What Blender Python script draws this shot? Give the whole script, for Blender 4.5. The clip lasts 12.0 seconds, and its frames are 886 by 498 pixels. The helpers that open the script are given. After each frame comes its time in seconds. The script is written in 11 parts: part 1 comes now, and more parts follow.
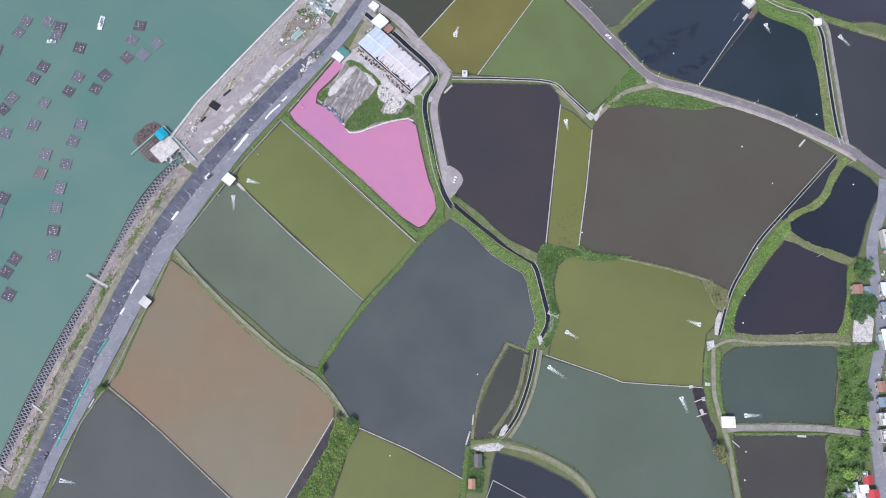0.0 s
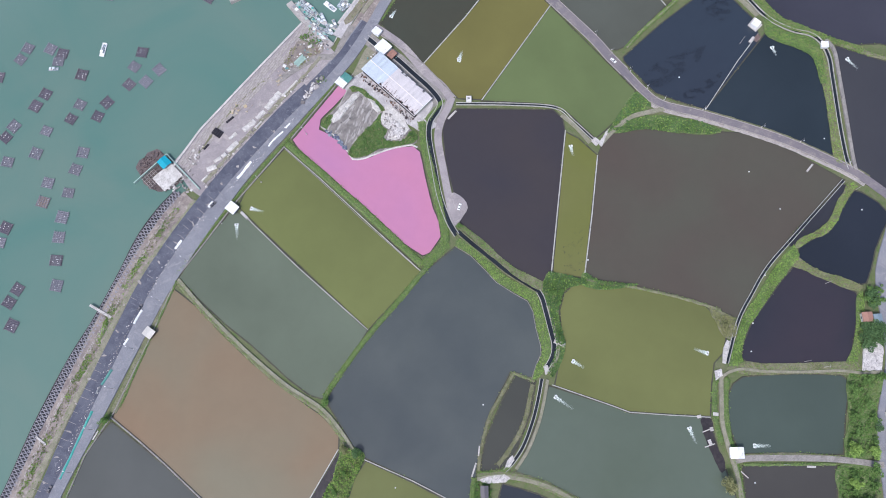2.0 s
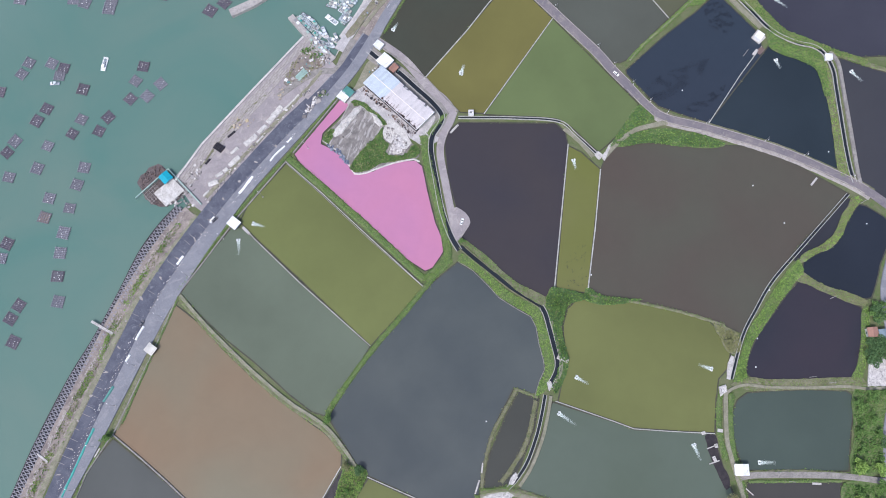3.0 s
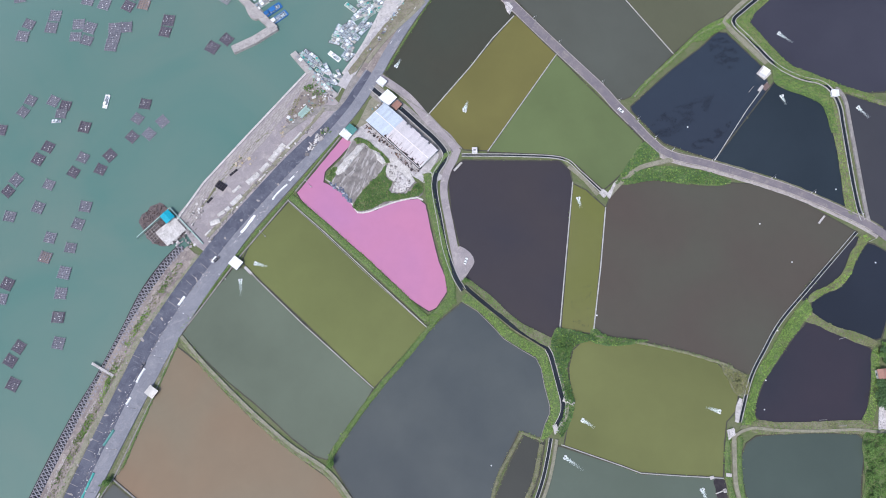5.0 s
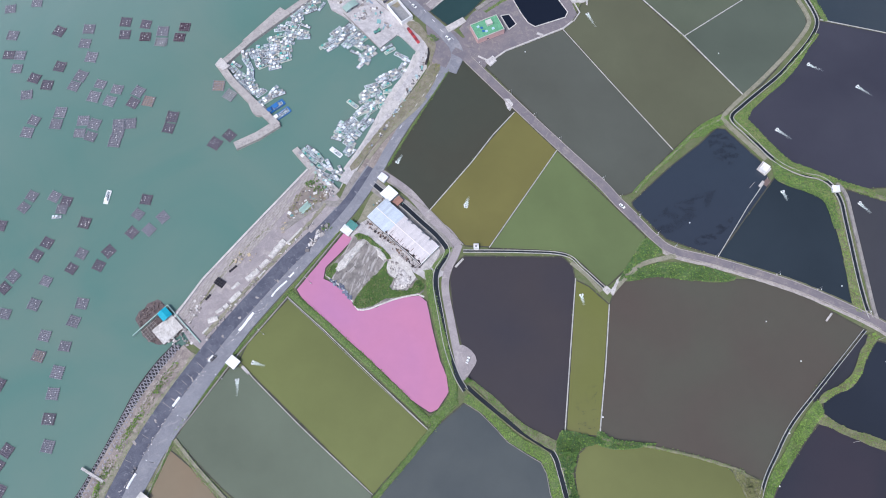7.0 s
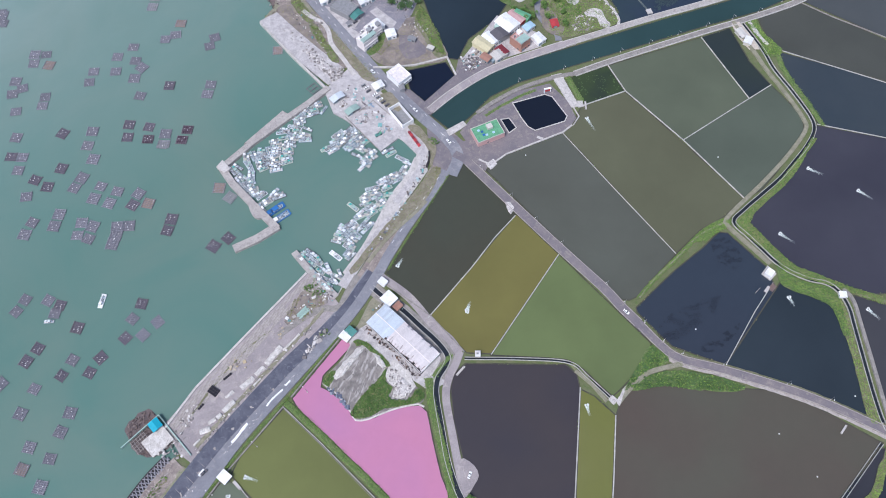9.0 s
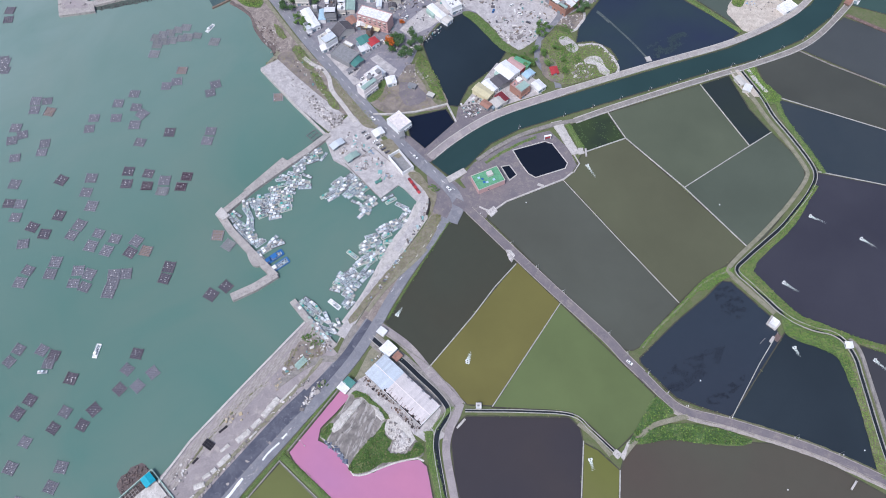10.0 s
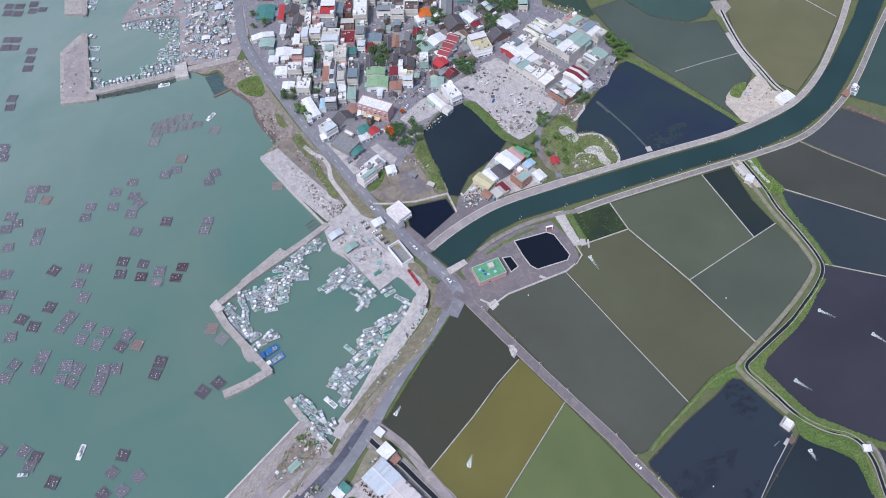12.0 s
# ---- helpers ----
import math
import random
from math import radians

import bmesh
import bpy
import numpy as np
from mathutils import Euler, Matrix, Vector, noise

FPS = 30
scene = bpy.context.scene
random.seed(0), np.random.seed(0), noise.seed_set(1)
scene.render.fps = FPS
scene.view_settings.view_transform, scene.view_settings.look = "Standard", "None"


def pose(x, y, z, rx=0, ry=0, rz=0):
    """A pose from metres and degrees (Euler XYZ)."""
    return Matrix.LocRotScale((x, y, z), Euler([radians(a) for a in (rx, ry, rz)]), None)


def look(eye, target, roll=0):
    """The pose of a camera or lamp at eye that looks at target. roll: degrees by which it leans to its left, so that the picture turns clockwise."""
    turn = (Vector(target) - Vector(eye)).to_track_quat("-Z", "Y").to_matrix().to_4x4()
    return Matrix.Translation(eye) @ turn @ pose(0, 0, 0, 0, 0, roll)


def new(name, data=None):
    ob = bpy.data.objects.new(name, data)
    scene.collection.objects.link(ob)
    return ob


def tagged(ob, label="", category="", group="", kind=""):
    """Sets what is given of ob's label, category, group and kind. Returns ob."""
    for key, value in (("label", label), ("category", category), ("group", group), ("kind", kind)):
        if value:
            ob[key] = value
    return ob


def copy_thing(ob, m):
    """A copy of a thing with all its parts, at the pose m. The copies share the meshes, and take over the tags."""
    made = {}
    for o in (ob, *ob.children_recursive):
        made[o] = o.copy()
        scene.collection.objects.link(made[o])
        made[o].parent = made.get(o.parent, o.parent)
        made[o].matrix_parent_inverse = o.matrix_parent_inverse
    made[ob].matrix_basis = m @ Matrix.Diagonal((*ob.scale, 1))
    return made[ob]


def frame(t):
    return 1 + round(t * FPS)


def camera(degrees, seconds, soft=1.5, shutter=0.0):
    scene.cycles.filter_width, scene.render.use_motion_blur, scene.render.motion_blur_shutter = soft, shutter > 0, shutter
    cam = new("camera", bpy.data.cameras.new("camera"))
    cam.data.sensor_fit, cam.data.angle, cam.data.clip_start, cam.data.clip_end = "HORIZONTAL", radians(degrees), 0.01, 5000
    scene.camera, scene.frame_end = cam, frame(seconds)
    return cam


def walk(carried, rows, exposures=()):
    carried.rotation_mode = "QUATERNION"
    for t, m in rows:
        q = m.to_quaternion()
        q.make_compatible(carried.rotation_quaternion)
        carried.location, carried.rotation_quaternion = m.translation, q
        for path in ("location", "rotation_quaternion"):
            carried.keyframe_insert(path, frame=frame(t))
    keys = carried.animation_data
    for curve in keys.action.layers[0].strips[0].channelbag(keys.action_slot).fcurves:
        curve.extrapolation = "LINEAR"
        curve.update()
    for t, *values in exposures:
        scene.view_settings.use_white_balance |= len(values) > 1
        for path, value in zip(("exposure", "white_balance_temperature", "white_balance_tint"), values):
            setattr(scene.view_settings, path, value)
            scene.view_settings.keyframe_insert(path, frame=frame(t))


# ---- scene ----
# The camera flies level at about 457 m and tips its view up from 5 s on.
cam = camera(62.2, 12.0, 0.95)
PATH = [  # seconds, x, y, z, yaw, pitch, roll
    (0, 0.32, -0.69, 456.06, 3.852, -76.070, -3.981),
    (0.5, 0.22, 3.61, 456.33, 4.055, -76.139, -4.186),
    (1, 0.10, 8.01, 456.58, 4.398, -76.111, -4.632),
    (1.5, -0.03, 12.51, 456.81, 4.756, -76.032, -5.115),
    (2, -0.17, 17.10, 457.01, 5.079, -75.986, -5.468),
    (2.5, -0.32, 21.77, 457.19, 5.397, -75.943, -5.842),
    (3, -0.48, 26.53, 457.34, 5.675, -75.916, -6.180),
    (4.4, -1.00, 40.33, 457.59, 6.060, -75.680, -6.660),
    (4.8, -1.15, 44.27, 457.67, 6.100, -75.380, -6.720),
    (5, -1.23, 46.25, 457.70, 6.077, -75.140, -6.709),
    (5.5, -1.44, 51.33, 457.73, 5.737, -74.278, -6.409),
    (6, -1.67, 56.46, 457.74, 5.189, -72.890, -5.911),
    (6.5, -1.90, 61.64, 457.72, 4.677, -71.450, -5.454),
    (7, -2.15, 66.85, 457.68, 4.240, -69.962, -5.032),
    (9, -3.24, 88.02, 457.27, 2.860, -64.047, -3.699),
    (9.5, -3.54, 93.37, 457.11, 2.602, -62.681, -3.447),
    (10, -3.85, 98.72, 456.92, 2.364, -61.332, -3.223),
    (10.5, -4.17, 104.08, 456.71, 2.131, -59.997, -3.032),
    (11, -4.50, 109.43, 456.47, 1.971, -58.695, -2.826),
    (11.5, -4.85, 114.79, 456.21, 1.786, -57.376, -2.600),
    (12, -5.20, 120.13, 455.93, 1.592, -56.048, -2.455),
]


def gaze(yaw, pitch):
    return Vector((-math.sin(radians(yaw)) * math.cos(radians(pitch)), math.cos(radians(yaw)) * math.cos(radians(pitch)), math.sin(radians(pitch))))


walk(cam, [(t, look((x, y, z), Vector((x, y, z)) + gaze(yaw, pitch), roll)) for t, x, y, z, yaw, pitch, roll in PATH], [(0, 0.35, 6020, 12), (6, 0.34, 5980, 12), (9.5, 0.25, 5960, 12), (10.5, 0.18, 5990, 13), (12, 0.09, 5930, 13)])


# World, sun and exposure: a bright hazy day with soft shadows.
world = bpy.data.worlds.new("sky")
scene.world = world
world.use_nodes = True
sky = world.node_tree.nodes.new("ShaderNodeTexSky")
sky.sky_type, sky.sun_disc = "NISHITA", False
sky.sun_elevation, sky.sun_rotation = radians(58), radians(215)
sky.air_density, sky.dust_density, sky.ozone_density = 1.0, 3.0, 1.0
world.node_tree.links.new(sky.outputs[0], world.node_tree.nodes["Background"].inputs[0])
world.node_tree.nodes["Background"].inputs[1].default_value = 0.125
sun_lamp = bpy.data.lights.new("sun", "SUN")
sun_lamp.energy, sun_lamp.angle, sun_lamp.color = 1.9, radians(9), (1.0, 0.98, 0.95)
sun = new("sun", sun_lamp)
sun.matrix_world = look((-300, -400, 800), (-300 + 0.57 * 0.53, -400 + 0.82 * 0.53, 800 - 0.85))


def srgb(r, g, b):
    """A linear colour from the usual 0 to 255 values."""
    return tuple(((c / 255 + 0.055) / 1.055) ** 2.4 if c > 10 else c / 255 / 12.92 for c in (r, g, b)) + (1.0,)


class Nodes:
    """A small builder for node materials."""

    def __init__(self, name, rough=0.8, metal=0.0, spec=0.4):
        self.mat = bpy.data.materials.new(name)
        self.mat.use_nodes = True
        self.tree = self.mat.node_tree
        self.out = self.tree.nodes["Principled BSDF"]
        self.out.inputs["Roughness"].default_value = rough
        self.out.inputs["Metallic"].default_value = metal
        self.out.inputs["Specular IOR Level"].default_value = spec
        self.coords = self.tree.nodes.new("ShaderNodeTexCoord").outputs["Object"]

    def node(self, kind, **values):
        n = self.tree.nodes.new(kind)
        for key, value in values.items():
            n.inputs[key].default_value = value
        return n

    def link(self, a, b):
        self.tree.links.new(a, b)

    def noise(self, size, detail=4.0, rough=0.6, warp=0.0, stretch=(1, 1, 1), angle=0.0):
        m = self.node("ShaderNodeMapping", Scale=tuple(1.0 / s for s in stretch), Rotation=(0, 0, radians(-angle)))
        m.vector_type = "TEXTURE"
        self.link(self.coords, m.inputs["Vector"])
        n = self.node("ShaderNodeTexNoise", Scale=1.0 / size, Detail=detail, Roughness=rough, Distortion=warp)
        self.link(m.outputs[0], n.inputs["Vector"])
        return n.outputs["Fac"]

    def cells(self, size, feature="F1", stretch=(1, 1, 1), angle=0.0):
        m = self.node("ShaderNodeMapping", Scale=tuple(1.0 / s for s in stretch), Rotation=(0, 0, radians(-angle)))
        m.vector_type = "TEXTURE"
        self.link(self.coords, m.inputs["Vector"])
        n = self.node("ShaderNodeTexVoronoi", Scale=1.0 / size)
        n.feature = feature
        self.link(m.outputs[0], n.inputs["Vector"])
        return n.outputs["Distance"]

    def ramp(self, fac, *stops):
        r = self.node("ShaderNodeValToRGB")
        r.color_ramp.elements[0].position, r.color_ramp.elements[0].color = stops[0]
        r.color_ramp.elements[1].position, r.color_ramp.elements[1].color = stops[-1]
        for pos, colour in stops[1:-1]:
            e = r.color_ramp.elements.new(pos)
            e.color = colour
        self.link(fac, r.inputs[0])
        return r.outputs[0]

    def mix(self, fac, a, b, mode="MIX"):
        n = self.tree.nodes.new("ShaderNodeMix")
        n.data_type, n.blend_type = "RGBA", mode
        for value, socket in ((fac, n.inputs[0]), (a, n.inputs[6]), (b, n.inputs[7])):
            if isinstance(value, (int, float, tuple)):
                socket.default_value = value
            else:
                self.link(value, socket)
        return n.outputs[2]

    def random(self):
        return self.tree.nodes.new("ShaderNodeObjectInfo").outputs["Random"]

    def island(self):
        return self.tree.nodes.new("ShaderNodeNewGeometry").outputs["Random Per Island"]

    def colour(self, socket):
        if isinstance(socket, tuple):
            self.out.inputs["Base Color"].default_value = socket
        else:
            self.link(socket, self.out.inputs["Base Color"])
        return self

    def bump(self, height, strength=0.4, distance=0.1):
        b = self.node("ShaderNodeBump", Strength=strength, Distance=distance)
        self.link(height, b.inputs["Height"])
        self.link(b.outputs[0], self.out.inputs["Normal"])
        return self

    def rough(self, socket):
        self.link(socket, self.out.inputs["Roughness"])
        return self


def grey(v):
    return (v, v, v, 1.0)


def scaled(c, k):
    return (c[0] * k, c[1] * k, c[2] * k, 1.0)


def water_mat(name, base, drift=0.1, size=45.0, tint=None, rough=0.12, ripple=0.04, spec=0.35):
    """Murky water: the body colour drifts slowly, wind ruffles the top."""
    n = Nodes(name, rough, 0.0, spec)
    other = tint or scaled(base, 1.0 - drift)
    body = n.mix(n.ramp(n.noise(size * 1.4, 2, 0.45, 0.3), (0.3, grey(0)), (0.72, grey(1))), scaled(base, 1.0 + drift * 0.4), other)
    mottle = n.ramp(n.noise(size * 0.22, 5, 0.6, 0.5), (0.3, grey(0.975)), (0.7, grey(1.02)))
    n.colour(n.mix(1.0, body, mottle, "MULTIPLY"))
    n.bump(n.noise(1.6, 3, 0.6), ripple, 0.15)
    return n.mat


def speckled(name, a, b, c=None, size=4.0, fine=0.5, rough=0.85, bump=0.3, depth=0.1, spec=0.3, metal=0.0):
    """Two or three colours in patches with fine grain over them."""
    n = Nodes(name, rough, metal, spec)
    col = n.mix(n.ramp(n.noise(size, 5, 0.65, 0.6), (0.38, grey(0)), (0.62, grey(1))), a, b)
    if c:
        col = n.mix(n.ramp(n.noise(size * 0.37, 6, 0.7, 1.0), (0.52, grey(0)), (0.66, grey(1))), col, c)
    grain = n.noise(fine, 3, 0.7)
    n.colour(n.mix(1.0, col, n.ramp(grain, (0.25, grey(0.82)), (0.75, grey(1.14))), "MULTIPLY"))
    n.bump(grain, bump, depth)
    return n.mat


def painted(name, base, wear=None, rough=0.55, spec=0.4, metal=0.0, dirt=0.25, vary=0.12):
    """Paint or sheet metal with streaks of dirt; each copy differs a little."""
    n = Nodes(name, rough, metal, spec)
    col = n.mix(n.random(), scaled(base, 1 - vary), scaled(base, 1 + vary))
    worn = wear or scaled(base, 0.55)
    col = n.mix(n.ramp(n.noise(1.4, 6, 0.7, 0.5), (0.55, grey(0)), (0.8, grey(dirt * 3 if dirt < 0.33 else 1.0))), col, worn)
    col = n.mix(1.0, col, n.ramp(n.noise(0.25, 3, 0.6), (0.3, grey(0.86)), (0.7, grey(1.08))), "MULTIPLY")
    n.colour(col)
    n.bump(n.noise(0.3, 3, 0.6), 0.15, 0.02)
    return n.mat


def sheet_mat(name, base, rust=None, dirt=0.3):
    """Corrugated roofing sheet: fading in patches, rust runs down the sheets."""
    n = Nodes(name, 0.5, 0.15, 0.4)
    col = n.mix(n.random(), scaled(base, 0.9), scaled(base, 1.08))
    col = n.mix(n.ramp(n.noise(3.0, 5, 0.65, 0.4), (0.45, grey(0)), (0.75, grey(dirt * 2))), col, scaled(base, 0.72))
    if rust:
        col = n.mix(n.ramp(n.noise(1.8, 6, 0.75, 0.3, (1, 0.35, 1)), (0.6, grey(0)), (0.72, grey(0.75))), col, rust)
    col = n.mix(1.0, col, n.ramp(n.noise(0.35, 2, 0.5), (0.3, grey(0.88)), (0.7, grey(1.08))), "MULTIPLY")
    n.colour(col)
    return n.mat


def leaf_mat(name, dark, light, dry=None):
    """Foliage: every clump has its own green."""
    n = Nodes(name, 0.7, 0.0, 0.25)
    col = n.mix(n.island(), dark, light)
    col = n.mix(n.ramp(n.noise(9, 3, 0.6), (0.35, grey(0.0)), (0.65, grey(0.5))), col, scaled(light, 1.15))
    if dry:
        col = n.mix(n.ramp(n.noise(14, 5, 0.65, 0.6), (0.55, grey(0)), (0.7, grey(0.8))), col, dry)
    n.colour(col)
    return n.mat


M = {}
M["ground"] = speckled("ground_soil", srgb(98, 108, 70), srgb(112, 114, 86), srgb(90, 110, 62), 9, 0.9, 0.95, 0.6, 0.3)
M["grass"] = speckled("grass_bank", srgb(88, 112, 62), srgb(108, 126, 78), srgb(134, 132, 102), 4, 0.7, 0.9, 0.9, 0.5)
M["dry_grass"] = speckled("dry_grass_bank", srgb(110, 112, 84), srgb(138, 134, 112), srgb(92, 106, 66), 4, 0.7, 0.92, 0.8, 0.4)
M["dirt"] = speckled("bare_earth", srgb(154, 149, 132), srgb(134, 130, 112), srgb(122, 126, 98), 4, 0.6, 0.95, 0.6, 0.2)
sand = Nodes("streaked_sand", 0.95, 0.0, 0.2)
tracks = sand.ramp(sand.noise(1.9, 4, 0.6, 0.5, (1, 0.22, 1), 25), (0.5, grey(0)), (0.62, grey(1)))
sand_base = sand.mix(sand.ramp(sand.noise(4.5, 5, 0.65, 0.6), (0.38, grey(0)), (0.62, grey(1))), srgb(146, 139, 134), srgb(118, 113, 110))
sand.colour(sand.mix(tracks, sand_base, srgb(174, 168, 164))).bump(sand.noise(0.8, 3, 0.7), 0.5, 0.15)
M["sand"] = sand.mat
M["rubble"] = speckled("white_rubble", srgb(220, 214, 210), srgb(188, 181, 178), srgb(120, 116, 116), 3, 0.7, 0.95, 0.8, 0.3)
M["lot"] = speckled("gravel_lot", srgb(194, 189, 188), srgb(168, 162, 162), srgb(208, 203, 200), 5, 0.7, 0.95, 0.5, 0.15)
M["promenade"] = speckled("promenade_ground", srgb(166, 157, 157), srgb(150, 142, 143), srgb(178, 168, 164), 16, 0.7, 0.95, 0.3, 0.05)
M["plot_earth"] = speckled("damp_earth", srgb(150, 139, 131), srgb(122, 114, 110), srgb(142, 134, 108), 9, 0.7, 0.95, 0.6, 0.2)
M["shore_mud"] = speckled("shore_mud", srgb(158, 146, 138), srgb(128, 117, 113), srgb(176, 166, 156), 7, 0.7, 0.8, 0.5, 0.2)
M["asphalt"] = speckled("grey_asphalt", srgb(140, 140, 146), srgb(128, 128, 135), srgb(152, 150, 153), 14, 0.6, 0.9, 0.25, 0.03)
lane = Nodes("dark_asphalt", 0.88, 0.0, 0.3)
lane_base = lane.mix(lane.ramp(lane.noise(9, 5, 0.65, 0.6), (0.38, grey(0)), (0.62, grey(1))), srgb(84, 86, 99), srgb(102, 103, 114))
lane_worn = lane.mix(lane.ramp(lane.noise(3.4, 7, 0.78, 0.8), (0.56, grey(0)), (0.68, grey(0.8))), lane_base, srgb(150, 149, 154))
lane.colour(lane.mix(1.0, lane_worn, lane.ramp(lane.noise(0.6, 3, 0.7), (0.25, grey(0.82)), (0.75, grey(1.14))), "MULTIPLY"))
M["dark_asphalt"] = lane.mat
M["town_asphalt"] = speckled("town_asphalt", srgb(128, 126, 136), srgb(144, 140, 146), srgb(164, 158, 158), 8, 0.6, 0.9, 0.25, 0.03)
M["brown_asphalt"] = speckled("worn_asphalt", srgb(132, 124, 126), srgb(118, 112, 118), srgb(146, 138, 134), 12, 0.6, 0.9, 0.25, 0.03)
M["concrete"] = speckled("pale_concrete", srgb(206, 200, 196), srgb(186, 180, 175), srgb(160, 155, 150), 5, 0.5, 0.85, 0.3, 0.03)
M["old_concrete"] = speckled("weathered_concrete", srgb(158, 152, 146), srgb(136, 131, 127), srgb(118, 112, 108), 4, 0.5, 0.9, 0.4, 0.05)
M["weeds"] = speckled("dry_weeds", srgb(128, 122, 104), srgb(150, 142, 126), srgb(112, 113, 88), 4, 0.6, 0.95, 0.7, 0.3)
M["slab"] = speckled("promenade_slab", srgb(178, 170, 164), srgb(158, 150, 146), srgb(136, 130, 126), 3, 0.5, 0.9, 0.3, 0.03)
M["wall_top"] = speckled("white_wall", srgb(198, 195, 189), srgb(168, 166, 161), srgb(146, 144, 138), 3, 0.4, 0.8, 0.2, 0.02)
M["tarp"] = speckled("dirty_sheeting", srgb(218, 213, 208), srgb(192, 186, 180), srgb(160, 152, 144), 2.2, 0.4, 0.7, 0.6, 0.1)
M["wet_shore"] = speckled("wet_shore", srgb(104, 92, 90), srgb(126, 113, 108), srgb(88, 78, 78), 3, 0.5, 0.6, 0.6, 0.2)
M["mud"] = speckled("dark_mud_and_shade", srgb(46, 42, 46), srgb(64, 58, 60), None, 4, 0.6, 0.5, 0.4, 0.1)
M["works"] = speckled("pale_works_earth", srgb(212, 202, 190), srgb(188, 176, 164), srgb(170, 160, 144), 5, 0.6, 0.95, 0.5, 0.2)
M["wet_foot"] = speckled("wet_footing", srgb(86, 98, 92), srgb(72, 80, 76), srgb(102, 110, 102), 4, 0.6, 0.6, 0.4, 0.1)
M["pier_mud"] = speckled("pier_mud", srgb(110, 97, 95), srgb(94, 84, 86), srgb(128, 116, 112), 3, 0.5, 0.7, 0.6, 0.2)
M["breaker"] = speckled("breaker_concrete", srgb(158, 155, 160), srgb(134, 131, 137), srgb(112, 108, 114), 4, 0.5, 0.9, 0.4, 0.05)
M["dam"] = speckled("reddish_dam_concrete", srgb(128, 106, 100), srgb(106, 90, 88), srgb(150, 132, 126), 4, 0.5, 0.9, 0.4, 0.05)
M["sunken"] = speckled("sunken_wall", srgb(92, 100, 98), srgb(70, 80, 86), srgb(116, 118, 104), 4, 0.6, 0.7, 0.4, 0.1)
M["white_paint"] = painted("white_paint", srgb(226, 224, 222), srgb(160, 155, 150))
M["foam"] = speckled("white_foam", srgb(232, 238, 234), srgb(208, 220, 212), None, 0.8, 0.2, 0.6, 0.5, 0.05)
M["steel"] = painted("grey_steel", srgb(150, 150, 150), srgb(110, 96, 84), 0.4, 0.5, 0.6)
M["dark"] = painted("dark_rubber", srgb(52, 50, 56), None, 0.8, 0.2)
M["timber"] = painted("weathered_timber", srgb(134, 118, 106), srgb(92, 80, 72), 0.85, 0.2)
M["rust"] = painted("rusty_beam", srgb(104, 70, 62), srgb(70, 52, 50), 0.85, 0.2)
M["bamboo"] = painted("bamboo_pole", srgb(150, 149, 157), srgb(110, 110, 118), 0.75, 0.25, vary=0.25)
M["old_bamboo"] = painted("old_bamboo_pole", srgb(130, 122, 128), srgb(100, 92, 98), 0.8, 0.25, vary=0.25)
M["net"] = speckled("oyster_netting", srgb(115, 114, 123), srgb(126, 124, 132), srgb(102, 101, 110), 1.5, 0.35, 0.95, 0.6, 0.1)
M["net_light"] = speckled("oyster_netting_dry", srgb(152, 134, 124), srgb(138, 122, 114), None, 1.5, 0.35, 0.95, 0.6, 0.1)
M["net_pale"] = speckled("oyster_netting_bleached", srgb(140, 142, 140), srgb(124, 126, 126), None, 1.5, 0.35, 0.95, 0.6, 0.1)
M["net_dark"] = speckled("oyster_netting_wet", srgb(94, 90, 102), srgb(106, 102, 112), srgb(84, 80, 94), 1.2, 0.3, 0.95, 0.6, 0.1)
M["net_purple"] = speckled("oyster_netting_purple", srgb(66, 48, 62), srgb(82, 64, 76), None, 1.2, 0.3, 0.9, 0.6, 0.1)
M["mole"] = speckled("mole_concrete", srgb(184, 177, 172), srgb(166, 159, 155), srgb(142, 136, 133), 5, 0.5, 0.9, 0.3, 0.04)
M["weed"] = speckled("floating_weed", srgb(24, 30, 42), srgb(34, 40, 52), None, 2, 0.4, 0.7, 0.3, 0.05)
M["leaf"] = leaf_mat("shrub_leaves", srgb(64, 94, 48), srgb(112, 142, 76), srgb(132, 138, 92))
M["leaf_bright"] = leaf_mat("bright_leaves", srgb(96, 130, 57), srgb(152, 178, 94))
M["leaf_dark"] = leaf_mat("dark_leaves", srgb(54, 82, 50), srgb(96, 124, 78))
M["leaf_olive"] = leaf_mat("olive_leaves", srgb(106, 110, 72), srgb(144, 144, 102))
M["leaf_flame"] = leaf_mat("flame_blossom", srgb(150, 86, 40), srgb(208, 112, 48))
M["tuft"] = leaf_mat("grass_tufts", srgb(84, 114, 54), srgb(130, 156, 82), srgb(144, 142, 110))
M["bark"] = painted("bark", srgb(104, 90, 76), None, 0.9, 0.2)
M["glass"] = Nodes("window_glass", 0.08, 0.0, 0.6).colour(srgb(58, 66, 78)).mat


from mathutils import geometry


def mesh_of(name, verts, faces, mat, smooth=False):
    me = bpy.data.meshes.new(name)
    me.from_pydata(verts, [], faces)
    me.materials.append(mat)
    if smooth:
        me.polygons.foreach_set("use_smooth", [True] * len(me.polygons))
    me.update()
    return me


def put(name, me, parent=None, at=None, label=""):
    """Link a mesh as one object, under a thing or under a part."""
    ob = new(name, me)
    if parent:
        ob.parent = parent
    if at is not None:
        ob.matrix_basis = at
    if label:
        ob["label"] = label
    return ob


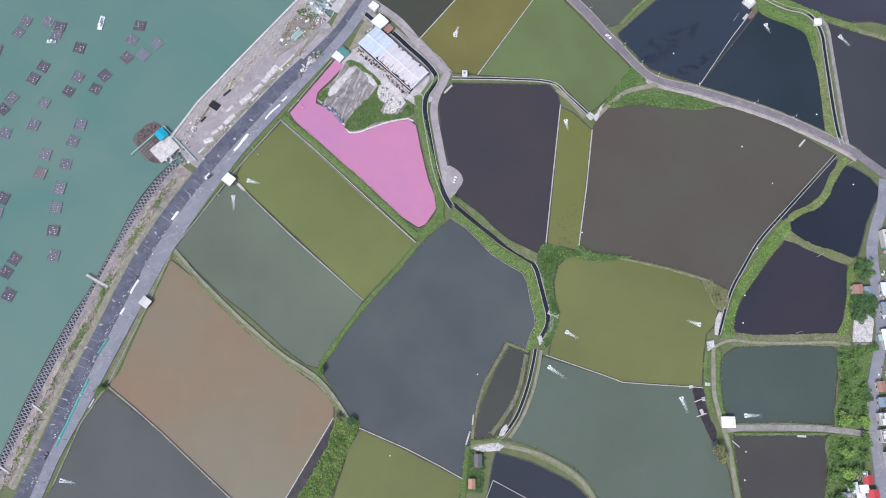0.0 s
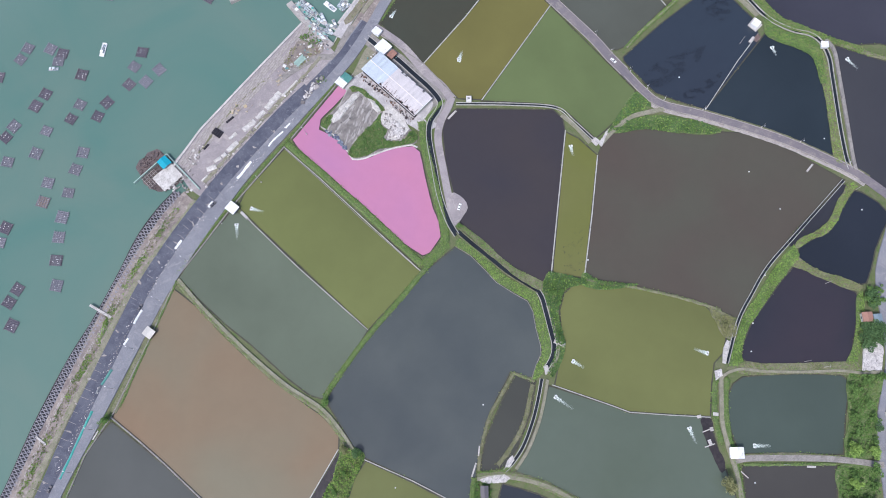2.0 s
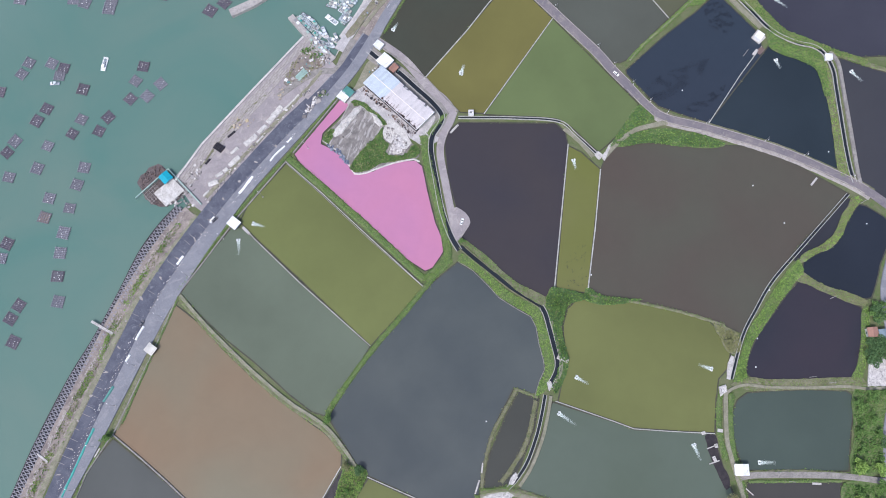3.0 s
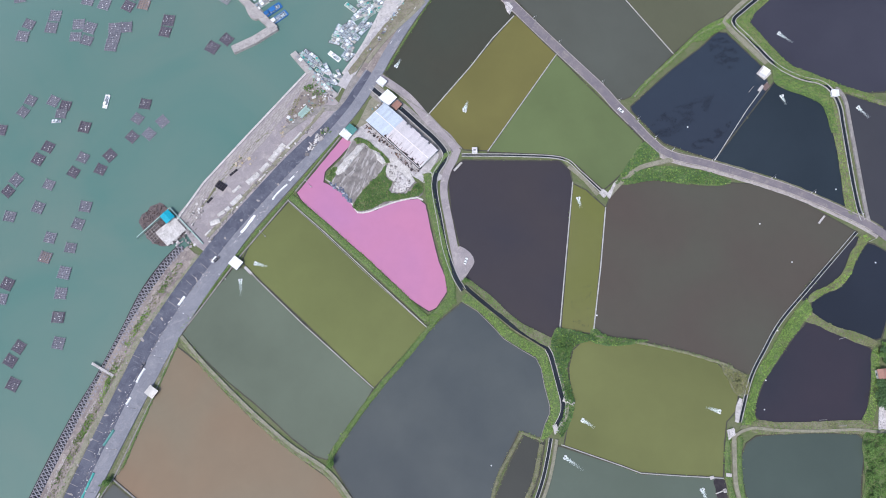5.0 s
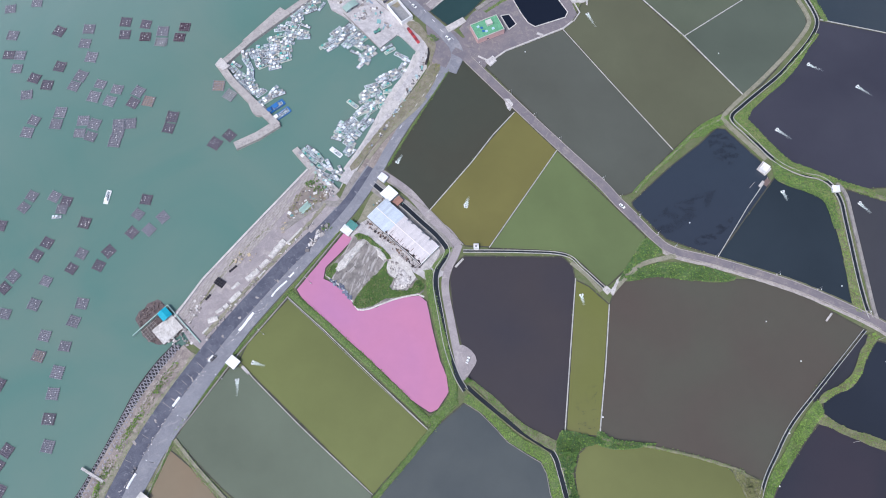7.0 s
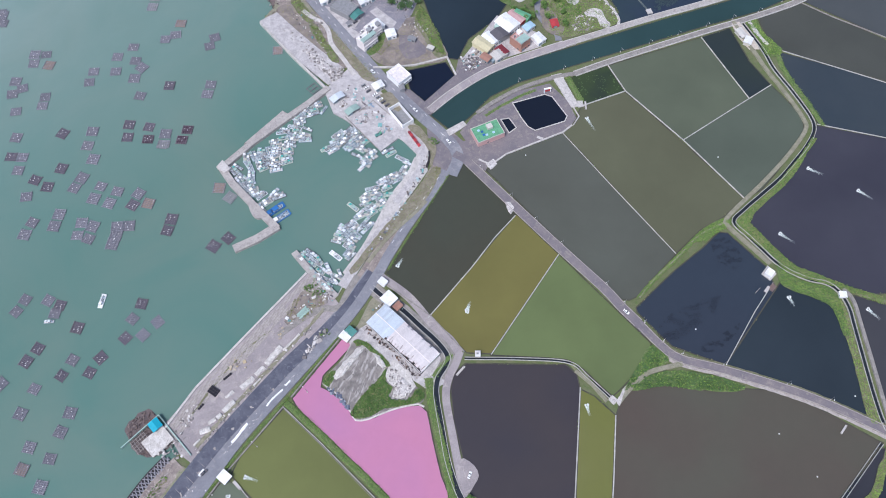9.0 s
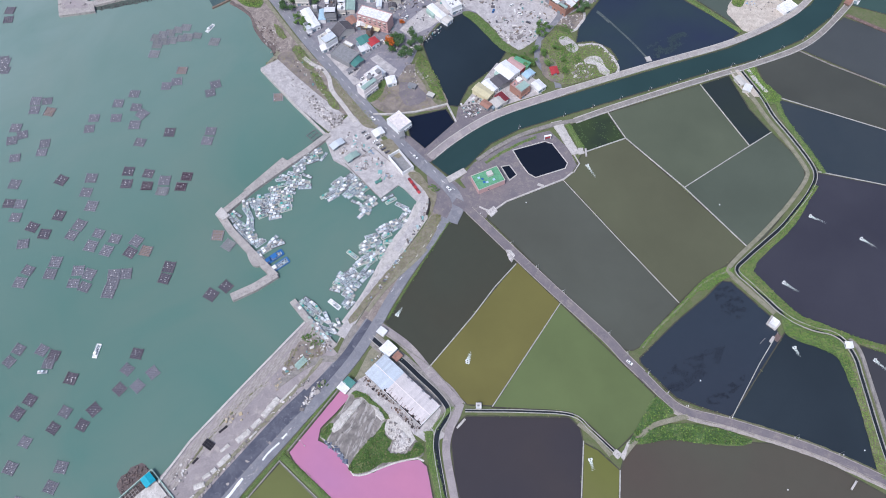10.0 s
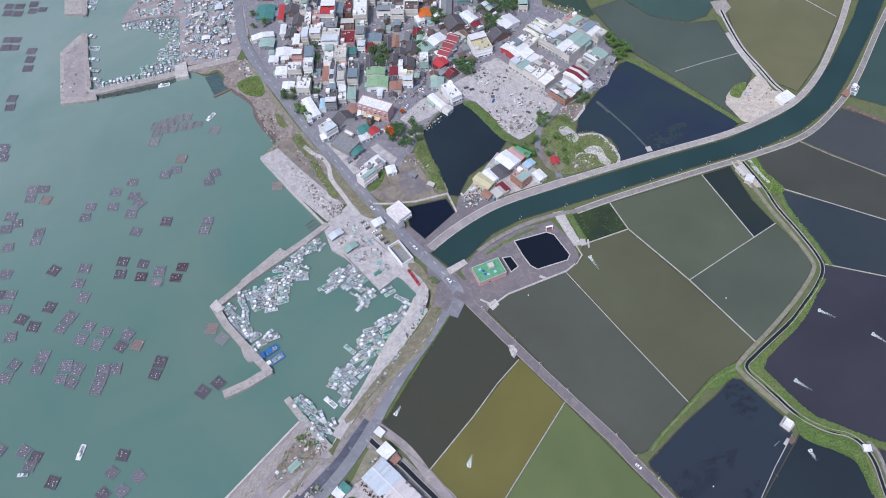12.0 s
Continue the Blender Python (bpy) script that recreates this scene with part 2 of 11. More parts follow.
class Soup:
    """Gathers simple solids into one mesh."""

    def __init__(self):
        self.v, self.f = [], []

    def add(self, verts, faces):
        k = len(self.v)
        self.v += [tuple(p) for p in verts]
        self.f += [tuple(i + k for i in f) for f in faces]
        return self

    def box(self, x0, y0, z0, x1, y1, z1, m=None, chamfer=0.0):
        c = chamfer
        if c:
            ring = [(x0, y0 + c), (x0 + c, y0), (x1 - c, y0), (x1, y0 + c), (x1, y1 - c), (x1 - c, y1), (x0 + c, y1), (x0, y1 - c)]
        else:
            ring = [(x0, y0), (x1, y0), (x1, y1), (x0, y1)]
        return self.prism(ring, z0, z1, m)

    def prism(self, ring, z0, z1, m=None, top=None):
        n = len(ring)
        top = top or ring
        pts = [Vector((x, y, z0)) for x, y in ring] + [Vector((x, y, z1)) for x, y in top]
        if m:
            pts = [m @ p for p in pts]
        faces = [(i, (i + 1) % n, n + (i + 1) % n, n + i) for i in range(n)]
        return self.add(pts, faces + [tuple(range(n - 1, -1, -1)), tuple(range(n, 2 * n))])

    def rod(self, a, b, r, sides=6, r2=None):
        a, b = Vector(a), Vector(b)
        q = (b - a).to_track_quat("Z", "Y").to_matrix()
        r2 = r if r2 is None else r2
        ring = [Vector((math.cos(2 * math.pi * i / sides), math.sin(2 * math.pi * i / sides), 0)) for i in range(sides)]
        pts = [a + q @ (p * r) for p in ring] + [b + q @ (p * r2) for p in ring]
        faces = [(i, (i + 1) % sides, sides + (i + 1) % sides, sides + i) for i in range(sides)]
        return self.add(pts, faces + [tuple(range(sides - 1, -1, -1)), tuple(range(sides, 2 * sides))])

    def drum(self, x, y, z0, z1, r, sides=10, r2=None):
        return self.rod((x, y, z0), (x, y, z1), r, sides, r2)

    def mesh(self, name, mat, smooth=False):
        return mesh_of(name, self.v, self.f, mat, smooth)


def part(name, soup, mat, parent, label="", at=None):
    return put(name, soup.mesh(name, mat), parent, at, label)


def thing(name, at, label, category, group="", kind=""):
    """An empty at the thing's base that carries its parts."""
    ob = new(name)
    ob.empty_display_size = 0.5
    ob.matrix_basis = at
    return tagged(ob, label, category, group, kind)


def curve_through(pts, step=3.0):
    """A smooth line through the points, cut into even steps."""
    p = [Vector((*q, 0)) for q in pts]
    p = [p[0] * 2 - p[1]] + p + [p[-1] * 2 - p[-2]]
    out = []
    for a, b, c, d in zip(p, p[1:], p[2:], p[3:]):
        n = max(1, round((c - b).length / step))
        for i in range(n):
            t = i / n
            out.append(0.5 * (2 * b + (c - a) * t + (2 * a - 5 * b + 4 * c - d) * t * t + (3 * b - a - 3 * c + d) * t ** 3))
    return out + [p[-2]]


def line_through(pts, step=3.0):
    """The same with straight legs."""
    p = [Vector((*q, 0)) for q in pts]
    out = []
    for a, b in zip(p, p[1:]):
        n = max(1, round((b - a).length / step))
        out += [a.lerp(b, i / n) for i in range(n)]
    return out + [p[-1]]


def sides_of(line):
    """The left-hand normal at each point of a line, long enough to keep the width round bends."""
    out = []
    for i, p in enumerate(line):
        a = (p - line[i - 1]).normalized() if i else (line[1] - p).normalized()
        b = (line[i + 1] - p).normalized() if i + 1 < len(line) else a
        t = (a + b).normalized()
        n = Vector((-t.y, t.x, 0))
        out.append(n / max(0.5, n.dot(Vector((-a.y, a.x, 0)))))
    return out


def extrude(name, line, profile, mat, wobble=0.0, rise=0.0):
    """A mesh of a profile [(across, height), ...] drawn along a line; wobble roughens the edges, rise the top."""
    verts, faces, k = [], [], len(profile)
    normals = sides_of(line)
    for i, (p, n) in enumerate(zip(line, normals)):
        for j, (s, z) in enumerate(profile):
            w = wobble * (noise.noise((p.x * 0.23, p.y * 0.23, j * 3.1)) + 0.6 * noise.noise((p.x * 0.7, p.y * 0.7, j * 5.7))) if wobble else 0
            q = p + n * (s + w)
            dz = rise * noise.noise((q.x * 0.5, q.y * 0.5, 7.3)) if rise and 0 < j < k - 1 else 0
            verts.append((q.x, q.y, z + dz))
        if i:
            for j in range(k - 1):
                faces.append(((i - 1) * k + j, (i - 1) * k + j + 1, i * k + j + 1, i * k + j))
    e = (len(line) - 1) * k
    faces += [tuple(range(k)), tuple(range(e + k - 1, e - 1, -1))]
    faces = [f[::-1] for f in faces]
    return mesh_of(name, verts, faces, mat)


def ribbon(name, pts, width, top, mat, label, category, bottom=-0.4, batter=0.3, round_bends=True, step=3.0):
    """A road, path, wall or kerb: flat top, steep sides."""
    line = curve_through(pts, step) if round_bends else line_through(pts, 1e9)
    h = width / 2
    top = settle(top + lift(), [(p.x, p.y) for p in line])
    me = extrude(name, line, [(-h - batter, bottom), (-h, top), (h, top), (h + batter, bottom)], mat)
    return tagged(put(name, me), label, category, kind="structure")


LAYER = [0]


def lift():
    """A few millimetres more for each flat piece, so that no two lie in one plane."""
    LAYER[0] = (LAYER[0] + 1) % 29
    return 0.004 * LAYER[0]


FLATS = []


def settle(top, pts):
    """A height at least 4 mm away from every flat piece that may lie over or under this one."""
    xs, ys = [p[0] for p in pts], [p[1] for p in pts]
    box = (min(xs), max(xs), min(ys), max(ys))
    near = sorted(z for z, b in FLATS if b[0] < box[1] and b[1] > box[0] and b[2] < box[3] and b[3] > box[2])
    for z in near:
        if abs(z - top) < 0.004:
            top = z + 0.0042
    FLATS.append((top, box))
    return top


TUFTS = {"tuft": Soup(), "leaf": Soup(), "leaf_bright": Soup(), "leaf_dark": Soup(), "leaf_olive": Soup()}
dice = random.Random(11)


def tuft(x, y, z, size, kind="tuft"):
    """A clump of a few blades or leaves that lean outwards."""
    s = TUFTS[kind]
    n = dice.randint(4, 6)
    a0 = dice.random() * 6.28
    for i in range(n):
        a = a0 + 6.28 * i / n + dice.uniform(-0.4, 0.4)
        r, h = size * dice.uniform(0.6, 1.1), size * dice.uniform(0.35, 0.9)
        c, d = math.cos(a), math.sin(a)
        w = size * 0.42
        s.add([(x - d * w * 0.3, y + c * w * 0.3, z - 0.15), (x + d * w * 0.3, y - c * w * 0.3, z - 0.15),
               (x + c * r * 0.6 + d * w, y + d * r * 0.6 - c * w, z + h), (x + c * r, y + d * r, z + h * 0.55), (x + c * r * 0.6 - d * w, y + d * r * 0.6 + c * w, z + h)],
              [(0, 1, 2, 4), (4, 2, 3)])


def bank(pts, width, top=0.7, mat="grass", tufts=0.35, kind="tuft", size=0.7, label="grassy earth bank between fish ponds", wobble=0.45):
    """An earth bank with an uneven grassy top."""
    line = curve_through(pts, 2.0)
    h = width / 2
    prof = [(-h - 0.5, -0.3), (-h, 0.25), (-h * 0.72, top * 0.85), (-h * 0.3, top), (h * 0.3, top), (h * 0.72, top * 0.85), (h, 0.25), (h + 0.5, -0.3)]
    me = extrude("earth_bank", line, prof, M[mat], wobble, 0.25)
    ob = tagged(put("earth_bank", me), label, "earth bank", kind="structure")
    normals = sides_of(line)
    for p, n in zip(line, normals):
        for _ in range(max(1, round(8.0 * width * tufts))):
            s = dice.uniform(-1.02, 1.02)
            q = p + n * (s * h) + Vector((dice.uniform(-1, 1), dice.uniform(-1, 1), 0))
            tuft(q.x, q.y, top * (1 - 0.6 * s * s), size * dice.uniform(0.25, 0.7), kind)
    return ob


def bank_area(ring, mat="grass", density=0.5, kinds=("tuft", "leaf"), size=0.75, rise=0.5, label="grassy earth bank between fish ponds"):
    """A bank with the outline that it has on the plan, grown over with weeds."""
    ob = sheet("earth_bank", ring, 0.55, M[mat], label, "earth bank", -0.3, ragged=0.5)
    for kind in kinds:
        thicket(ring, density / len(kinds), size, kind, 0.45, rise)
    return ob


def inside(x, y, ring):
    hit, j = False, len(ring) - 1
    for i, (xi, yi) in enumerate(ring):
        xj, yj = ring[j]
        if (yi > y) != (yj > y) and x < (xj - xi) * (y - yi) / (yj - yi) + xi:
            hit = not hit
        j = i
    return hit


def rounded(ring, step=3.0):
    """A closed smooth outline."""
    n = len(ring)
    p = [Vector((*q, 0)) for q in ring]
    out = []
    for i in range(n):
        a, b, c, d = p[i - 1], p[i], p[(i + 1) % n], p[(i + 2) % n]
        k = max(1, round((c - b).length / step))
        for j in range(k):
            t = j / k
            q = 0.5 * (2 * b + (c - a) * t + (2 * a - 5 * b + 4 * c - d) * t * t + (3 * b - a - 3 * c + d) * t ** 3)
            out.append((q.x, q.y))
    return out


def sheet(name, ring, top, mat, label, category, bottom=None, smooth=False, ragged=0.0, kind="structure"):
    """A flat piece of ground or water with an outline of corners, with sides down to the bottom."""
    ring = rounded(ring) if smooth or ragged else list(ring)
    if category not in ("fish pond", "sea", "ground"):
        top = settle(top + lift(), ring)
    if ragged:
        ring = [(x + ragged * noise.noise((x * 0.25, y * 0.25, 1.7)), y + ragged * noise.noise((x * 0.25, y * 0.25, 9.1))) for x, y in ring]
    area = sum(x0 * y1 - x1 * y0 for (x0, y0), (x1, y1) in zip(ring, ring[1:] + ring[:1]))
    if area < 0:
        ring = ring[::-1]
    n = len(ring)
    verts = [(x, y, top) for x, y in ring]
    faces = []
    for a, b, c in geometry.tessellate_polygon([[Vector(v) for v in verts]]):
        (ax, ay, _), (bx, by, _), (cx, cy, _) = verts[a], verts[b], verts[c]
        faces.append((a, b, c) if (bx - ax) * (cy - ay) - (by - ay) * (cx - ax) > 0 else (a, c, b))
    if bottom is not None:
        verts += [(x, y, bottom) for x, y in ring]
        faces += [(n + i, n + (i + 1) % n, (i + 1) % n, i) for i in range(n)]
    return tagged(put(name, mesh_of(name, verts, faces, mat)), label, category, kind=kind)


def mound(ring, top, mat, label, category, base=0.2):
    """A loose heap over an outline, highest along its middle, with an uneven skin."""
    ring = [(p.x, p.y) for p in line_through(list(ring) + [ring[0]], 1.2)[:-1]]
    cx, cy = sum(p[0] for p in ring) / len(ring), sum(p[1] for p in ring) / len(ring)
    n, verts, faces = len(ring), [], []
    for k, (scale, h) in enumerate(((1.0, -0.5), (0.93, 0.25), (0.75, 0.65), (0.5, 0.9), (0.22, 1.0))):
        for x, y in ring:
            px, py = cx + (x - cx) * scale, cy + (y - cy) * scale
            w = noise.noise((px * 0.45, py * 0.45, 3.1)) + 0.6 * noise.noise((px * 1.3, py * 1.3, 8.2))
            verts.append((px + 0.5 * w, py - 0.4 * w, base + top * h * (1 + 0.5 * w)))
    for k in range(4):
        faces += [(k * n + i, k * n + (i + 1) % n, (k + 1) * n + (i + 1) % n, (k + 1) * n + i) for i in range(n)]
    faces.append(tuple(range(4 * n, 5 * n)))
    area = sum(x0 * y1 - x1 * y0 for (x0, y0), (x1, y1) in zip(ring, ring[1:] + ring[:1]))
    if area < 0:
        faces = [f[::-1] for f in faces]
    return tagged(put("heap", mesh_of("heap", verts, faces, mat)), label, category, kind="structure")


def thicket(ring, density, size=1.2, kind="leaf", z=0.3, height=0.0):
    """Scrub over an area: clumps of leaves, higher towards the middle of each bush."""
    xs, ys = [p[0] for p in ring], [p[1] for p in ring]
    area = (max(xs) - min(xs)) * (max(ys) - min(ys))
    for _ in range(int(area * density * 3.4)):
        x, y = dice.uniform(min(xs), max(xs)), dice.uniform(min(ys), max(ys))
        if inside(x, y, ring):
            lift = height * max(0.0, 0.35 + 1.1 * noise.noise((x * 0.16, y * 0.16, 3.3)))
            tuft(x, y, z + lift * dice.random() ** 0.5, size * dice.uniform(0.32, 0.82), kind)


def scrub_line(pts, width, density, kind="leaf", size=0.7, z=0.5, gate=0.0, seed=1.0, height=0.6):
    """Weeds along a line, in patches with bare stretches between them."""
    line = curve_through(pts, 1.5)
    for p, n in zip(line, sides_of(line)):
        for _ in range(round(1.5 * width * density)):
            q = p + n * dice.uniform(-width / 2, width / 2) + Vector((dice.uniform(-0.8, 0.8), dice.uniform(-0.8, 0.8), 0))
            w = noise.noise((q.x * 0.07, q.y * 0.07, seed)) + 0.4 * noise.noise((q.x * 0.3, q.y * 0.3, seed + 5))
            if w > gate:
                tuft(q.x, q.y, z + height * min(1.0, w - gate) * dice.random(), size * dice.uniform(0.4, 1.1), kind)


def spread(ring, gap, r=None):
    """Loose places over an area, no two nearer than the gap."""
    r = r or dice
    xs, ys = [p[0] for p in ring], [p[1] for p in ring]
    out = []
    for _ in range(4000):
        x, y = r.uniform(min(xs), max(xs)), r.uniform(min(ys), max(ys))
        if inside(x, y, ring) and all((x - a) ** 2 + (y - b) ** 2 > gap * gap for a, b in out):
            out.append((x, y))
    return out


# ---- sea, land, ponds ----
SEA = -1.2
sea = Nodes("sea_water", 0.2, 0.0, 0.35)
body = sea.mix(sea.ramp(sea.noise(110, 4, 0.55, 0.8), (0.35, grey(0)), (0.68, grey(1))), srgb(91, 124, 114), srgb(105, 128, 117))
# Paler towards the open sea: the sky's glare is painted into the water colour.
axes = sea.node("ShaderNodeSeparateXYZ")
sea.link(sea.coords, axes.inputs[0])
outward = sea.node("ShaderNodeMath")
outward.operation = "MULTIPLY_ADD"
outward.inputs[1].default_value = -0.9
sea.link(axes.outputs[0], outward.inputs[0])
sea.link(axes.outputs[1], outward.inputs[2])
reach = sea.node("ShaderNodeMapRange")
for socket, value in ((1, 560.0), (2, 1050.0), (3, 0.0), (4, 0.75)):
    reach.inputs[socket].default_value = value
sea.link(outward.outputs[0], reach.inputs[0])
sky_glare = sea.mix(sea.ramp(sea.noise(70, 5, 0.6, 1.0, (1, 0.5, 1), 40), (0.3, grey(0.6)), (0.7, grey(1.0))), grey(0), reach.outputs[0])
sea.colour(sea.mix(sky_glare, body, srgb(154, 168, 163))).bump(sea.noise(1.6, 3, 0.6), 0.1, 0.15)
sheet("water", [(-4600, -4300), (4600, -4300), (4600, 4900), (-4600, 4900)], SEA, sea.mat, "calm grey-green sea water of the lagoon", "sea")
COAST = [(-374.4, -218.8), (-287.8, -64.3), (-278.7, -35.8), (-270.7, -20.2), (-258.1, 13.7), (-245, 48.2), (-232.7, 80.3), (-219.7, 109.7), (-207.5, 134.3), (-193, 157.4), (-181.6, 169.2), (-177.7, 175.9), (-186.9, 185.6), (-188.1, 191.3), (-170.8, 212.9), (-145.9, 242.8), (-106.2, 291.2)] + [(-100.1, 288.1), (-86.7, 276), (-77.7, 293.1), (-66.4, 313.9), (-48.7, 351.1), (-38, 367.2), (-31.1, 387.7), (-45.8, 408.2), (-59.8, 393.6), (-71.6, 408.3), (-89.5, 426.2), (-102.6, 446.3), (-100.4, 450.5), (-127.9, 481.5), (-158.7, 518.2), (-159.9, 528.1), (-146.2, 531.4), (-153.6, 545.5), (-163.4, 555.5), (-172.9, 572.3), (-177.2, 586), (-188.7, 596.8), (-198.3, 600.6), (-215.3, 624.9), (-226.8, 620.2), (-250.7, 632.8), (-257.4, 661.9), (-260.2, 710.8), (-270.8, 782.5), (-308, 930.4)]
sheet("ground", COAST + [(-900, 4700), (4500, 4700), (4500, -4200), (-2600, -4200)], 0.0, M["ground"], "flat coastal land of grass and bare soil", "ground", -4.0)


def pond(ring, colour, label, level=0.0, drift=0.16, size=45.0, tint=None, smooth=False):
    """Fish pond water with its own colour, a little below its banks."""
    pond.count += 1
    mat = water_mat("pond_water", srgb(*colour), drift, size, srgb(*tint) if tint else None)
    closed = line_through(list(ring) + [ring[0]], 3.0)
    z = 0.11 + level + 0.006 * (pond.count % 9)
    # Dark rim strip: wet mud, with the shade under the banks in its colour.
    tagged(put("pond_margin", extrude("pond_margin", closed, [(-0.45, z - 0.2), (-0.4, z + 0.03), (0.4, z + 0.03), (0.45, z - 0.2)], M["margin"], 0.25)), "dark rim of a fish pond, wet mud and painted bank shade", "pond margin", kind="structure")
    for p in closed:
        if noise.noise((p.x * 0.06, p.y * 0.06, 4.4)) > 0.0 and dice.random() < 0.75:
            tuft(p.x + dice.uniform(-0.7, 0.7), p.y + dice.uniform(-0.7, 0.7), z, dice.uniform(0.2, 0.5), dice.choice(("tuft", "tuft", "leaf_olive")))
    return sheet("water", ring, 0.1 + level + 0.006 * (pond.count % 9), mat, label, "fish pond", smooth=smooth)


pond.count = 0
M["margin"] = speckled("wet_shaded_margin", srgb(66, 64, 56), srgb(82, 80, 66), None, 5, 0.6, 0.6, 0.3, 0.1)
pond([(-115.4, 201.3), (-23.2, 116.3), (-57.5, 78.7), (-137.7, 152.4), (-144.2, 160.7), (-140.4, 170.9)], (111, 116, 69), "olive green water of a fish pond")
pond([(-137.8, 153.6), (-57.5, 79), (-80.2, 39.2), (-84.7, 36.8), (-92.4, 38.9), (-107, 49.7), (-129.4, 69.2), (-148.3, 83.7), (-163.8, 97.6), (-179.7, 113.3), (-168.5, 132.2), (-148.2, 158.4)], (104, 112, 95), "murky grey-green water of a fish pond")
pond([(-183.6, 107.3), (-165.4, 93.9), (-149.7, 77.5), (-128.7, 58.5), (-106.6, 41.6), (-85, 27.2), (-73.5, 16.3), (-73.8, 6.2), (-99.7, -38.2), (-111, -63.9), (-125.4, -46.7), (-132.5, -40.4), (-179, -1.4), (-213.4, 25.9), (-198.8, 69.4)], (122, 117, 98), "muddy brown water of a fish pond", tint=(134, 113, 90), size=60)
pond([(-213.9, 23.9), (-178.9, -1.8), (-132.5, -40.7), (-121.8, -51.5), (-140, -76.3), (-257.2, -76.6), (-241.3, -32.5), (-228.3, 4.3)], (87, 89, 86), "dull grey water of a fish pond")
pond([(-2.5, 132.1), (-23.2, 114.9), (-41, 93.5), (-54.9, 77.2), (-72, 54.2), (-82.5, 35.7), (-70.7, 17.6), (-61.7, 3.5), (-56.5, 1.2), (-29, -11), (4.8, -28.5), (9, -8), (12.6, 10.8), (20.8, 33.9), (30.9, 52.5), (41.9, 46.9), (48, 54.6), (51.3, 68.7), (48.9, 84.8), (43.2, 98.3), (27.3, 107.9), (12.3, 122.9)], (84, 88, 86), "slate grey water of a large fish pond", drift=0.2, tint=(74, 79, 80), size=30)
pond([(-80.8, 246.9), (-110.7, 207), (-107.4, 201.3), (-75.9, 170.5), (-41.7, 138.4), (-23.3, 126.1), (-18.2, 128.4), (-11.3, 139), (-12.4, 148.6), (-16.5, 158.3), (-21.1, 178.1), (-25, 197.4), (-29.6, 201.5), (-39, 201.2), (-46.6, 200), (-57.8, 194.4), (-67.2, 192.4), (-73, 196.5), (-74.8, 203.5), (-84.9, 210.1), (-92.7, 214.3), (-92.2, 221.3), (-81.9, 232.5), (-73.7, 241.8)], (190, 126, 152), "opaque bright pink water of a fish pond", drift=0.1, tint=(182, 126, 160), size=38)
pond([(-57.1, 0.2), (-29, -12.3), (4.8, -29.1), (0.7, -45), (-2.1, -75.9), (-87.3, -76.2), (-72.2, -38.8), (-63.7, -9.7)], (107, 111, 67), "olive green water of a fish pond")
pond([(-0.4, 228.1), (63.7, 226.3), (70, 220), (71.5, 210.5), (59.2, 115.2), (56.8, 109.3), (48.9, 108.6), (36.5, 116.1), (24, 125.5), (9.6, 139.6), (-0.3, 148.5), (-2.8, 166.1), (-8.4, 190), (-10.3, 212.4), (-8, 221.9)], (68, 62, 62), "dark brown water of a fish pond", tint=(62, 59, 64))
pond([(71.1, 210.5), (80, 205.5), (91.8, 193.3), (79.6, 113.6), (77.8, 111.4), (65.2, 112.2), (58.5, 115.2)], (110, 110, 68), "olive green water of a narrow fish pond", tint=(108, 111, 58))
pond([(91.8, 192.5), (96, 203), (104.8, 211.5), (123.7, 212.5), (149.8, 209.1), (172.3, 208.9), (187.2, 208), (201.7, 203.4), (222.8, 192.3), (246.7, 176.3), (250.1, 174.3), (214.8, 137.4), (194.6, 116.5), (180.1, 96.3), (172.6, 84.8), (160.2, 90.9), (151.5, 93.5), (134.3, 100.1), (106.2, 106.1), (88.3, 107.7), (79.6, 112.9)], (84, 82, 71), "murky brown water of a large fish pond", tint=(86, 77, 69))
pond([(62.6, 90.2), (65.9, 101.1), (72.2, 107), (88.3, 107.3), (106.1, 105.4), (134.2, 99), (153.2, 92.4), (159.7, 85.5), (164.6, 73.7), (161.6, 63.1), (155.5, 57.1), (153.1, 45.7), (150.3, 25.2), (101.6, 28.3), (91.5, 32.4), (57.5, 44.1), (63.6, 68.6)], (111, 114, 69), "olive green water of a fish pond")
pond([(54, 44.1), (91.5, 31.7), (102.3, 27.6), (150.3, 24.8), (151.7, 13.4), (154.6, 0.2), (158.1, -9.7), (162.3, -25.8), (163.2, -44.8), (160.2, -75.5), (82.6, -75.7), (82.8, -38.6), (71.9, -22.6), (52.1, -12.9), (32, -7.7), (39.1, 6.8), (46.4, 23.6)], (92, 101, 89), "grey-green water of a fish pond", tint=(90, 99, 85))
pond([(34.3, 51.1), (46.4, 46.9), (42.4, 27), (34, 7.5), (27, -3.8), (13.4, -7.1), (11, -4.8), (15.3, 13.5), (25.3, 35.6)], (73, 73, 67), "stagnant dark water of a narrow basin")
pond([(24.5, -12.9), (45.2, -18.8), (68.3, -29.7), (79.4, -40.2), (82.6, -75.7), (11, -75.9), (18.7, -38.6), (22.3, -19.4)], (54, 58, 64), "dark blue-grey water of a fish pond")
pond([(37.7, 336.6), (65.1, 304.5)] + [(16.2, 234.2), (0.4, 235.2), (-6.9, 242.9), (-23.6, 261)], (114, 109, 62), "yellow-olive water of a fish pond")
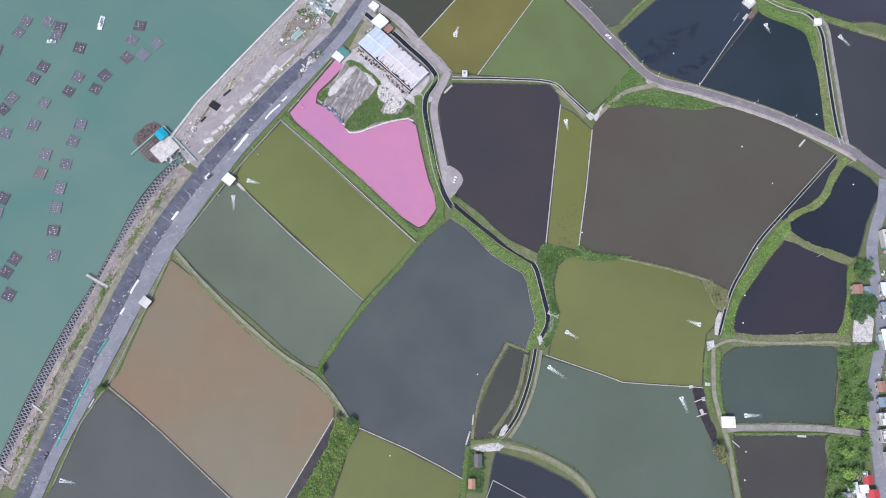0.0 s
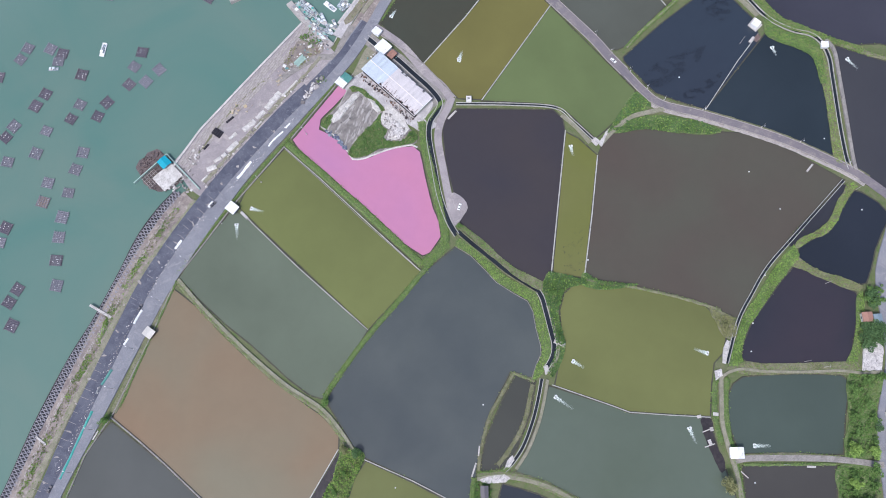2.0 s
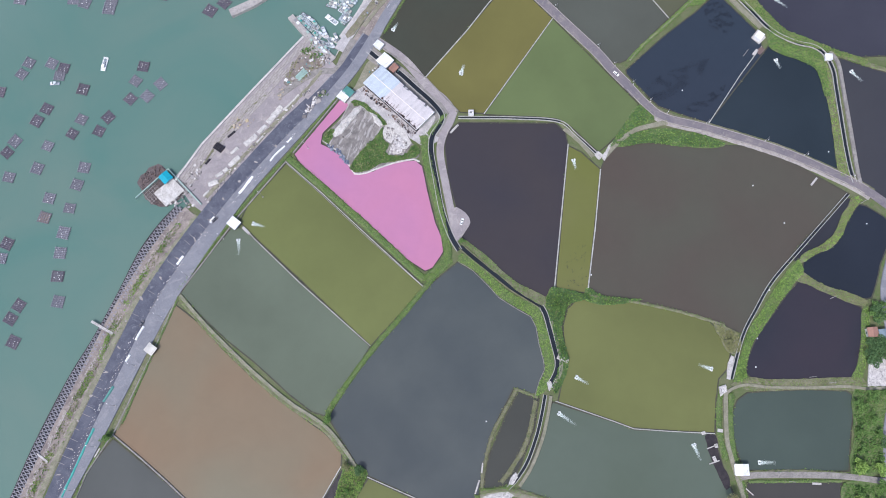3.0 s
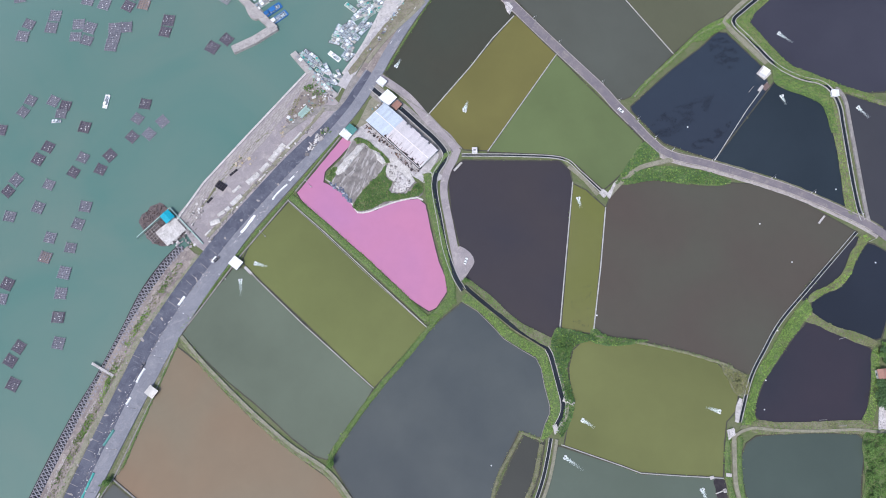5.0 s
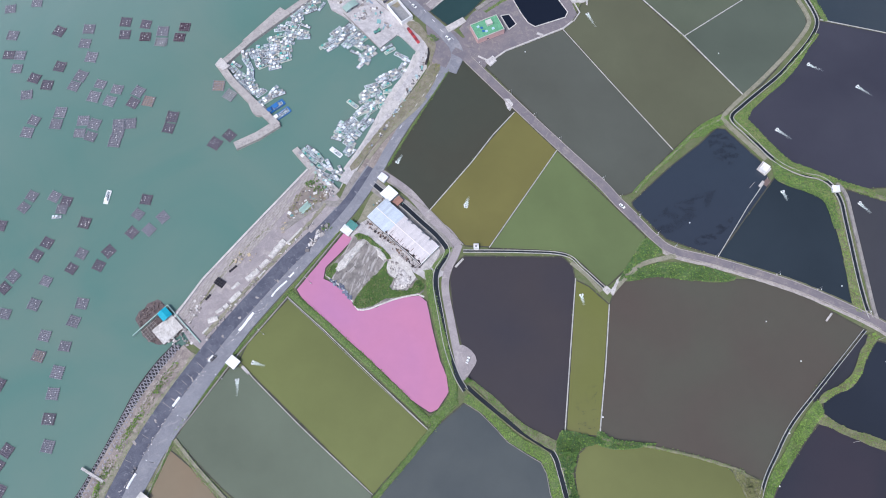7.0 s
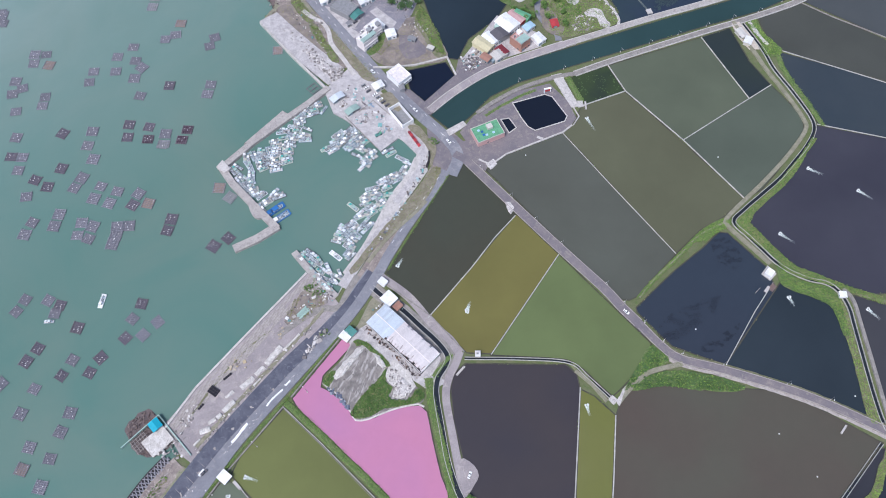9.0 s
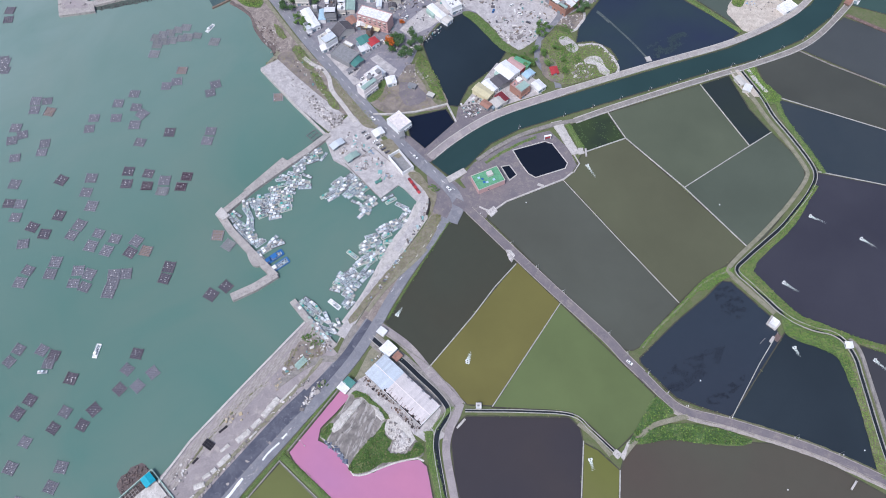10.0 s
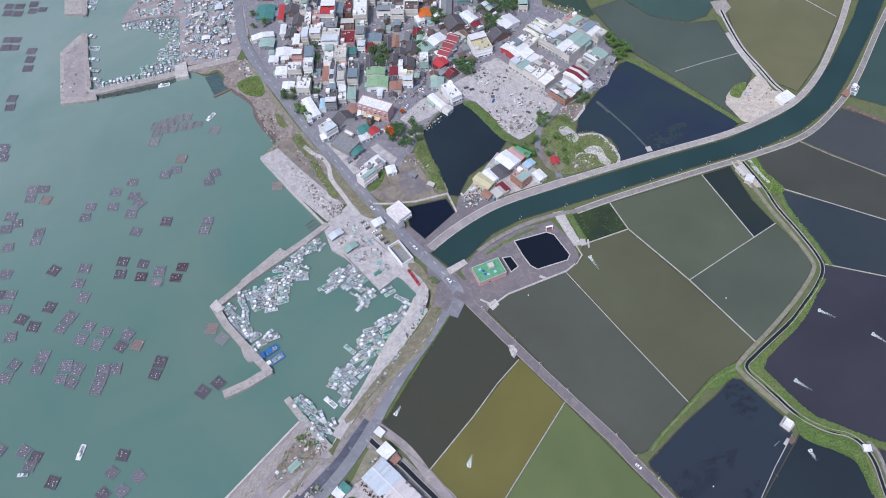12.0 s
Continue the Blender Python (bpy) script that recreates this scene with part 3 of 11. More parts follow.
pond([(65.1, 304.5), (117.5, 242.1)] + [(119.7, 239.2), (115.2, 227.9), (97.9, 210.7), (91.3, 205.4), (85.9, 210.4), (75, 222.8), (65.8, 229.2), (52.5, 231), (16.2, 233.4)], (104, 116, 75), "green water of a fish pond")
pond([(1.6, 380), (37.7, 336.6), (-24.9, 259.3), (-30.6, 267.6), (-49, 288), (-53.5, 292.7), (-45.8, 305.3), (-11.8, 367.6)], (68, 70, 59), "dark green-grey water of a fish pond", tint=(72, 70, 58))
pond([(17.8, 373.3), (21.6, 377.8), (32.9, 386.3), (76, 404.5), (144.9, 303.1), (115, 272.5), (109.3, 269.7), (102, 270.5)], (89, 91, 82), "grey water of a fish pond", tint=(84, 85, 76))
pond([(75.1, 404.5), (81.9, 410.2), (92.3, 429), (126.6, 441.7), (199.9, 345.3), (181.2, 330.5), (164, 320.6), (144.9, 303.1)], (94, 95, 74), "brown-olive water of a fish pond", tint=(90, 90, 70))
pond([(83.4, 452.3), (89.2, 458.6), (115.5, 466.7), (126.6, 441.7), (94.6, 430), (90.6, 439.4)], (46, 54, 45), "dark pond water with floating green algae", tint=(66, 80, 47), drift=0.3, size=14)
pond([(115.5, 466.7), (192.8, 492.9), (218.6, 432.1), (163.7, 395.7), (126.5, 440.6)], (94, 100, 82), "grey-olive water of a fish pond")
pond([(163.7, 395.7), (237.7, 444.2), (245.3, 431.5), (254.8, 415.1), (253.4, 401.4), (229.5, 370.2), (213.3, 352.8), (199.6, 344.4)], (88, 95, 82), "grey-green water of a fish pond")
pond([(192.8, 492.9), (216.6, 501.6), (226.1, 466.6), (237.7, 444.2), (218.6, 432.1)], (41, 47, 56), "dark water of a small fish pond", tint=(50, 58, 52))
pond([(263.7, 406), (387, 372.7), (336.1, 256.6), (286.9, 271.5), (264.6, 270.5), (249, 277), (231.5, 283), (219, 289), (211.5, 298.5), (201, 311), (193, 325.5), (202, 335), (217, 347), (243, 373), (258, 394)], (66, 65, 73), "dark violet-brown water of a large fish pond", tint=(58, 57, 66))
pond([(249.5, 476.5), (390.4, 417.8), (383.1, 372.8), (264.8, 407), (261.8, 424.9), (251.7, 452.3)], (54, 62, 68), "dark blue-grey water of a fish pond", tint=(64, 70, 74))
pond([(240.3, 514), (276.7, 527.7), (386.6, 448.9), (382.3, 418), (252, 477.6), (245.9, 482.8), (242.2, 499.7)], (78, 79, 72), "brown water of a fish pond")
pond([(278, 528.9), (324, 562), (412, 511.5), (387.7, 451.5)], (78, 81, 81), "grey water of a fish pond")
pond([(333.2, 576.4), (378.1, 646.8), (434.2, 726.3), (544, 730.5), (436.9, 527.9), (341.7, 572.8)], (66, 87, 81), "green water of a fish pond")
pond([(102.2, 560.4), (145.4, 622.8), (154, 626.2), (235.6, 548.5), (219.3, 534.4), (155.1, 516.5), (121.7, 506.6), (130.6, 521.5), (125.4, 534), (112.5, 542.6), (98.2, 541.1)], (45, 52, 72), "blue-black water of a large pond", tint=(52, 66, 69))
pond([(-29.9, 545), (-14.6, 567.3), (6, 580.1), (14.6, 574.5), (41.5, 535.9), (31.3, 518.2), (7.6, 496.8), (-0.9, 476.4), (-9.8, 478.4), (-20.4, 510.7)], (42, 52, 59), "blue-black water of a pond beside houses")
pond([(-43.4, 466.4), (-10.7, 474.4), (-3.8, 461), (-27.3, 436.1), (-38.6, 447.9)], (25, 32, 49), "blue-black water of a walled basin")
pond([(130.4, 699.1), (160.3, 713.1), (183.1, 687.2), (212.6, 674.8), (243.7, 678.5), (259.9, 606.6), (251.7, 592.8), (232.4, 576.3), (235, 554.3), (193.5, 600.4), (154.3, 642.7)], (86, 95, 86), "grey-green water of a fish pond")
pond([(160.6, 714.8), (192.6, 744.9), (256, 751.3), (245.1, 699.7), (235.7, 685.2), (215.5, 676.3), (183.1, 687.2)], (72, 93, 84), "green water of a fish pond")
pond([(256, 691), (276.8, 759.5), (400, 754.3), (364.8, 690.9), (341.5, 652), (321.7, 619), (292.9, 583.2), (271.5, 597.8), (257.3, 642)], (115, 113, 82), "olive water of a fish pond")
pond([(39.7, 432.5), (64.6, 440.1), (70.2, 437.7), (80.2, 419.4), (78.0, 414.7), (55.3, 407.0), (50.2, 410.7), (45.4, 419.4)], (25, 30, 42), "blue-black water of a pumping station basin", 0.42)
pond([(30.1, 417.7), (36.5, 418.8), (41.5, 409.9), (35.9, 405.2)], (25, 30, 42), "blue-black water of a small basin", 0.42)
pond([(86.6, 726.4), (87.8, 714.4), (97.4, 706.4), (111.3, 700.0), (124.9, 687.9), (131.6, 690.9), (127.0, 706.1), (123.8, 725.0)], (64, 82, 68), "dark green water of a pond behind the market")
pond([(113, 264.3), (141.4, 290.1), (162.9, 306.7), (176.7, 319.1), (182.8, 318.2), (205.1, 290.6), (206.8, 275.7)] + [(164.9, 224.6), (151.3, 229.7), (132.9, 237.4), (127.6, 243.3), (113.3, 261.3)], (51, 57, 67), "dark blue water of a fish pond", tint=(53, 61, 71))
pond([(206.8, 275.7), (211, 281), (228, 276), (238.9, 270), (245, 257), (246.5, 241.3), (247, 187.4), (230.6, 195.5), (198.8, 211.9), (164.9, 224.6)], (48, 56, 62), "dark blue-grey water of a fish pond")
pond([(256.8, 270.5), (294.2, 256), (378.4, 236), (356.6, 118.3), (280.4, 161.2), (260.2, 173), (258.7, 184.1), (256.8, 232.9)], (67, 66, 69), "dark grey water of a fish pond", tint=(62, 62, 66))
pond([(247.5, 171.8), (233.3, 157.5), (218.0, 144.5), (209.0, 134.7), (210.2, 129.4), (220.6, 135.8), (231.3, 140.6), (237.5, 147.1), (242.3, 156.7), (246.8, 163.6), (251.7, 170.6)], (56, 56, 61), "dark water in a corner beside a canal")
pond([(255.3, 167.1), (259.9, 165.9), (269.8, 158.8), (276.1, 149.5), (269.3, 139.3), (263.4, 128.0), (258.8, 115.0), (254.7, 106.2), (250.0, 105.1), (238.2, 109.5), (229.6, 112.2), (221.3, 116.6), (214.1, 122.6), (215.7, 130.1), (225.2, 135.0), (234.7, 139.1), (242.3, 148.2), (250.2, 161.3)], (45, 49, 57), "blue-black water of a fish pond")
pond([(211.8, 118.2), (224.2, 111.4), (232.6, 107.7), (241.0, 103.7), (247.3, 100.3), (248.1, 96.0), (245.2, 82.3), (240.1, 64.6), (235.7, 57.2), (221.1, 56.2), (200.3, 55.9), (176.2, 57.0), (172.4, 60.5), (173.8, 68.3), (178.2, 77.1), (183.5, 85.4), (188.7, 91.5), (193.6, 97.6), (201.8, 107.9)], (49, 50, 57), "blue-black water of a fish pond", tint=(64, 56, 62))
pond([(165.7, 44.5), (172.0, 48.7), (185.9, 49.7), (206.6, 50.3), (231.3, 49.6), (234.7, 46.5), (234.6, 40.3), (230.4, 23.3), (226.5, 3.0), (201.3, 3.1), (167.7, 3.7), (164.1, 8.4), (161.8, 16.7), (160.7, 26.8), (161.6, 37.0)], (78, 88, 80), "dark green water of a fish pond")
pond([(166.4, -3.1), (221.5, -2.5), (219.7, -22.6), (213.8, -46.3), (205.3, -75.4), (169.9, -75.5), (167.1, -44.8)], (78, 75, 71), "grey-brown water of a fish pond")
pond([(-23, 423.6), (2, 447.9), (28.7, 466.2), (83.1, 484.4), (153.8, 508.7), (222.3, 531.1), (270.1, 555.2), (300, 577.5), (331.5, 618.6), (370.4, 678.5), (410.9, 753.9), (443.6, 752.5), (407, 701.7), (383.2, 662.1), (339.6, 596.9), (315, 563.6), (284.4, 538.7), (242.2, 518.2), (198.3, 504.5), (127, 480.4), (81.2, 464.8), (45.4, 452.2), (23.2, 439.5), (5.5, 419.4), (-7.2, 408.3)], (48, 70, 69), "dark green water of a wide drainage canal")

# ---- bare and paved areas ----
SPIT = [(-66.9, 241), (-60.6, 235.9), (-55.8, 227.5), (-50, 226), (-47, 231.6), (-37.3, 223.1), (-31.9, 213.6), (-26.9, 206.5), (-29.9, 202.4), (-43.9, 199.9), (-57, 195.8), (-62.6, 193.2), (-70.1, 192.8), (-72.9, 197.8), (-78, 203.9), (-82, 209.5), (-88.2, 213), (-92.2, 216.3), (-91.5, 220), (-86.4, 225.5), (-78.7, 234), (-75, 243.5), (-70, 246)]
sheet("ground", SPIT, 0.35, M["sand"], "grey sandy spit with wheel tracks beside pink pond", "sand", -0.3, ragged=0.8)
ribbon("shore", [(-91.7, 217), (-87.8, 213), (-82, 209.2), (-78, 203.9), (-72.9, 197.8), (-69.7, 192.7), (-62.6, 193.1), (-56.2, 195.6), (-43.9, 199.9), (-30.7, 202.2), (-27, 200.4)], 0.8, 0.36, M["tarp"], "thin white lime rim along a pond's shore", "shore", -0.2, 0.5)
sheet("ground", [(-70.3, 257.1), (-54, 278.7), (-44, 272), (-8.8, 226.9), (-22.1, 210.4), (-25.9, 212.5), (-43.2, 223), (-62.7, 235.7), (-76.5, 243.5)], 0.3, M["lot"], "pale gravel yard round a warehouse", "yard", -0.3, ragged=0.6)
sheet("ground", [(-50, 226.6), (-47, 231.6), (-42.4, 228.2), (-37.3, 223.1), (-34.2, 216.9), (-31.9, 213.6), (-34.5, 210), (-38.3, 206.8), (-44, 206), (-47, 206.9), (-46.3, 213), (-51, 217.1), (-51.8, 221.2)], 0.45, M["tarp"], "white lime ground beside a warehouse", "lime ground", -0.3, ragged=1.4)
mound([(-44.2, 221.2), (-40.4, 219.9), (-36.5, 214.9), (-34.2, 211.6), (-37.2, 207.6), (-43.2, 206.8), (-46.3, 210.1), (-45.6, 215)], 0.7, M["rubble"], "low heap of grey and white rubble", "rubble", 0.4)
sheet("ground", [(-190.4, 191.3), (-177.5, 173.2), (-168.7, 167.1), (-145.1, 195.9), (-116.5, 231.2), (-94.4, 255.2), (-85, 265.9), (-103.9, 292.5), (-108.7, 293.9), (-148.5, 245.9)], 0.25, M["promenade"], "bare concrete and gravel promenade along the sea", "promenade", -3.0)
sheet("ground", [(-105.4, 448.5), (-97.3, 427.8), (-87.4, 421.2), (-74.8, 409), (-59.8, 392.1), (-46.2, 404.2), (-33, 388.8), (-25.6, 377), (-24, 391), (-27.5, 401), (-34.5, 415.6), (-40.9, 419.4), (-54.2, 435.6), (-66.2, 454.9), (-76, 467), (-86.9, 470.9), (-98.4, 459.1)], 0.3, M["lot"], "pale concrete quay apron of a fishing harbour", "quay", -3.0)
sheet("ground", [(-163.5, 521.9), (-150, 531), (-133.4, 512.5), (-113.3, 491.8), (-92.7, 472), (-94.5, 459.6), (-102.8, 454.6), (-133, 484.2)], 0.34, M["lot"], "worn pale concrete quay along the sea wall", "quay", -3.0)
sheet("ground", [(-150.8, 532), (-140.5, 539.3), (-122.3, 525), (-108.9, 500.4), (-92, 479.3), (-90.7, 471), (-113.4, 491.5), (-133.1, 511.4)], 0.30, M["plot_earth"], "grey trodden earth track behind the quay", "track", -0.3, ragged=0.8)
for ring, density in (([(-122.3, 519), (-115.9, 515.4), (-107.5, 499.9), (-97.8, 483.3), (-95.6, 476.8), (-100.7, 477.6), (-109.4, 491.7), (-116.9, 503.6)], 0.8), ([(-139.3, 542.5), (-132.9, 545.9), (-123.4, 531.3), (-118.3, 518.9), (-123.6, 519.1), (-132.6, 529.8)], 0.5), ([(-157.5, 570.8), (-153.2, 569.5), (-143.9, 555.4), (-147.2, 552.9), (-153.4, 559.4)], 0.7)):
    sheet("ground", ring, 0.42, M["dry_grass"], "yellow-green weeds along the shore track", "weeds", -0.3, ragged=1.4)
    thicket(ring, density * 0.3, 0.7, "leaf_bright", 0.4, 0.9)
    thicket(ring, density * 0.35, 0.6, "leaf_olive", 0.4, 0.7)
    thicket(ring, density * 0.06, 0.8, "leaf", 0.4, 0.9)
NORTH_SLOPE = [(-106.9, 518.1), (-100.2, 508.8), (-90.6, 497.8), (-79.5, 482.8), (-67.3, 466.6), (-63.3, 458.7), (-73.1, 457.6), (-82, 468.6), (-92.9, 484.8), (-100.2, 498.1)]
sheet("ground", NORTH_SLOPE, 0.62, M["weeds"], "dry weedy slope between a path and the shore road", "slope", -0.3, ragged=0.7)
thicket(NORTH_SLOPE, 0.12, 0.6, "leaf_olive", 0.6, 0.3)
thicket(NORTH_SLOPE, 0.03, 0.7, "leaf", 0.6, 0.3)
sheet("ground", [(-111.8, 536.3), (-101, 534.2), (-80.2, 519.6), (-85, 511.1), (-93.6, 514)], 0.36, M["lot"], "pale concrete forecourt among houses", "yard", -0.3)
sheet("ground", [(-47, 503.3), (-31.4, 496.2), (-26.3, 484.6), (-38.8, 478.5), (-46.6, 485.1)], 0.36, M["brown_asphalt"], "dark paved corner of an earth plot", "yard", -0.3, ragged=1.2)
sheet("ground", [(-251.7, 632.8), (-200.2, 640.8), (-194.7, 675.5), (-222.3, 780.5), (-273.7, 782.6), (-265.2, 702.6)], 0.3, M["promenade"], "crowded pale boat yard beside a harbour", "boat yard", -3.0)
sheet("ground", [(-19.4, 594.7), (14.8, 579.9), (44.1, 539.6), (58.2, 539.2), (84.3, 567.6), (92.1, 574), (44.3, 628.5), (26.5, 627.7)], 0.3, M["lot"], "pale gravel lot strewn with scrap", "lot", -0.3, ragged=1.2)
sheet("ground", [(228.6, 572.7), (236.6, 586.3), (245.9, 583.6), (260.2, 602.1), (267.9, 599.5), (272.6, 585.1), (283.4, 582.4), (289.1, 574.2), (274.7, 562.1), (260.3, 555.9), (244, 548.5), (236.9, 552.2), (231.5, 563.5)], 0.32, M["works"], "pale earth works yard beside a canal", "yard", -0.3, ragged=1.2)
sheet("ground", [(243.3, 705), (258.4, 707.3), (261.3, 695.8), (249.3, 682.3), (246, 688.9)], 0.4, M["slab"], "pale concrete landing at the head of a channel", "landing", -0.3)
sheet("ground", [(-224, 780.5), (-185.1, 644), (-134.8, 557.9), (-87.1, 489), (-59.6, 476.9), (-51, 488), (-31.3, 545), (-17, 567.4), (10, 581.4), (19.6, 576.3), (47.7, 599.6), (91.9, 572), (131.4, 596.8), (146.3, 632.4), (134.4, 679.3), (83.8, 705.9), (83.2, 767.6)], 0.14, M["town_asphalt"], "grey paved lanes and yards of a fishing village", "town ground", -0.3)
sheet("ground", [(2.7, 478), (31.4, 521.3), (62.3, 502.4), (65.6, 487.7), (29.2, 474.5), (6.7, 462.9)], 0.18, M["lot"], "pale yard round canal-side houses", "yard", -0.3)
sheet("ground", [(9.8, 421.9), (27.1, 432.7), (44.8, 444.2), (69, 450.5), (82.2, 432.9), (86.9, 417.5), (81.9, 410.2), (76.1, 405.4), (33, 387.3), (21.2, 378.2), (12.6, 383.1), (-1, 407.2)], 0.35, M["brown_asphalt"], "reddish paved yard of a pumping station", "yard", -0.3)
sheet("ground", [(-71.2, 485.7), (-56.3, 511.7), (-31.1, 523.1), (-19.5, 504.7), (-9.8, 478.4), (-35.1, 471.7), (-54.9, 470)], 0.25, M["plot_earth"], "bare brown earth plot beside a road", "plot", -0.3, ragged=1.0)

sheet("ground", [(-199.9, 638.5), (-182.9, 627.5), (-151.4, 577), (-117.8, 529.9), (-77.5, 477.3), (-92.7, 472.1), (-112.1, 490.8), (-139.6, 514), (-157.7, 525.5), (-146.3, 532), (-153.6, 545.5), (-164.6, 557.5), (-174.8, 575.7), (-181.4, 587.5), (-194, 599), (-208.4, 610.9)], 0.2, M["shore_mud"], "bare pale earth along the shore road", "shore", -1.6, ragged=1.2)
sheet("ground", [(-79.8, 291.6), (-71.1, 308), (-62, 322.9), (-52.2, 346), (-44.5, 361), (-38.3, 372.6), (-33, 388.8), (-26, 387), (-25, 373.9), (-37.1, 353.9), (-46.6, 340.3), (-58.5, 325.3), (-66.8, 312.3), (-76.4, 297), (-84, 280), (-86.6, 275.3)], 0.3, M["concrete"], "pale concrete quay along the fishing harbour", "quay", -3.0)
sheet("ground", [(-242, 630.2), (-200.1, 640), (-189.2, 607.4), (-191.1, 596.1), (-198.1, 602.7), (-215, 626.4), (-227.2, 622.4)], 0.16, M["shore_mud"], "bare brown shore beside the mole", "shore", -1.6, ragged=1.0)

sheet("ground", [(-81.7, 276.7), (-67.9, 301), (-50.4, 330.7), (-33.5, 356), (-21.7, 379.2), (-11.7, 373.4), (-23.7, 356.7), (-40.9, 332.2), (-52.7, 309.3), (-60.2, 293.5), (-70.2, 277.2)], 0.34, M["shore_mud"], "bare trodden earth between quay and coast road", "verge", -0.3)
sheet("ground", [(-38.6, 447.9), (-27.3, 436.1), (-3.8, 461), (-0.9, 476.4), (7.1, 477.9), (31.6, 480.1), (29.1, 473.4), (-6.8, 440.2), (-23, 423.6), (-34.5, 428), (-47.7, 446.5), (-44.7, 450.2)], 0.3, M["brown_asphalt"], "paved yard between a basin and a canal", "yard", -0.3)
sheet("ground", [(-118.3, 265.4), (-107.4, 282.8), (-95.3, 277.4), (-92.7, 272.1), (-113.2, 256.7), (-120.3, 258.5)], 0.4, M["plot_earth"], "earth plot with scrub and pipes on the promenade", "plot", -0.3, ragged=0.8)
sheet("ground", [(-34.4, 528.1), (-24.1, 516.8), (-15, 495.7), (-10.6, 481.2), (-18.7, 479.2), (-27.7, 499), (-35.6, 514.7)], 0.36, M["dry_grass"], "grassy slope between an earth plot and a pond", "slope", -0.3, ragged=1.0)
sheet("ground", [(-73.2, 499.1), (-59.8, 505.8), (-62.8, 489.5), (-73.3, 482.9)], 0.34, M["grass"], "green weeds at the corner of an earth plot", "weeds", -0.3, ragged=1.0)

sheet("ground", [(-25.9, 412.7), (-7.2, 408.3), (12.7, 386.8), (19.6, 377.8), (17, 372.8), (4.5, 381.4), (-0.4, 380.1), (-11.8, 369.8), (-19.7, 370.9), (-23, 383.8)], 0.4, M["brown_asphalt"], "paved road junction beside a harbour", "road junction", -0.3)
sheet("ground", [(-94.4, 254.8), (-85, 265), (-83.2, 269.4), (-97.3, 287.1), (-101.3, 279.2)], 0.28, M["promenade"], "bare ground behind the fishing quay", "yard", -0.3)
sheet("mud", [(-73.7, 4.9), (-70.6, 3.5), (-77.5, -13), (-88.3, -38.8), (-97.5, -56.1), (-107.5, -56.1), (-99.7, -38.8)], 0.3, M["mud"], "dark strip beside a pond wall", "ditch", -0.3)
sheet("netting", [(-226.5, 618.7), (-216.5, 625.7), (-200.4, 604.9), (-214, 595.5)], SEA + 0.12, speckled("sunken_net", srgb(72, 92, 94), srgb(86, 106, 106), srgb(60, 76, 80), 3, 0.5, 0.6, 0.2, 0.05), "dark submerged net of a fish trap", "fish trap net", kind="structure")
sheet("ground", [(218.4, 505.6), (224.8, 507.3), (232.3, 490.8), (235.7, 479.1), (227.7, 479.1), (221.2, 492.7)], 0.75, M["works"], "pale tan yard beside a canal", "yard", -0.3)
CANAL_GREEN = [(229.9, 507.1), (237.8, 509.5), (242.6, 493.9), (252.8, 478.6), (249.9, 472.5), (240.6, 472.5), (235.5, 490.5)]
sheet("ground", CANAL_GREEN, 0.6, M["grass"], "green weeds between a canal and a pond", "weeds", -0.3, ragged=0.8)
thicket(CANAL_GREEN, 0.5, 0.8, "leaf", 0.5, 1.0)
thicket(CANAL_GREEN, 0.3, 0.8, "leaf_bright", 0.5, 1.0)
STONY_STRIP = [(231.5, 506), (234, 507), (240, 491), (244, 484), (242, 482), (237, 490)]
sheet("ground", STONY_STRIP, 0.95, M["rubble"], "white stony strip among weeds", "rubble", 0.2, ragged=0.8)

sheet("ground", [(-73.6, 240.5), (-62.7, 237.4), (-51.6, 223.9), (-39.4, 222.1), (-25.9, 212.1), (-23.3, 216.2), (-43.3, 227.2), (-57.1, 244.2), (-70.2, 255.4), (-74.7, 248.6)], 0.26, M["dirt"], "pale trodden earth beside a warehouse", "yard", -0.3)

sheet("ground", [(-77.6, 242.6), (-73.9, 249.4), (-63.7, 272.6), (-57.9, 278.7), (-52.7, 272.5), (-63.3, 257), (-70.1, 252.8)], 0.27, M["dirt"], "pale trodden earth beside the coast road", "yard", -0.3)

sheet("ground", [(-346.5, 595.6), (-361.9, 648.7), (-354.5, 667.8), (-349.8, 670), (-330.8, 604.9), (-325.1, 600.5), (-323.8, 595.5)], 1.32, M["promenade"], "pale earth fill on a wide pier", "earth fill")
sheet("ground", [(79.9, 562.8), (90, 571.4), (98.6, 574.7), (107.8, 574.6), (106, 567.1), (98.7, 557.4), (92.2, 558.9)], 0.3, M["plot_earth"], "trodden earth beside a gravel lot", "plot", -0.3, ragged=2.4)
ribbon("shore", [(108.4, 575.5), (107.5, 568.5), (103.5, 562.5), (99.5, 556.5), (95, 554)], 1.6, 0.5, M["rubble"], "white stony rim of a pond", "shore", -0.2, 0.6)

sheet("ground", [(-52.5, 556.5), (-43, 570), (-31, 583.5), (-18, 592), (-10.5, 590.3), (-4.7, 581.8), (-22.3, 563.6), (-35, 556), (-42, 549)], 0.3, M["lot"], "pale concrete yard between houses and a pond", "yard", -0.3)


sheet("ground", [(-73.2, 529.3), (-67.3, 533.4), (-46.2, 512.6), (-51.5, 505.6)], 0.32, M["lot"], "pale concrete drive between houses", "drive", -0.3)
sheet("ground", [(-112.3, 530.4), (-96.4, 518.9), (-79, 505.1), (-86.9, 499.4), (-102.4, 511.8)], 0.32, M["lot"], "pale forecourt beside the shore road", "yard", -0.3)


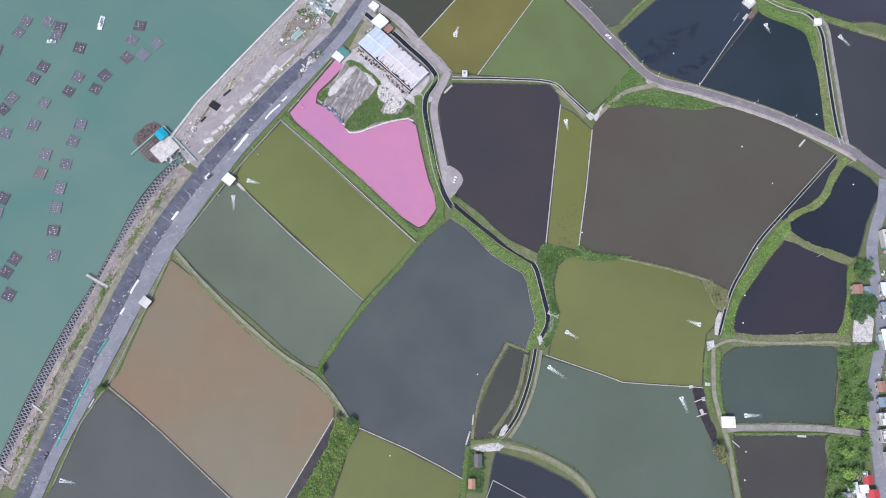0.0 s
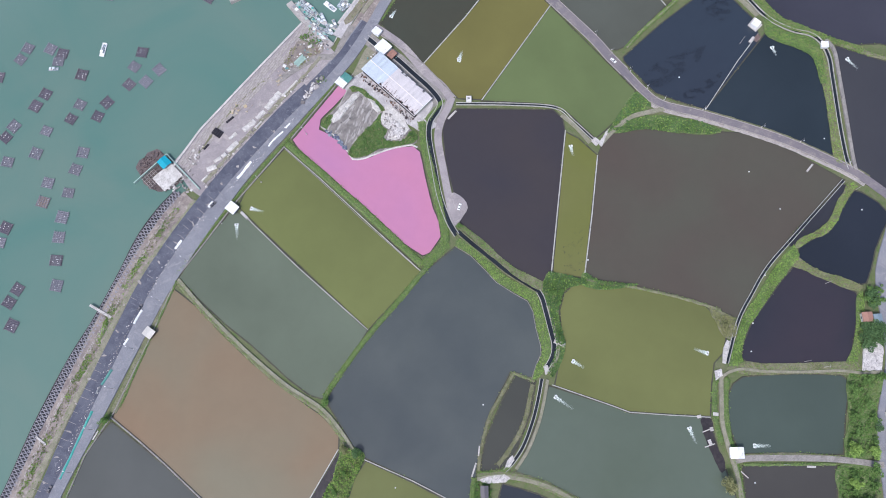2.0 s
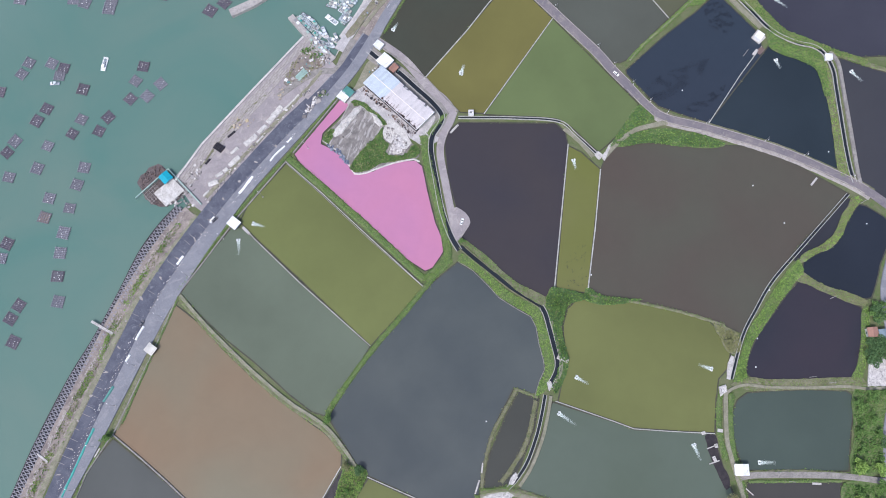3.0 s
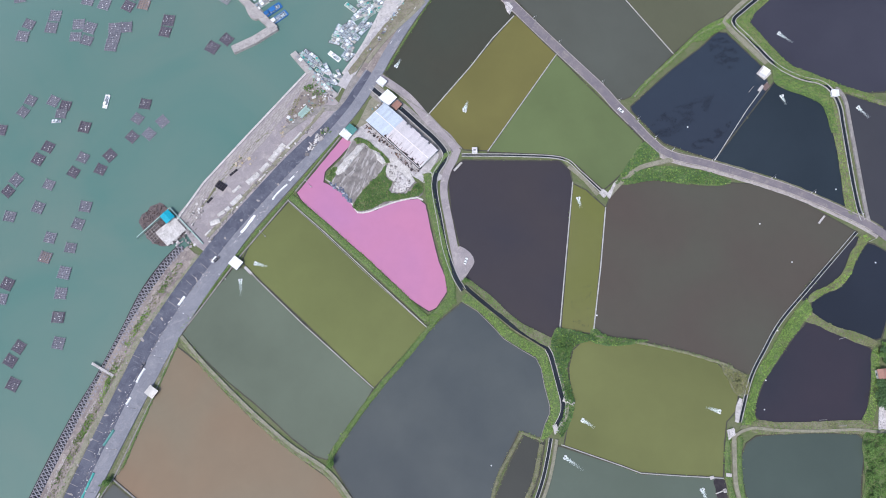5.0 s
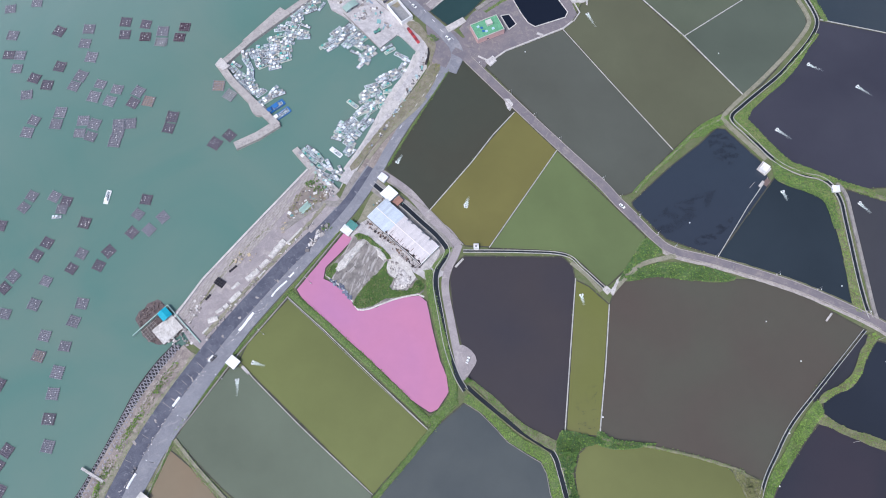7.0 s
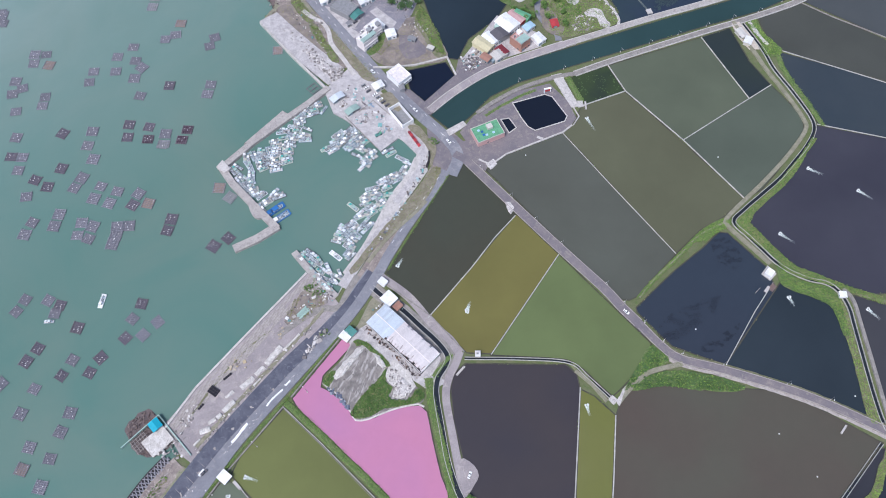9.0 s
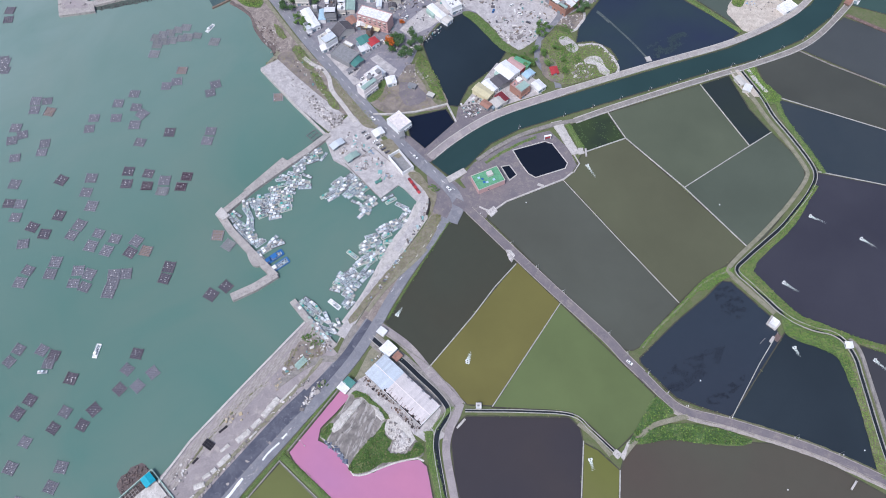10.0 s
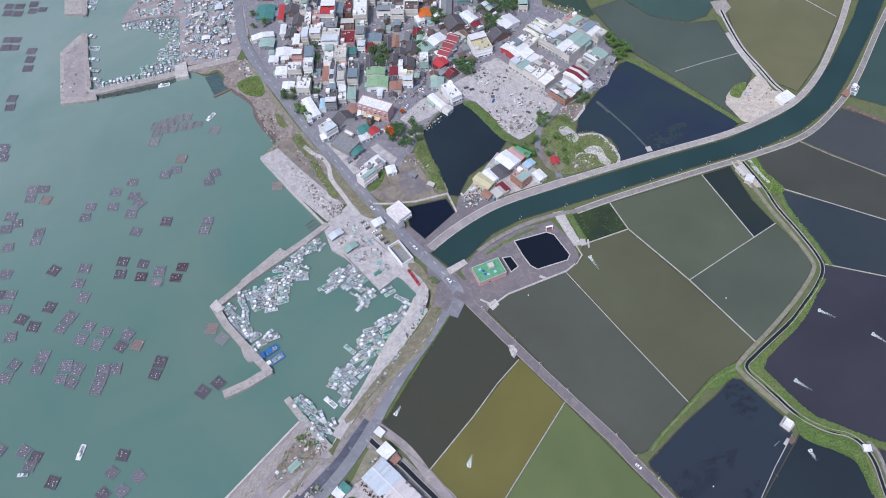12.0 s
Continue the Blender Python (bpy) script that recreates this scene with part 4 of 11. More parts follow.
# ---- roads, paths, canals, walls ----
ribbon("road", [(-281.6, -103.9), (-256.5, -36.4), (-247.6, -13), (-236.2, 20.5), (-212.8, 79.5), (-200.5, 108.9), (-184.1, 138), (-166.9, 164), (-150.5, 186.6), (-118.9, 224.9), (-100.9, 244.1)], 9.6, 0.55, M["dark_asphalt"], "dark newly surfaced coast road lane with work marks", "road")
ribbon("road", [(-109, 234), (-99.4, 244.5), (-80.3, 265.9)] + [(-69.8, 282), (-62.4, 293.2)], 7.6, 0.6, M["dark_asphalt"], "dark newly surfaced coast road lane", "road")
ribbon("road", [(-275, -103.8), (-252.6, -34.8), (-244.2, -13), (-231, 20.5), (-206.3, 79.5), (-193.9, 108.5), (-177.1, 138), (-160.5, 163.5), (-144.4, 186.1), (-113.5, 224), (-79.9, 264.5)] + [(-61.6, 292.8)], 12, 0.42, M["asphalt"], "grey roadbed of the coast road", "road")
ribbon("road", [(-270.5, -103.8), (-247.4, -33.2), (-240.4, -13), (-225.4, 20.5), (-199.8, 79.5), (-186.9, 107.7), (-170, 137.9), (-154.1, 163.1), (-138.4, 186.1), (-108.1, 223.6), (-76.3, 263.2)] + [(-58.7, 292.7), (-51.8, 306.5), (-38.5, 330.5), (-24.9, 351.5), (-11.7, 373.4)], 7.0, 0.66, M["asphalt"], "grey asphalt coast road", "road")
ribbon("road", [(-7.8, 369.7), (-2.7, 385.7), (-11.4, 402.6), (-34.5, 428), (-58.9, 457.5), (-92.6, 503.7), (-126.9, 551.1), (-156.1, 595.7), (-181, 632.6), (-201, 674.1), (-213, 726), (-222.3, 780.5)], 8.8, 0.6, M["asphalt"], "grey asphalt road from the harbour into the village", "road")
ribbon("road", [(-5.5, 388.1), (5.2, 380), (32.6, 347.7), (65.6, 309.6), (92.9, 279), (103.1, 265.3), (114.6, 251.5), (119, 246)], 6.0, 0.6, M["brown_asphalt"], "straight grey road on a dam between fish ponds", "road")
DAM_ROAD = [(114.6, 251.5), (125.3, 238.3), (136.5, 229), (162.4, 221.3), (199.5, 208.3), (223.4, 197.9), (251.2, 183), (264.7, 173.8)]
ribbon("road", DAM_ROAD, 4.8, 0.59, M["brown_asphalt"], "curved grey road on a dam between fish ponds", "road")
ribbon("road", [(258, 178.4), (264.7, 173.8), (284.2, 157.3), (316.5, 133.5), (355.2, 111)], 5.4, 0.58, M["brown_asphalt"], "straight grey road on a dam between fish ponds", "road")
line = curve_through(DAM_ROAD[1:], 4.0)
tagged(put("embankment", extrude("embankment", line, [(-5.2, -0.3), (-4.6, 0.35), (-2.9, 0.5), (-2.9, -0.3)], M["slab"], 0.3)), "pale stone facing of a road dam", "stone facing", kind="structure")
tagged(put("verge", extrude("verge", line, [(2.9, -0.3), (2.9, 0.5), (4.0, 0.4), (4.7, -0.3)], M["dry_grass"], 0.5)), "dry grass verge of a road dam", "verge", kind="structure")
ribbon("road", [(278.8, 157.3), (275.4, 141.3), (267.7, 122.5), (263.9, 107.7), (263.5, 82.3), (262.8, 57.6), (252.8, 23.4), (250.6, 0.1), (250, -32.1), (248.7, -75.3)], 7, 0.5, M["asphalt"], "narrow grey village road", "road")
ribbon("road", [(-7.5, 388.2), (4.8, 395), (21, 391.3)], 9, 0.5, M["brown_asphalt"], "paved road junction beside a pumping station", "road")
ribbon("road", [(-23.9, 427.7), (-6.7, 442.9), (15.3, 459.4), (37.8, 471.5), (83.6, 489), (92, 491.9)], 6.2, 0.7, M["promenade"], "pale grey embankment road along a canal", "road")
ribbon("road", [(83.6, 489), (154.6, 513.5), (223.4, 536.1), (271.5, 560.4), (295.6, 579), (322, 611.7), (355.6, 669), (385.9, 728.9)], 4.8, 0.66, M["mole"], "narrow pale concrete road along a canal", "road")
ribbon("road", [(89.3, 459.2), (126.1, 473.6), (197.1, 498.6), (241, 513.4), (284.9, 532.4), (319.7, 563.5), (346.9, 596.6), (388.3, 661.9), (425.9, 717.9)], 4.5, 0.7, M["old_concrete"], "pale concrete embankment path along a canal", "path")
ribbon("road", [(-55.9, 499.8), (-38.4, 542), (-58, 565.4), (-53.5, 575.3), (-29.2, 588.1), (-9.4, 601.4), (21.3, 623.4)], 5, 0.46, M["town_asphalt"], "narrow village lane", "road")
ribbon("road", [(-83.7, 593.4), (-83.7, 640.5), (-80.8, 687.4), (-81.2, 756.1)], 5, 0.46, M["asphalt"], "narrow village street between houses", "road")
ribbon("road", [(-91.1, 515.7), (-75.8, 533.7), (-57.8, 558.8), (-53.5, 575.3), (-81.1, 589.8), (-106.6, 566.9), (-120, 554.1)], 4.5, 0.46, M["asphalt"], "narrow village lane", "road")
ribbon("road", [(-163, 654.7), (-168.9, 682.5), (-173.9, 724.5), (-172.4, 759.9)], 4, 0.46, M["asphalt"], "narrow village lane", "road")
ribbon("road", [(21.5, 629.3), (51.7, 666.5), (69.7, 698.1), (75.6, 740.8)], 6, 0.46, M["asphalt"], "village lane beside market halls", "road")
ribbon("road", [(29.8, 645.6), (56.3, 617.1), (85.5, 581), (84.3, 567.6), (68, 545.2), (66, 520.3), (78.1, 501.9), (79.5, 493.1)], 5, 0.46, M["asphalt"], "village lane past a gravel lot", "road")
ribbon("road", [(76.7, 591.6), (102.3, 625.1), (123.5, 654.5)], 5, 0.46, M["asphalt"], "market lane between halls", "road")
ribbon("road", [(-57, 290.2), (-37.8, 275), (-21.6, 254.9), (-10.7, 244.6), (-4.2, 235.2)], 5.6, 0.5, M["promenade"], "pale grey concrete service road beside a canal", "road")
ribbon("road", [(-3.8, 236.1), (-6.9, 227.7), (-11.1, 219.4), (-13.3, 206.3), (-9.5, 182.8), (-4.7, 156.3), (-2.5, 145.9)], 4.8, 0.52, M["promenade"], "narrow pale concrete service road beside a canal", "road")
sheet("pavement", [(-5, 168.1), (3.1, 164.5), (6, 158.2), (3.1, 152.8), (-1.4, 146.6), (-4.3, 150.5)], 0.48, M["promenade"], "pale concrete turning place on a pond's edge", "turning place", -0.3, smooth=True)
ribbon("path", [(-123.7, 249), (-110.2, 259.2), (-96.4, 267.3), (-84.7, 268.1), (-79.2, 278.9), (-72.9, 291.2)], 4.2, 0.5, M["old_concrete"], "pale concrete path behind the promenade", "path")
ribbon("path", [(-47.9, 347.6), (-39.3, 361.4), (-31.2, 374.1), (-27.6, 385.2), (-30.8, 393.2), (-39.8, 401.6), (-49.2, 407.8)], 5, 0.42, M["lot"], "pale concrete quay road round the harbour", "quay road")
ribbon("path", [(-82.9, 283), (-70, 305.7), (-50.5, 335.7)], 7, 0.42, M["lot"], "pale concrete quay road round the harbour", "quay road")
ribbon("path", [(-80.6, 292.3), (-66.8, 314.7), (-49.5, 352), (-38.9, 368.1), (-31.9, 384.9)], 6, 0.36, M["concrete"], "concrete quay edge where rafts are moored", "quay", -3)
ribbon("path", [(-128.3, 532.1), (-120.3, 524.1), (-111.7, 518.7), (-105.6, 508.3), (-102.9, 496.5), (-91.9, 479.3), (-82.2, 463.8)], 3.4, 0.66, M["concrete"], "narrow pale concrete path along the shore", "path")
ribbon("path", [(-179.6, 112.2), (-165.6, 96.9), (-148.1, 80), (-129, 62.8), (-106.8, 45.1), (-85.1, 31.3), (-72.5, 17.6), (-64.1, 5.2)], 2.0, 0.82, M["dirt"], "trodden earth path on a pond bank", "path")
ribbon("path", [(9.3, -10.3), (25.2, -9), (48.7, -13.9), (68.5, -24.2), (79.6, -36), (84, -48)], 2.2, 0.85, M["dirt"], "pale earth path on a pond bank", "path")
ribbon("path", [(158.8, 48.0), (163.6, 51.5), (172.4, 53.5), (182.7, 52.1), (206.7, 51.4), (230.9, 52.0), (244.5, 50.6), (256.6, 51.3)], 1.6, 0.8, M["dirt"], "earth path on a pond bank", "path")
ribbon("path", [(159.1, 50.9), (157.9, 37.1), (157.1, 20.1), (160.3, 3.4), (163.1, -9.7), (164.7, -29), (166.8, -47.9)], 2.4, 0.85, M["dirt"], "earth path on a pond bank", "path")
ribbon("path", [(162, -0.5), (174.2, 1.1), (217.8, 0.5), (249.1, -3.1)], 3.4, 0.8, M["old_concrete"], "concrete farm lane between ponds", "path")
ribbon("path", [(93.7, 200.6), (102.8, 210.3), (114.7, 219.6), (128.2, 223.6), (137.8, 225.6)], 3, 0.8, M["dirt"], "earth lane from pond to road", "path")
ribbon("path", [(207, 294.2), (199.8, 303.2), (193, 311.4), (183.4, 323.8), (183.2, 328.6), (193, 338.6), (208.4, 352.2), (223.5, 366.6), (238.3, 381.9), (253.6, 401), (255.1, 411.7), (246.5, 436.4), (237.3, 458), (231.7, 474.8), (227, 486), (221.9, 502.5), (219.8, 509.8)], 2.8, 0.9, M["dirt"], "pale earth path beside a canal", "path")
ribbon("path", [(251.4, 275.3), (255.6, 265.8), (256.2, 249.6), (256.7, 232.8), (257.1, 212.2), (257.5, 190.0), (258.2, 180.8)], 2.2, 0.86, M["old_concrete"], "concrete path beside a canal", "path")
ribbon("path", [(249.5, 660), (254.2, 637.1), (261, 614.3), (265.6, 600)], 3.6, 0.6, M["concrete"], "pale concrete lane on a pond dam", "path")


def canal(pts, width, wall=0.35, deep=0.16, side_mat="wall_top", label="narrow concrete canal with dark water"):
    """A channel: dark water between two concrete walls."""
    line = curve_through(pts, 3.0)
    h = width / 2
    ob = tagged(put("water", extrude("canal_water", line, [(-h, deep - 0.3), (-h, deep), (h, deep), (h, deep - 0.3)], M["canal"])), "dark water of a narrow canal", "canal", kind="structure")
    for side in (-1, 1):
        c = side * (h + wall / 2)
        me = extrude("canal_wall", line, [(c - wall / 2, -0.3), (c - wall / 2, 1.0), (c + wall / 2, 1.0), (c + wall / 2, -0.3)], M[side_mat])
        tagged(put("canal_wall", me), "pale concrete canal wall", "canal wall", kind="structure")
    return ob


M["canal"] = water_mat("canal_water", srgb(44, 48, 54), 0.2, 12)
canal([(250.5, 692), (253.2, 668), (258.3, 638), (268, 611), (274.6, 592), (280.1, 582.5)], 1.8, 1.3, 0.5, "concrete", "narrow feeder channel between white walls")
canal([(-62.7, 282.3), (-52.7, 273.4), (-41.6, 265.5), (-30.1, 254.1), (-19.6, 243.8), (-13, 235.3), (-11.9, 230.7), (-14.1, 225.3), (-17.9, 219.5), (-19.4, 212.5), (-19, 204.3), (-16.3, 188), (-12.5, 166.9), (-6.9, 149.7), (-1.4, 139.7)], 3.0, 0.4, 0.58)
canal([(-0.6, 142.4), (1.5, 140.3), (9.5, 133.1), (19.6, 124.7), (30.3, 115.6), (41, 108.5), (50.1, 102.6)], 2.6, 0.6, 0.16, "dry_grass")
canal([(49.4, 103), (51.6, 99), (53.1, 93.8), (56.2, 79.3), (58.3, 68.6), (57, 61.5), (52.5, 53.8)], 2.6, 0.35, 0.18)
canal([(49.9, 48.3), (47.5, 37.2), (43.7, 23.6), (37.5, 8.5), (30.4, -1.5), (25.9, -5.7)], 1.7)
canal([(-1.1, 231.4), (37.2, 230.3), (65.7, 227.5), (76.7, 217.9), (89.4, 204.6)], 1.3)
canal([(249.3, 173.9), (214.9, 138.5), (194.6, 117.2), (182.1, 98.9), (172.4, 82.6), (163.1, 57.1)], 1.5)
canal([(254.6, 181.6), (253.1, 190), (252.1, 208.1), (251.8, 232.8), (251.6, 249.6), (251.3, 262), (247.3, 273.5), (240.4, 279.4), (231, 281.9), (219.2, 287.8), (210.6, 295.5), (203.5, 305), (196.6, 314.4), (188.2, 326.7), (196.9, 336.1), (211.7, 348.3), (227.4, 361.3), (239.9, 374.4), (252.3, 388.4), (260.6, 402), (260.4, 414.4), (252.3, 437.2), (243, 459), (238.6, 476.3), (233.4, 490.5), (227.5, 505.2)], 2.2)


def pond_wall(pts, width=0.5, top=0.55, mat="wall_top", label="thin pale concrete wall between two fish ponds"):
    line = line_through(pts, 1e9)
    h = width / 2
    return tagged(put("pond_wall", extrude("pond_wall", line, [(-h, -0.3), (-h, top), (h, top), (h, -0.3)], M[mat])), label, "pond wall", kind="structure")


pond_wall([(-116.1, 201.7), (-91.2, 179.4), (-60.4, 150), (-23.9, 115.6)])
pond_wall([(-140.5, 156), (-134.5, 149.3), (-103.4, 119.7), (-57.5, 79)])
pond_wall([(-214.1, 26.3), (-195.1, 12), (-179, -0.8), (-132.6, -40.1), (-114.9, -54.6)], 0.9, 0.8, "old_concrete")
pond_wall([(-73.8, 6.9), (-99.7, -38.2), (-108.3, -53)], 0.6)
pond_wall([(-57.9, 0.9), (-29, -11.3), (-8.7, -21.4), (5.4, -29.1)])
pond_wall([(71.5, 211.3), (65.3, 165.7), (58.4, 114.5)], 0.7)
pond_wall([(91.8, 193.3), (86.2, 153.8), (79.3, 112.9)], 0.7)
pond_wall([(56.1, 44.5), (91.5, 32), (102.3, 27.9), (125.5, 26.2), (150.3, 24.8)])
pond_wall([(22.2, -29.1), (42.9, -39.9), (57.6, -46.5)], 0.4)
pond_wall([(18, -40.2), (22.2, -29.7)], 0.4)
pond_wall([(36.9, 335.3), (21.5, 318), (5.8, 296.6), (-24.9, 259.3)], 0.7)
pond_wall([(65.1, 304.5)] + [(16.2, 233.8)], 0.6)
pond_wall([(75.9, 404), (109.1, 354.9), (144.9, 303.1)], 0.5)
pond_wall([(115.6, 467.8), (126.6, 441.7), (163.7, 395.7), (199.6, 344.4)], 0.8)
pond_wall([(163.7, 395.7), (201.8, 420.8), (237.7, 444.2)], 0.7)
pond_wall([(92.8, 429), (126.6, 441.7)], 0.9)
pond_wall([(192.3, 492.9), (218.6, 432.1)], 0.7)
pond_wall([(264, 407), (304, 395.5), (372.5, 375.3)], 0.6)
pond_wall([(251.6, 477.6), (321, 445.2), (374.2, 418.2)], 0.6)
pond_wall([(275.8, 527.7), (299.1, 510.5), (335.5, 487.8), (388.3, 453.1)], 0.7, 0.8, "old_concrete")
pond_wall([(326.7, 564.6), (351.7, 546.2), (396.6, 518)], 3.0, 0.8, "dam", "reddish-brown concrete dam between fish ponds")
pond_wall([(193, 611.1), (222.7, 622.4), (252.5, 632.4)], 0.5)
pond_wall([(333.3, 704.6), (354.9, 679.1)], 0.6)
ribbon("pond_wall", [(119.5, 577.1), (126.1, 568.3), (135.4, 554.3), (145.4, 538.9), (154.8, 521.5)], 1.1, 0.2, M["sunken"], "half-sunken pale wall in a pond", "pond wall", -0.3, 0.8)
ribbon("pond_wall", [(119.5, 576.3), (124.1, 570.3), (128.4, 563.5)], 2.2, 0.19, M["sunken"], "crumbled pale end of a sunken wall", "pond wall", -0.3, 0.8)
pond_wall([(205.9, 280.3), (189.9, 259.9), (164.9, 224.2)], 0.5)
pond_wall([(-68.2, 470.4), (-54.9, 470), (-35.1, 471.7), (-9.8, 478.9), (-3, 461)], 1.4, 1.2, "concrete", "pale concrete wall round a basin")
pond_wall([(-180.5, 114.1), (-193.8, 76.6), (-213, 28.7), (-227.9, 3.6), (-240.3, -32.5)], 0.8, 0.6, "old_concrete", "low concrete kerb wall beside the coast road")
pond_wall([(-115.8, 202.2), (-145.9, 163.8), (-167.4, 132.2), (-179.2, 115.5)], 0.8, 0.6, "old_concrete", "low concrete kerb wall beside the coast road")
pond_wall([(-81.6, 247.8), (-111.5, 207.9)], 0.8, 0.6, "old_concrete", "low concrete kerb wall beside the coast road")
pond_wall([(-57.8, 288.4), (-22.8, 261), (-1.1, 236)], 0.8, 0.7, "old_concrete", "low concrete wall on a pond's edge")
for pts, half in (([(5.2, 380), (32.6, 347.7), (65.6, 309.6), (92.9, 279), (103.1, 265.3), (113, 253.4)], 3.2), (DAM_ROAD[:-1] + [(261.3, 176.2)], 2.6)):
    for c in (-half, half):
        tagged(put("parapet", extrude("parapet", curve_through(pts, 4.0), [(c - 0.2, 0.2), (c - 0.2, 1.0), (c + 0.2, 1.0), (c + 0.2, 0.2)], M["slab"])), "low pale concrete parapet along the dam road", "parapet", kind="structure")

for pts, gap in (([(-23, 427.7), (-6.7, 442.9), (15.3, 459.4), (37.8, 471.5), (83.6, 489)], 3.2), ([(83.6, 489), (154.6, 513.5), (223.4, 536.1), (271.5, 560.4), (295.6, 579), (322, 611.7), (355.6, 669), (385.9, 728.9)], 2.5), ([(89.3, 459.2), (126.1, 473.6), (197.1, 498.6), (241, 513.4), (284.9, 532.4), (319.7, 563.5), (346.9, 596.6), (388.3, 661.9), (425.9, 717.9)], 2.3)):
    for side in (-1, 1):
        c = side * gap
        tagged(put("parapet", extrude("parapet", curve_through(pts, 4.0), [(c - 0.3, 0.2), (c - 0.3, 1.1), (c + 0.3, 1.1), (c + 0.3, 0.2)], M["concrete"])), "low pale concrete parapet along a canal", "parapet", kind="structure")

# ---- harbour moles and sea walls ----
sheet("mole", [(-162.8, 401.1), (-149.8, 415.6), (-136.4, 430.4), (-131.7, 427.2), (-131.6, 422.2), (-156.4, 402.9)], 0.9, M["mole"], "sloping outer apron of the harbour mole", "mole", -4.0)
ribbon("mole", [(-102.2, 451.6), (-118.1, 436.2), (-133.8, 422.7), (-156.4, 402.4), (-176.5, 381.1)], 4.8, 1.2, M["mole"], "weathered concrete harbour mole", "mole", -4.0, 0.4, False)
ribbon("mole", [(-178.8, 382.5), (-167.3, 366.3), (-148.4, 346.1), (-131.4, 328.9)], 5.2, 1.2, M["mole"], "weathered concrete harbour mole", "mole", -4.0, 0.4, False)
ribbon("mole", [(-130.9, 331), (-144.9, 321), (-160.4, 313.2)], 6.0, 1.2, M["mole"], "weathered concrete end of the harbour mole", "mole", -4.0, 0.4, False)
sheet("mole", [(-153.7, 349.7), (-149.1, 350.5), (-143.4, 343.9), (-143.4, 337.5), (-148, 337.6), (-151.9, 342.8)], 1.25, M["mole"], "rounded concrete widening of the mole", "mole", -4.0, smooth=True)
sheet("mole", [(-177, 386.2), (-170.1, 378.6), (-174.3, 375), (-180.9, 380.2)], 2.0, M["concrete"], "square concrete beacon base on the mole", "mole", -4.0)
ribbon("mole", [(-117.8, 310.1), (-108.4, 298.6), (-96.1, 285.1), (-86.3, 275.7)], 4.5, 0.8, M["mole"], "old concrete breakwater arm", "mole", -4.0, 0.3, False)
sheet("mole", [(-347.6, 587.3), (-367.2, 654.2), (-356, 677.4), (-349, 681.1), (-326.2, 604.8), (-320.8, 603.2), (-316.8, 591.8)], 1.2, M["mole"], "wide concrete pier with earth fill", "pier", -4.0)
ribbon("mole", [(-322.8, 601.1), (-292.2, 610.8), (-258.6, 620.5), (-239.7, 629.4), (-200.4, 641.5)], 6.5, 1.0, M["mole"], "concrete harbour mole", "mole", -4.0, 0.4, False)
sheet("mole", [(-255.6, 631.4), (-246.3, 637.1), (-240.1, 617.7), (-251.4, 615.2)], 2.2, M["concrete"], "pale concrete platform on the mole", "platform", -2.0)
ribbon("mole", [(-352.4, 680.9), (-340.3, 645.8), (-327.4, 607)], 3.6, 1.45, M["slab"], "narrow raised quay along a pier", "quay", -4.0, 0.2, False)
ribbon("mole", [(-367.1, 735), (-358.3, 706.9)], 3.6, 1.45, M["slab"], "narrow raised quay along a pier", "quay", -4.0, 0.2, False)
sheet("mole", [(-320, 694.6), (-317, 718.6), (-307, 734), (-260.6, 730.6), (-259.1, 701), (-272, 703.6), (-291.8, 702.2), (-305.2, 698.4)], 0.6, M["promenade"], "brown concrete quay spur in a harbour", "quay", -4.0)
sheet("mole", [(-378.3, 708.5), (-395.4, 769), (-371.9, 768.1), (-356.7, 710.2)], 1.2, M["mole"], "concrete pier end", "pier", -4.0)
ribbon("mole", [(-162.6, 520.1), (-131.6, 482.2), (-103.8, 450.6)], 1.6, 1.0, M["concrete"], "concrete sea wall along the quay", "sea wall", -4.0, 0.3, False)
ribbon("mole", [(-189.4, 188.9), (-173.3, 214.9), (-148.4, 245.4), (-107.9, 293.9)], 1.4, 0.9, M["concrete"], "concrete sea wall along the promenade", "sea wall", -4.0, 0.3, False)

ribbon("path", [(53.4, 47.6), (50.9, 35.5), (47.1, 21.9), (40.5, 6.8), (32.7, -4.8)], 1.8, 0.8, M["dirt"], "pale earth path beside a canal", "path")
ribbon("path", [(55.2, 94), (58.8, 79), (60.6, 68.6), (59.4, 60.5), (54.8, 51.5)], 1.8, 0.8, M["dirt"], "pale earth path beside a canal", "path")
pond_wall([(12.6, 382.6), (21.2, 377.8), (33, 386.8), (76, 405), (83.3, 411.2)], 1.2, 0.9, "concrete", "pale concrete wall of a pumping station yard")
ribbon("path", [(-214.1, 593.4), (-206, 598.7), (-198.8, 604.1)], 1.6, 0.2, M["timber"], "low dark timber dam of a fish trap", "fish trap", -2.5)

ribbon("path", [(92.9, 460.2), (71.6, 455.8), (47.2, 446.8), (27.2, 435.2), (12.4, 423.8)], 3.2, 0.98, M["old_concrete"], "pale concrete path along a canal", "path")

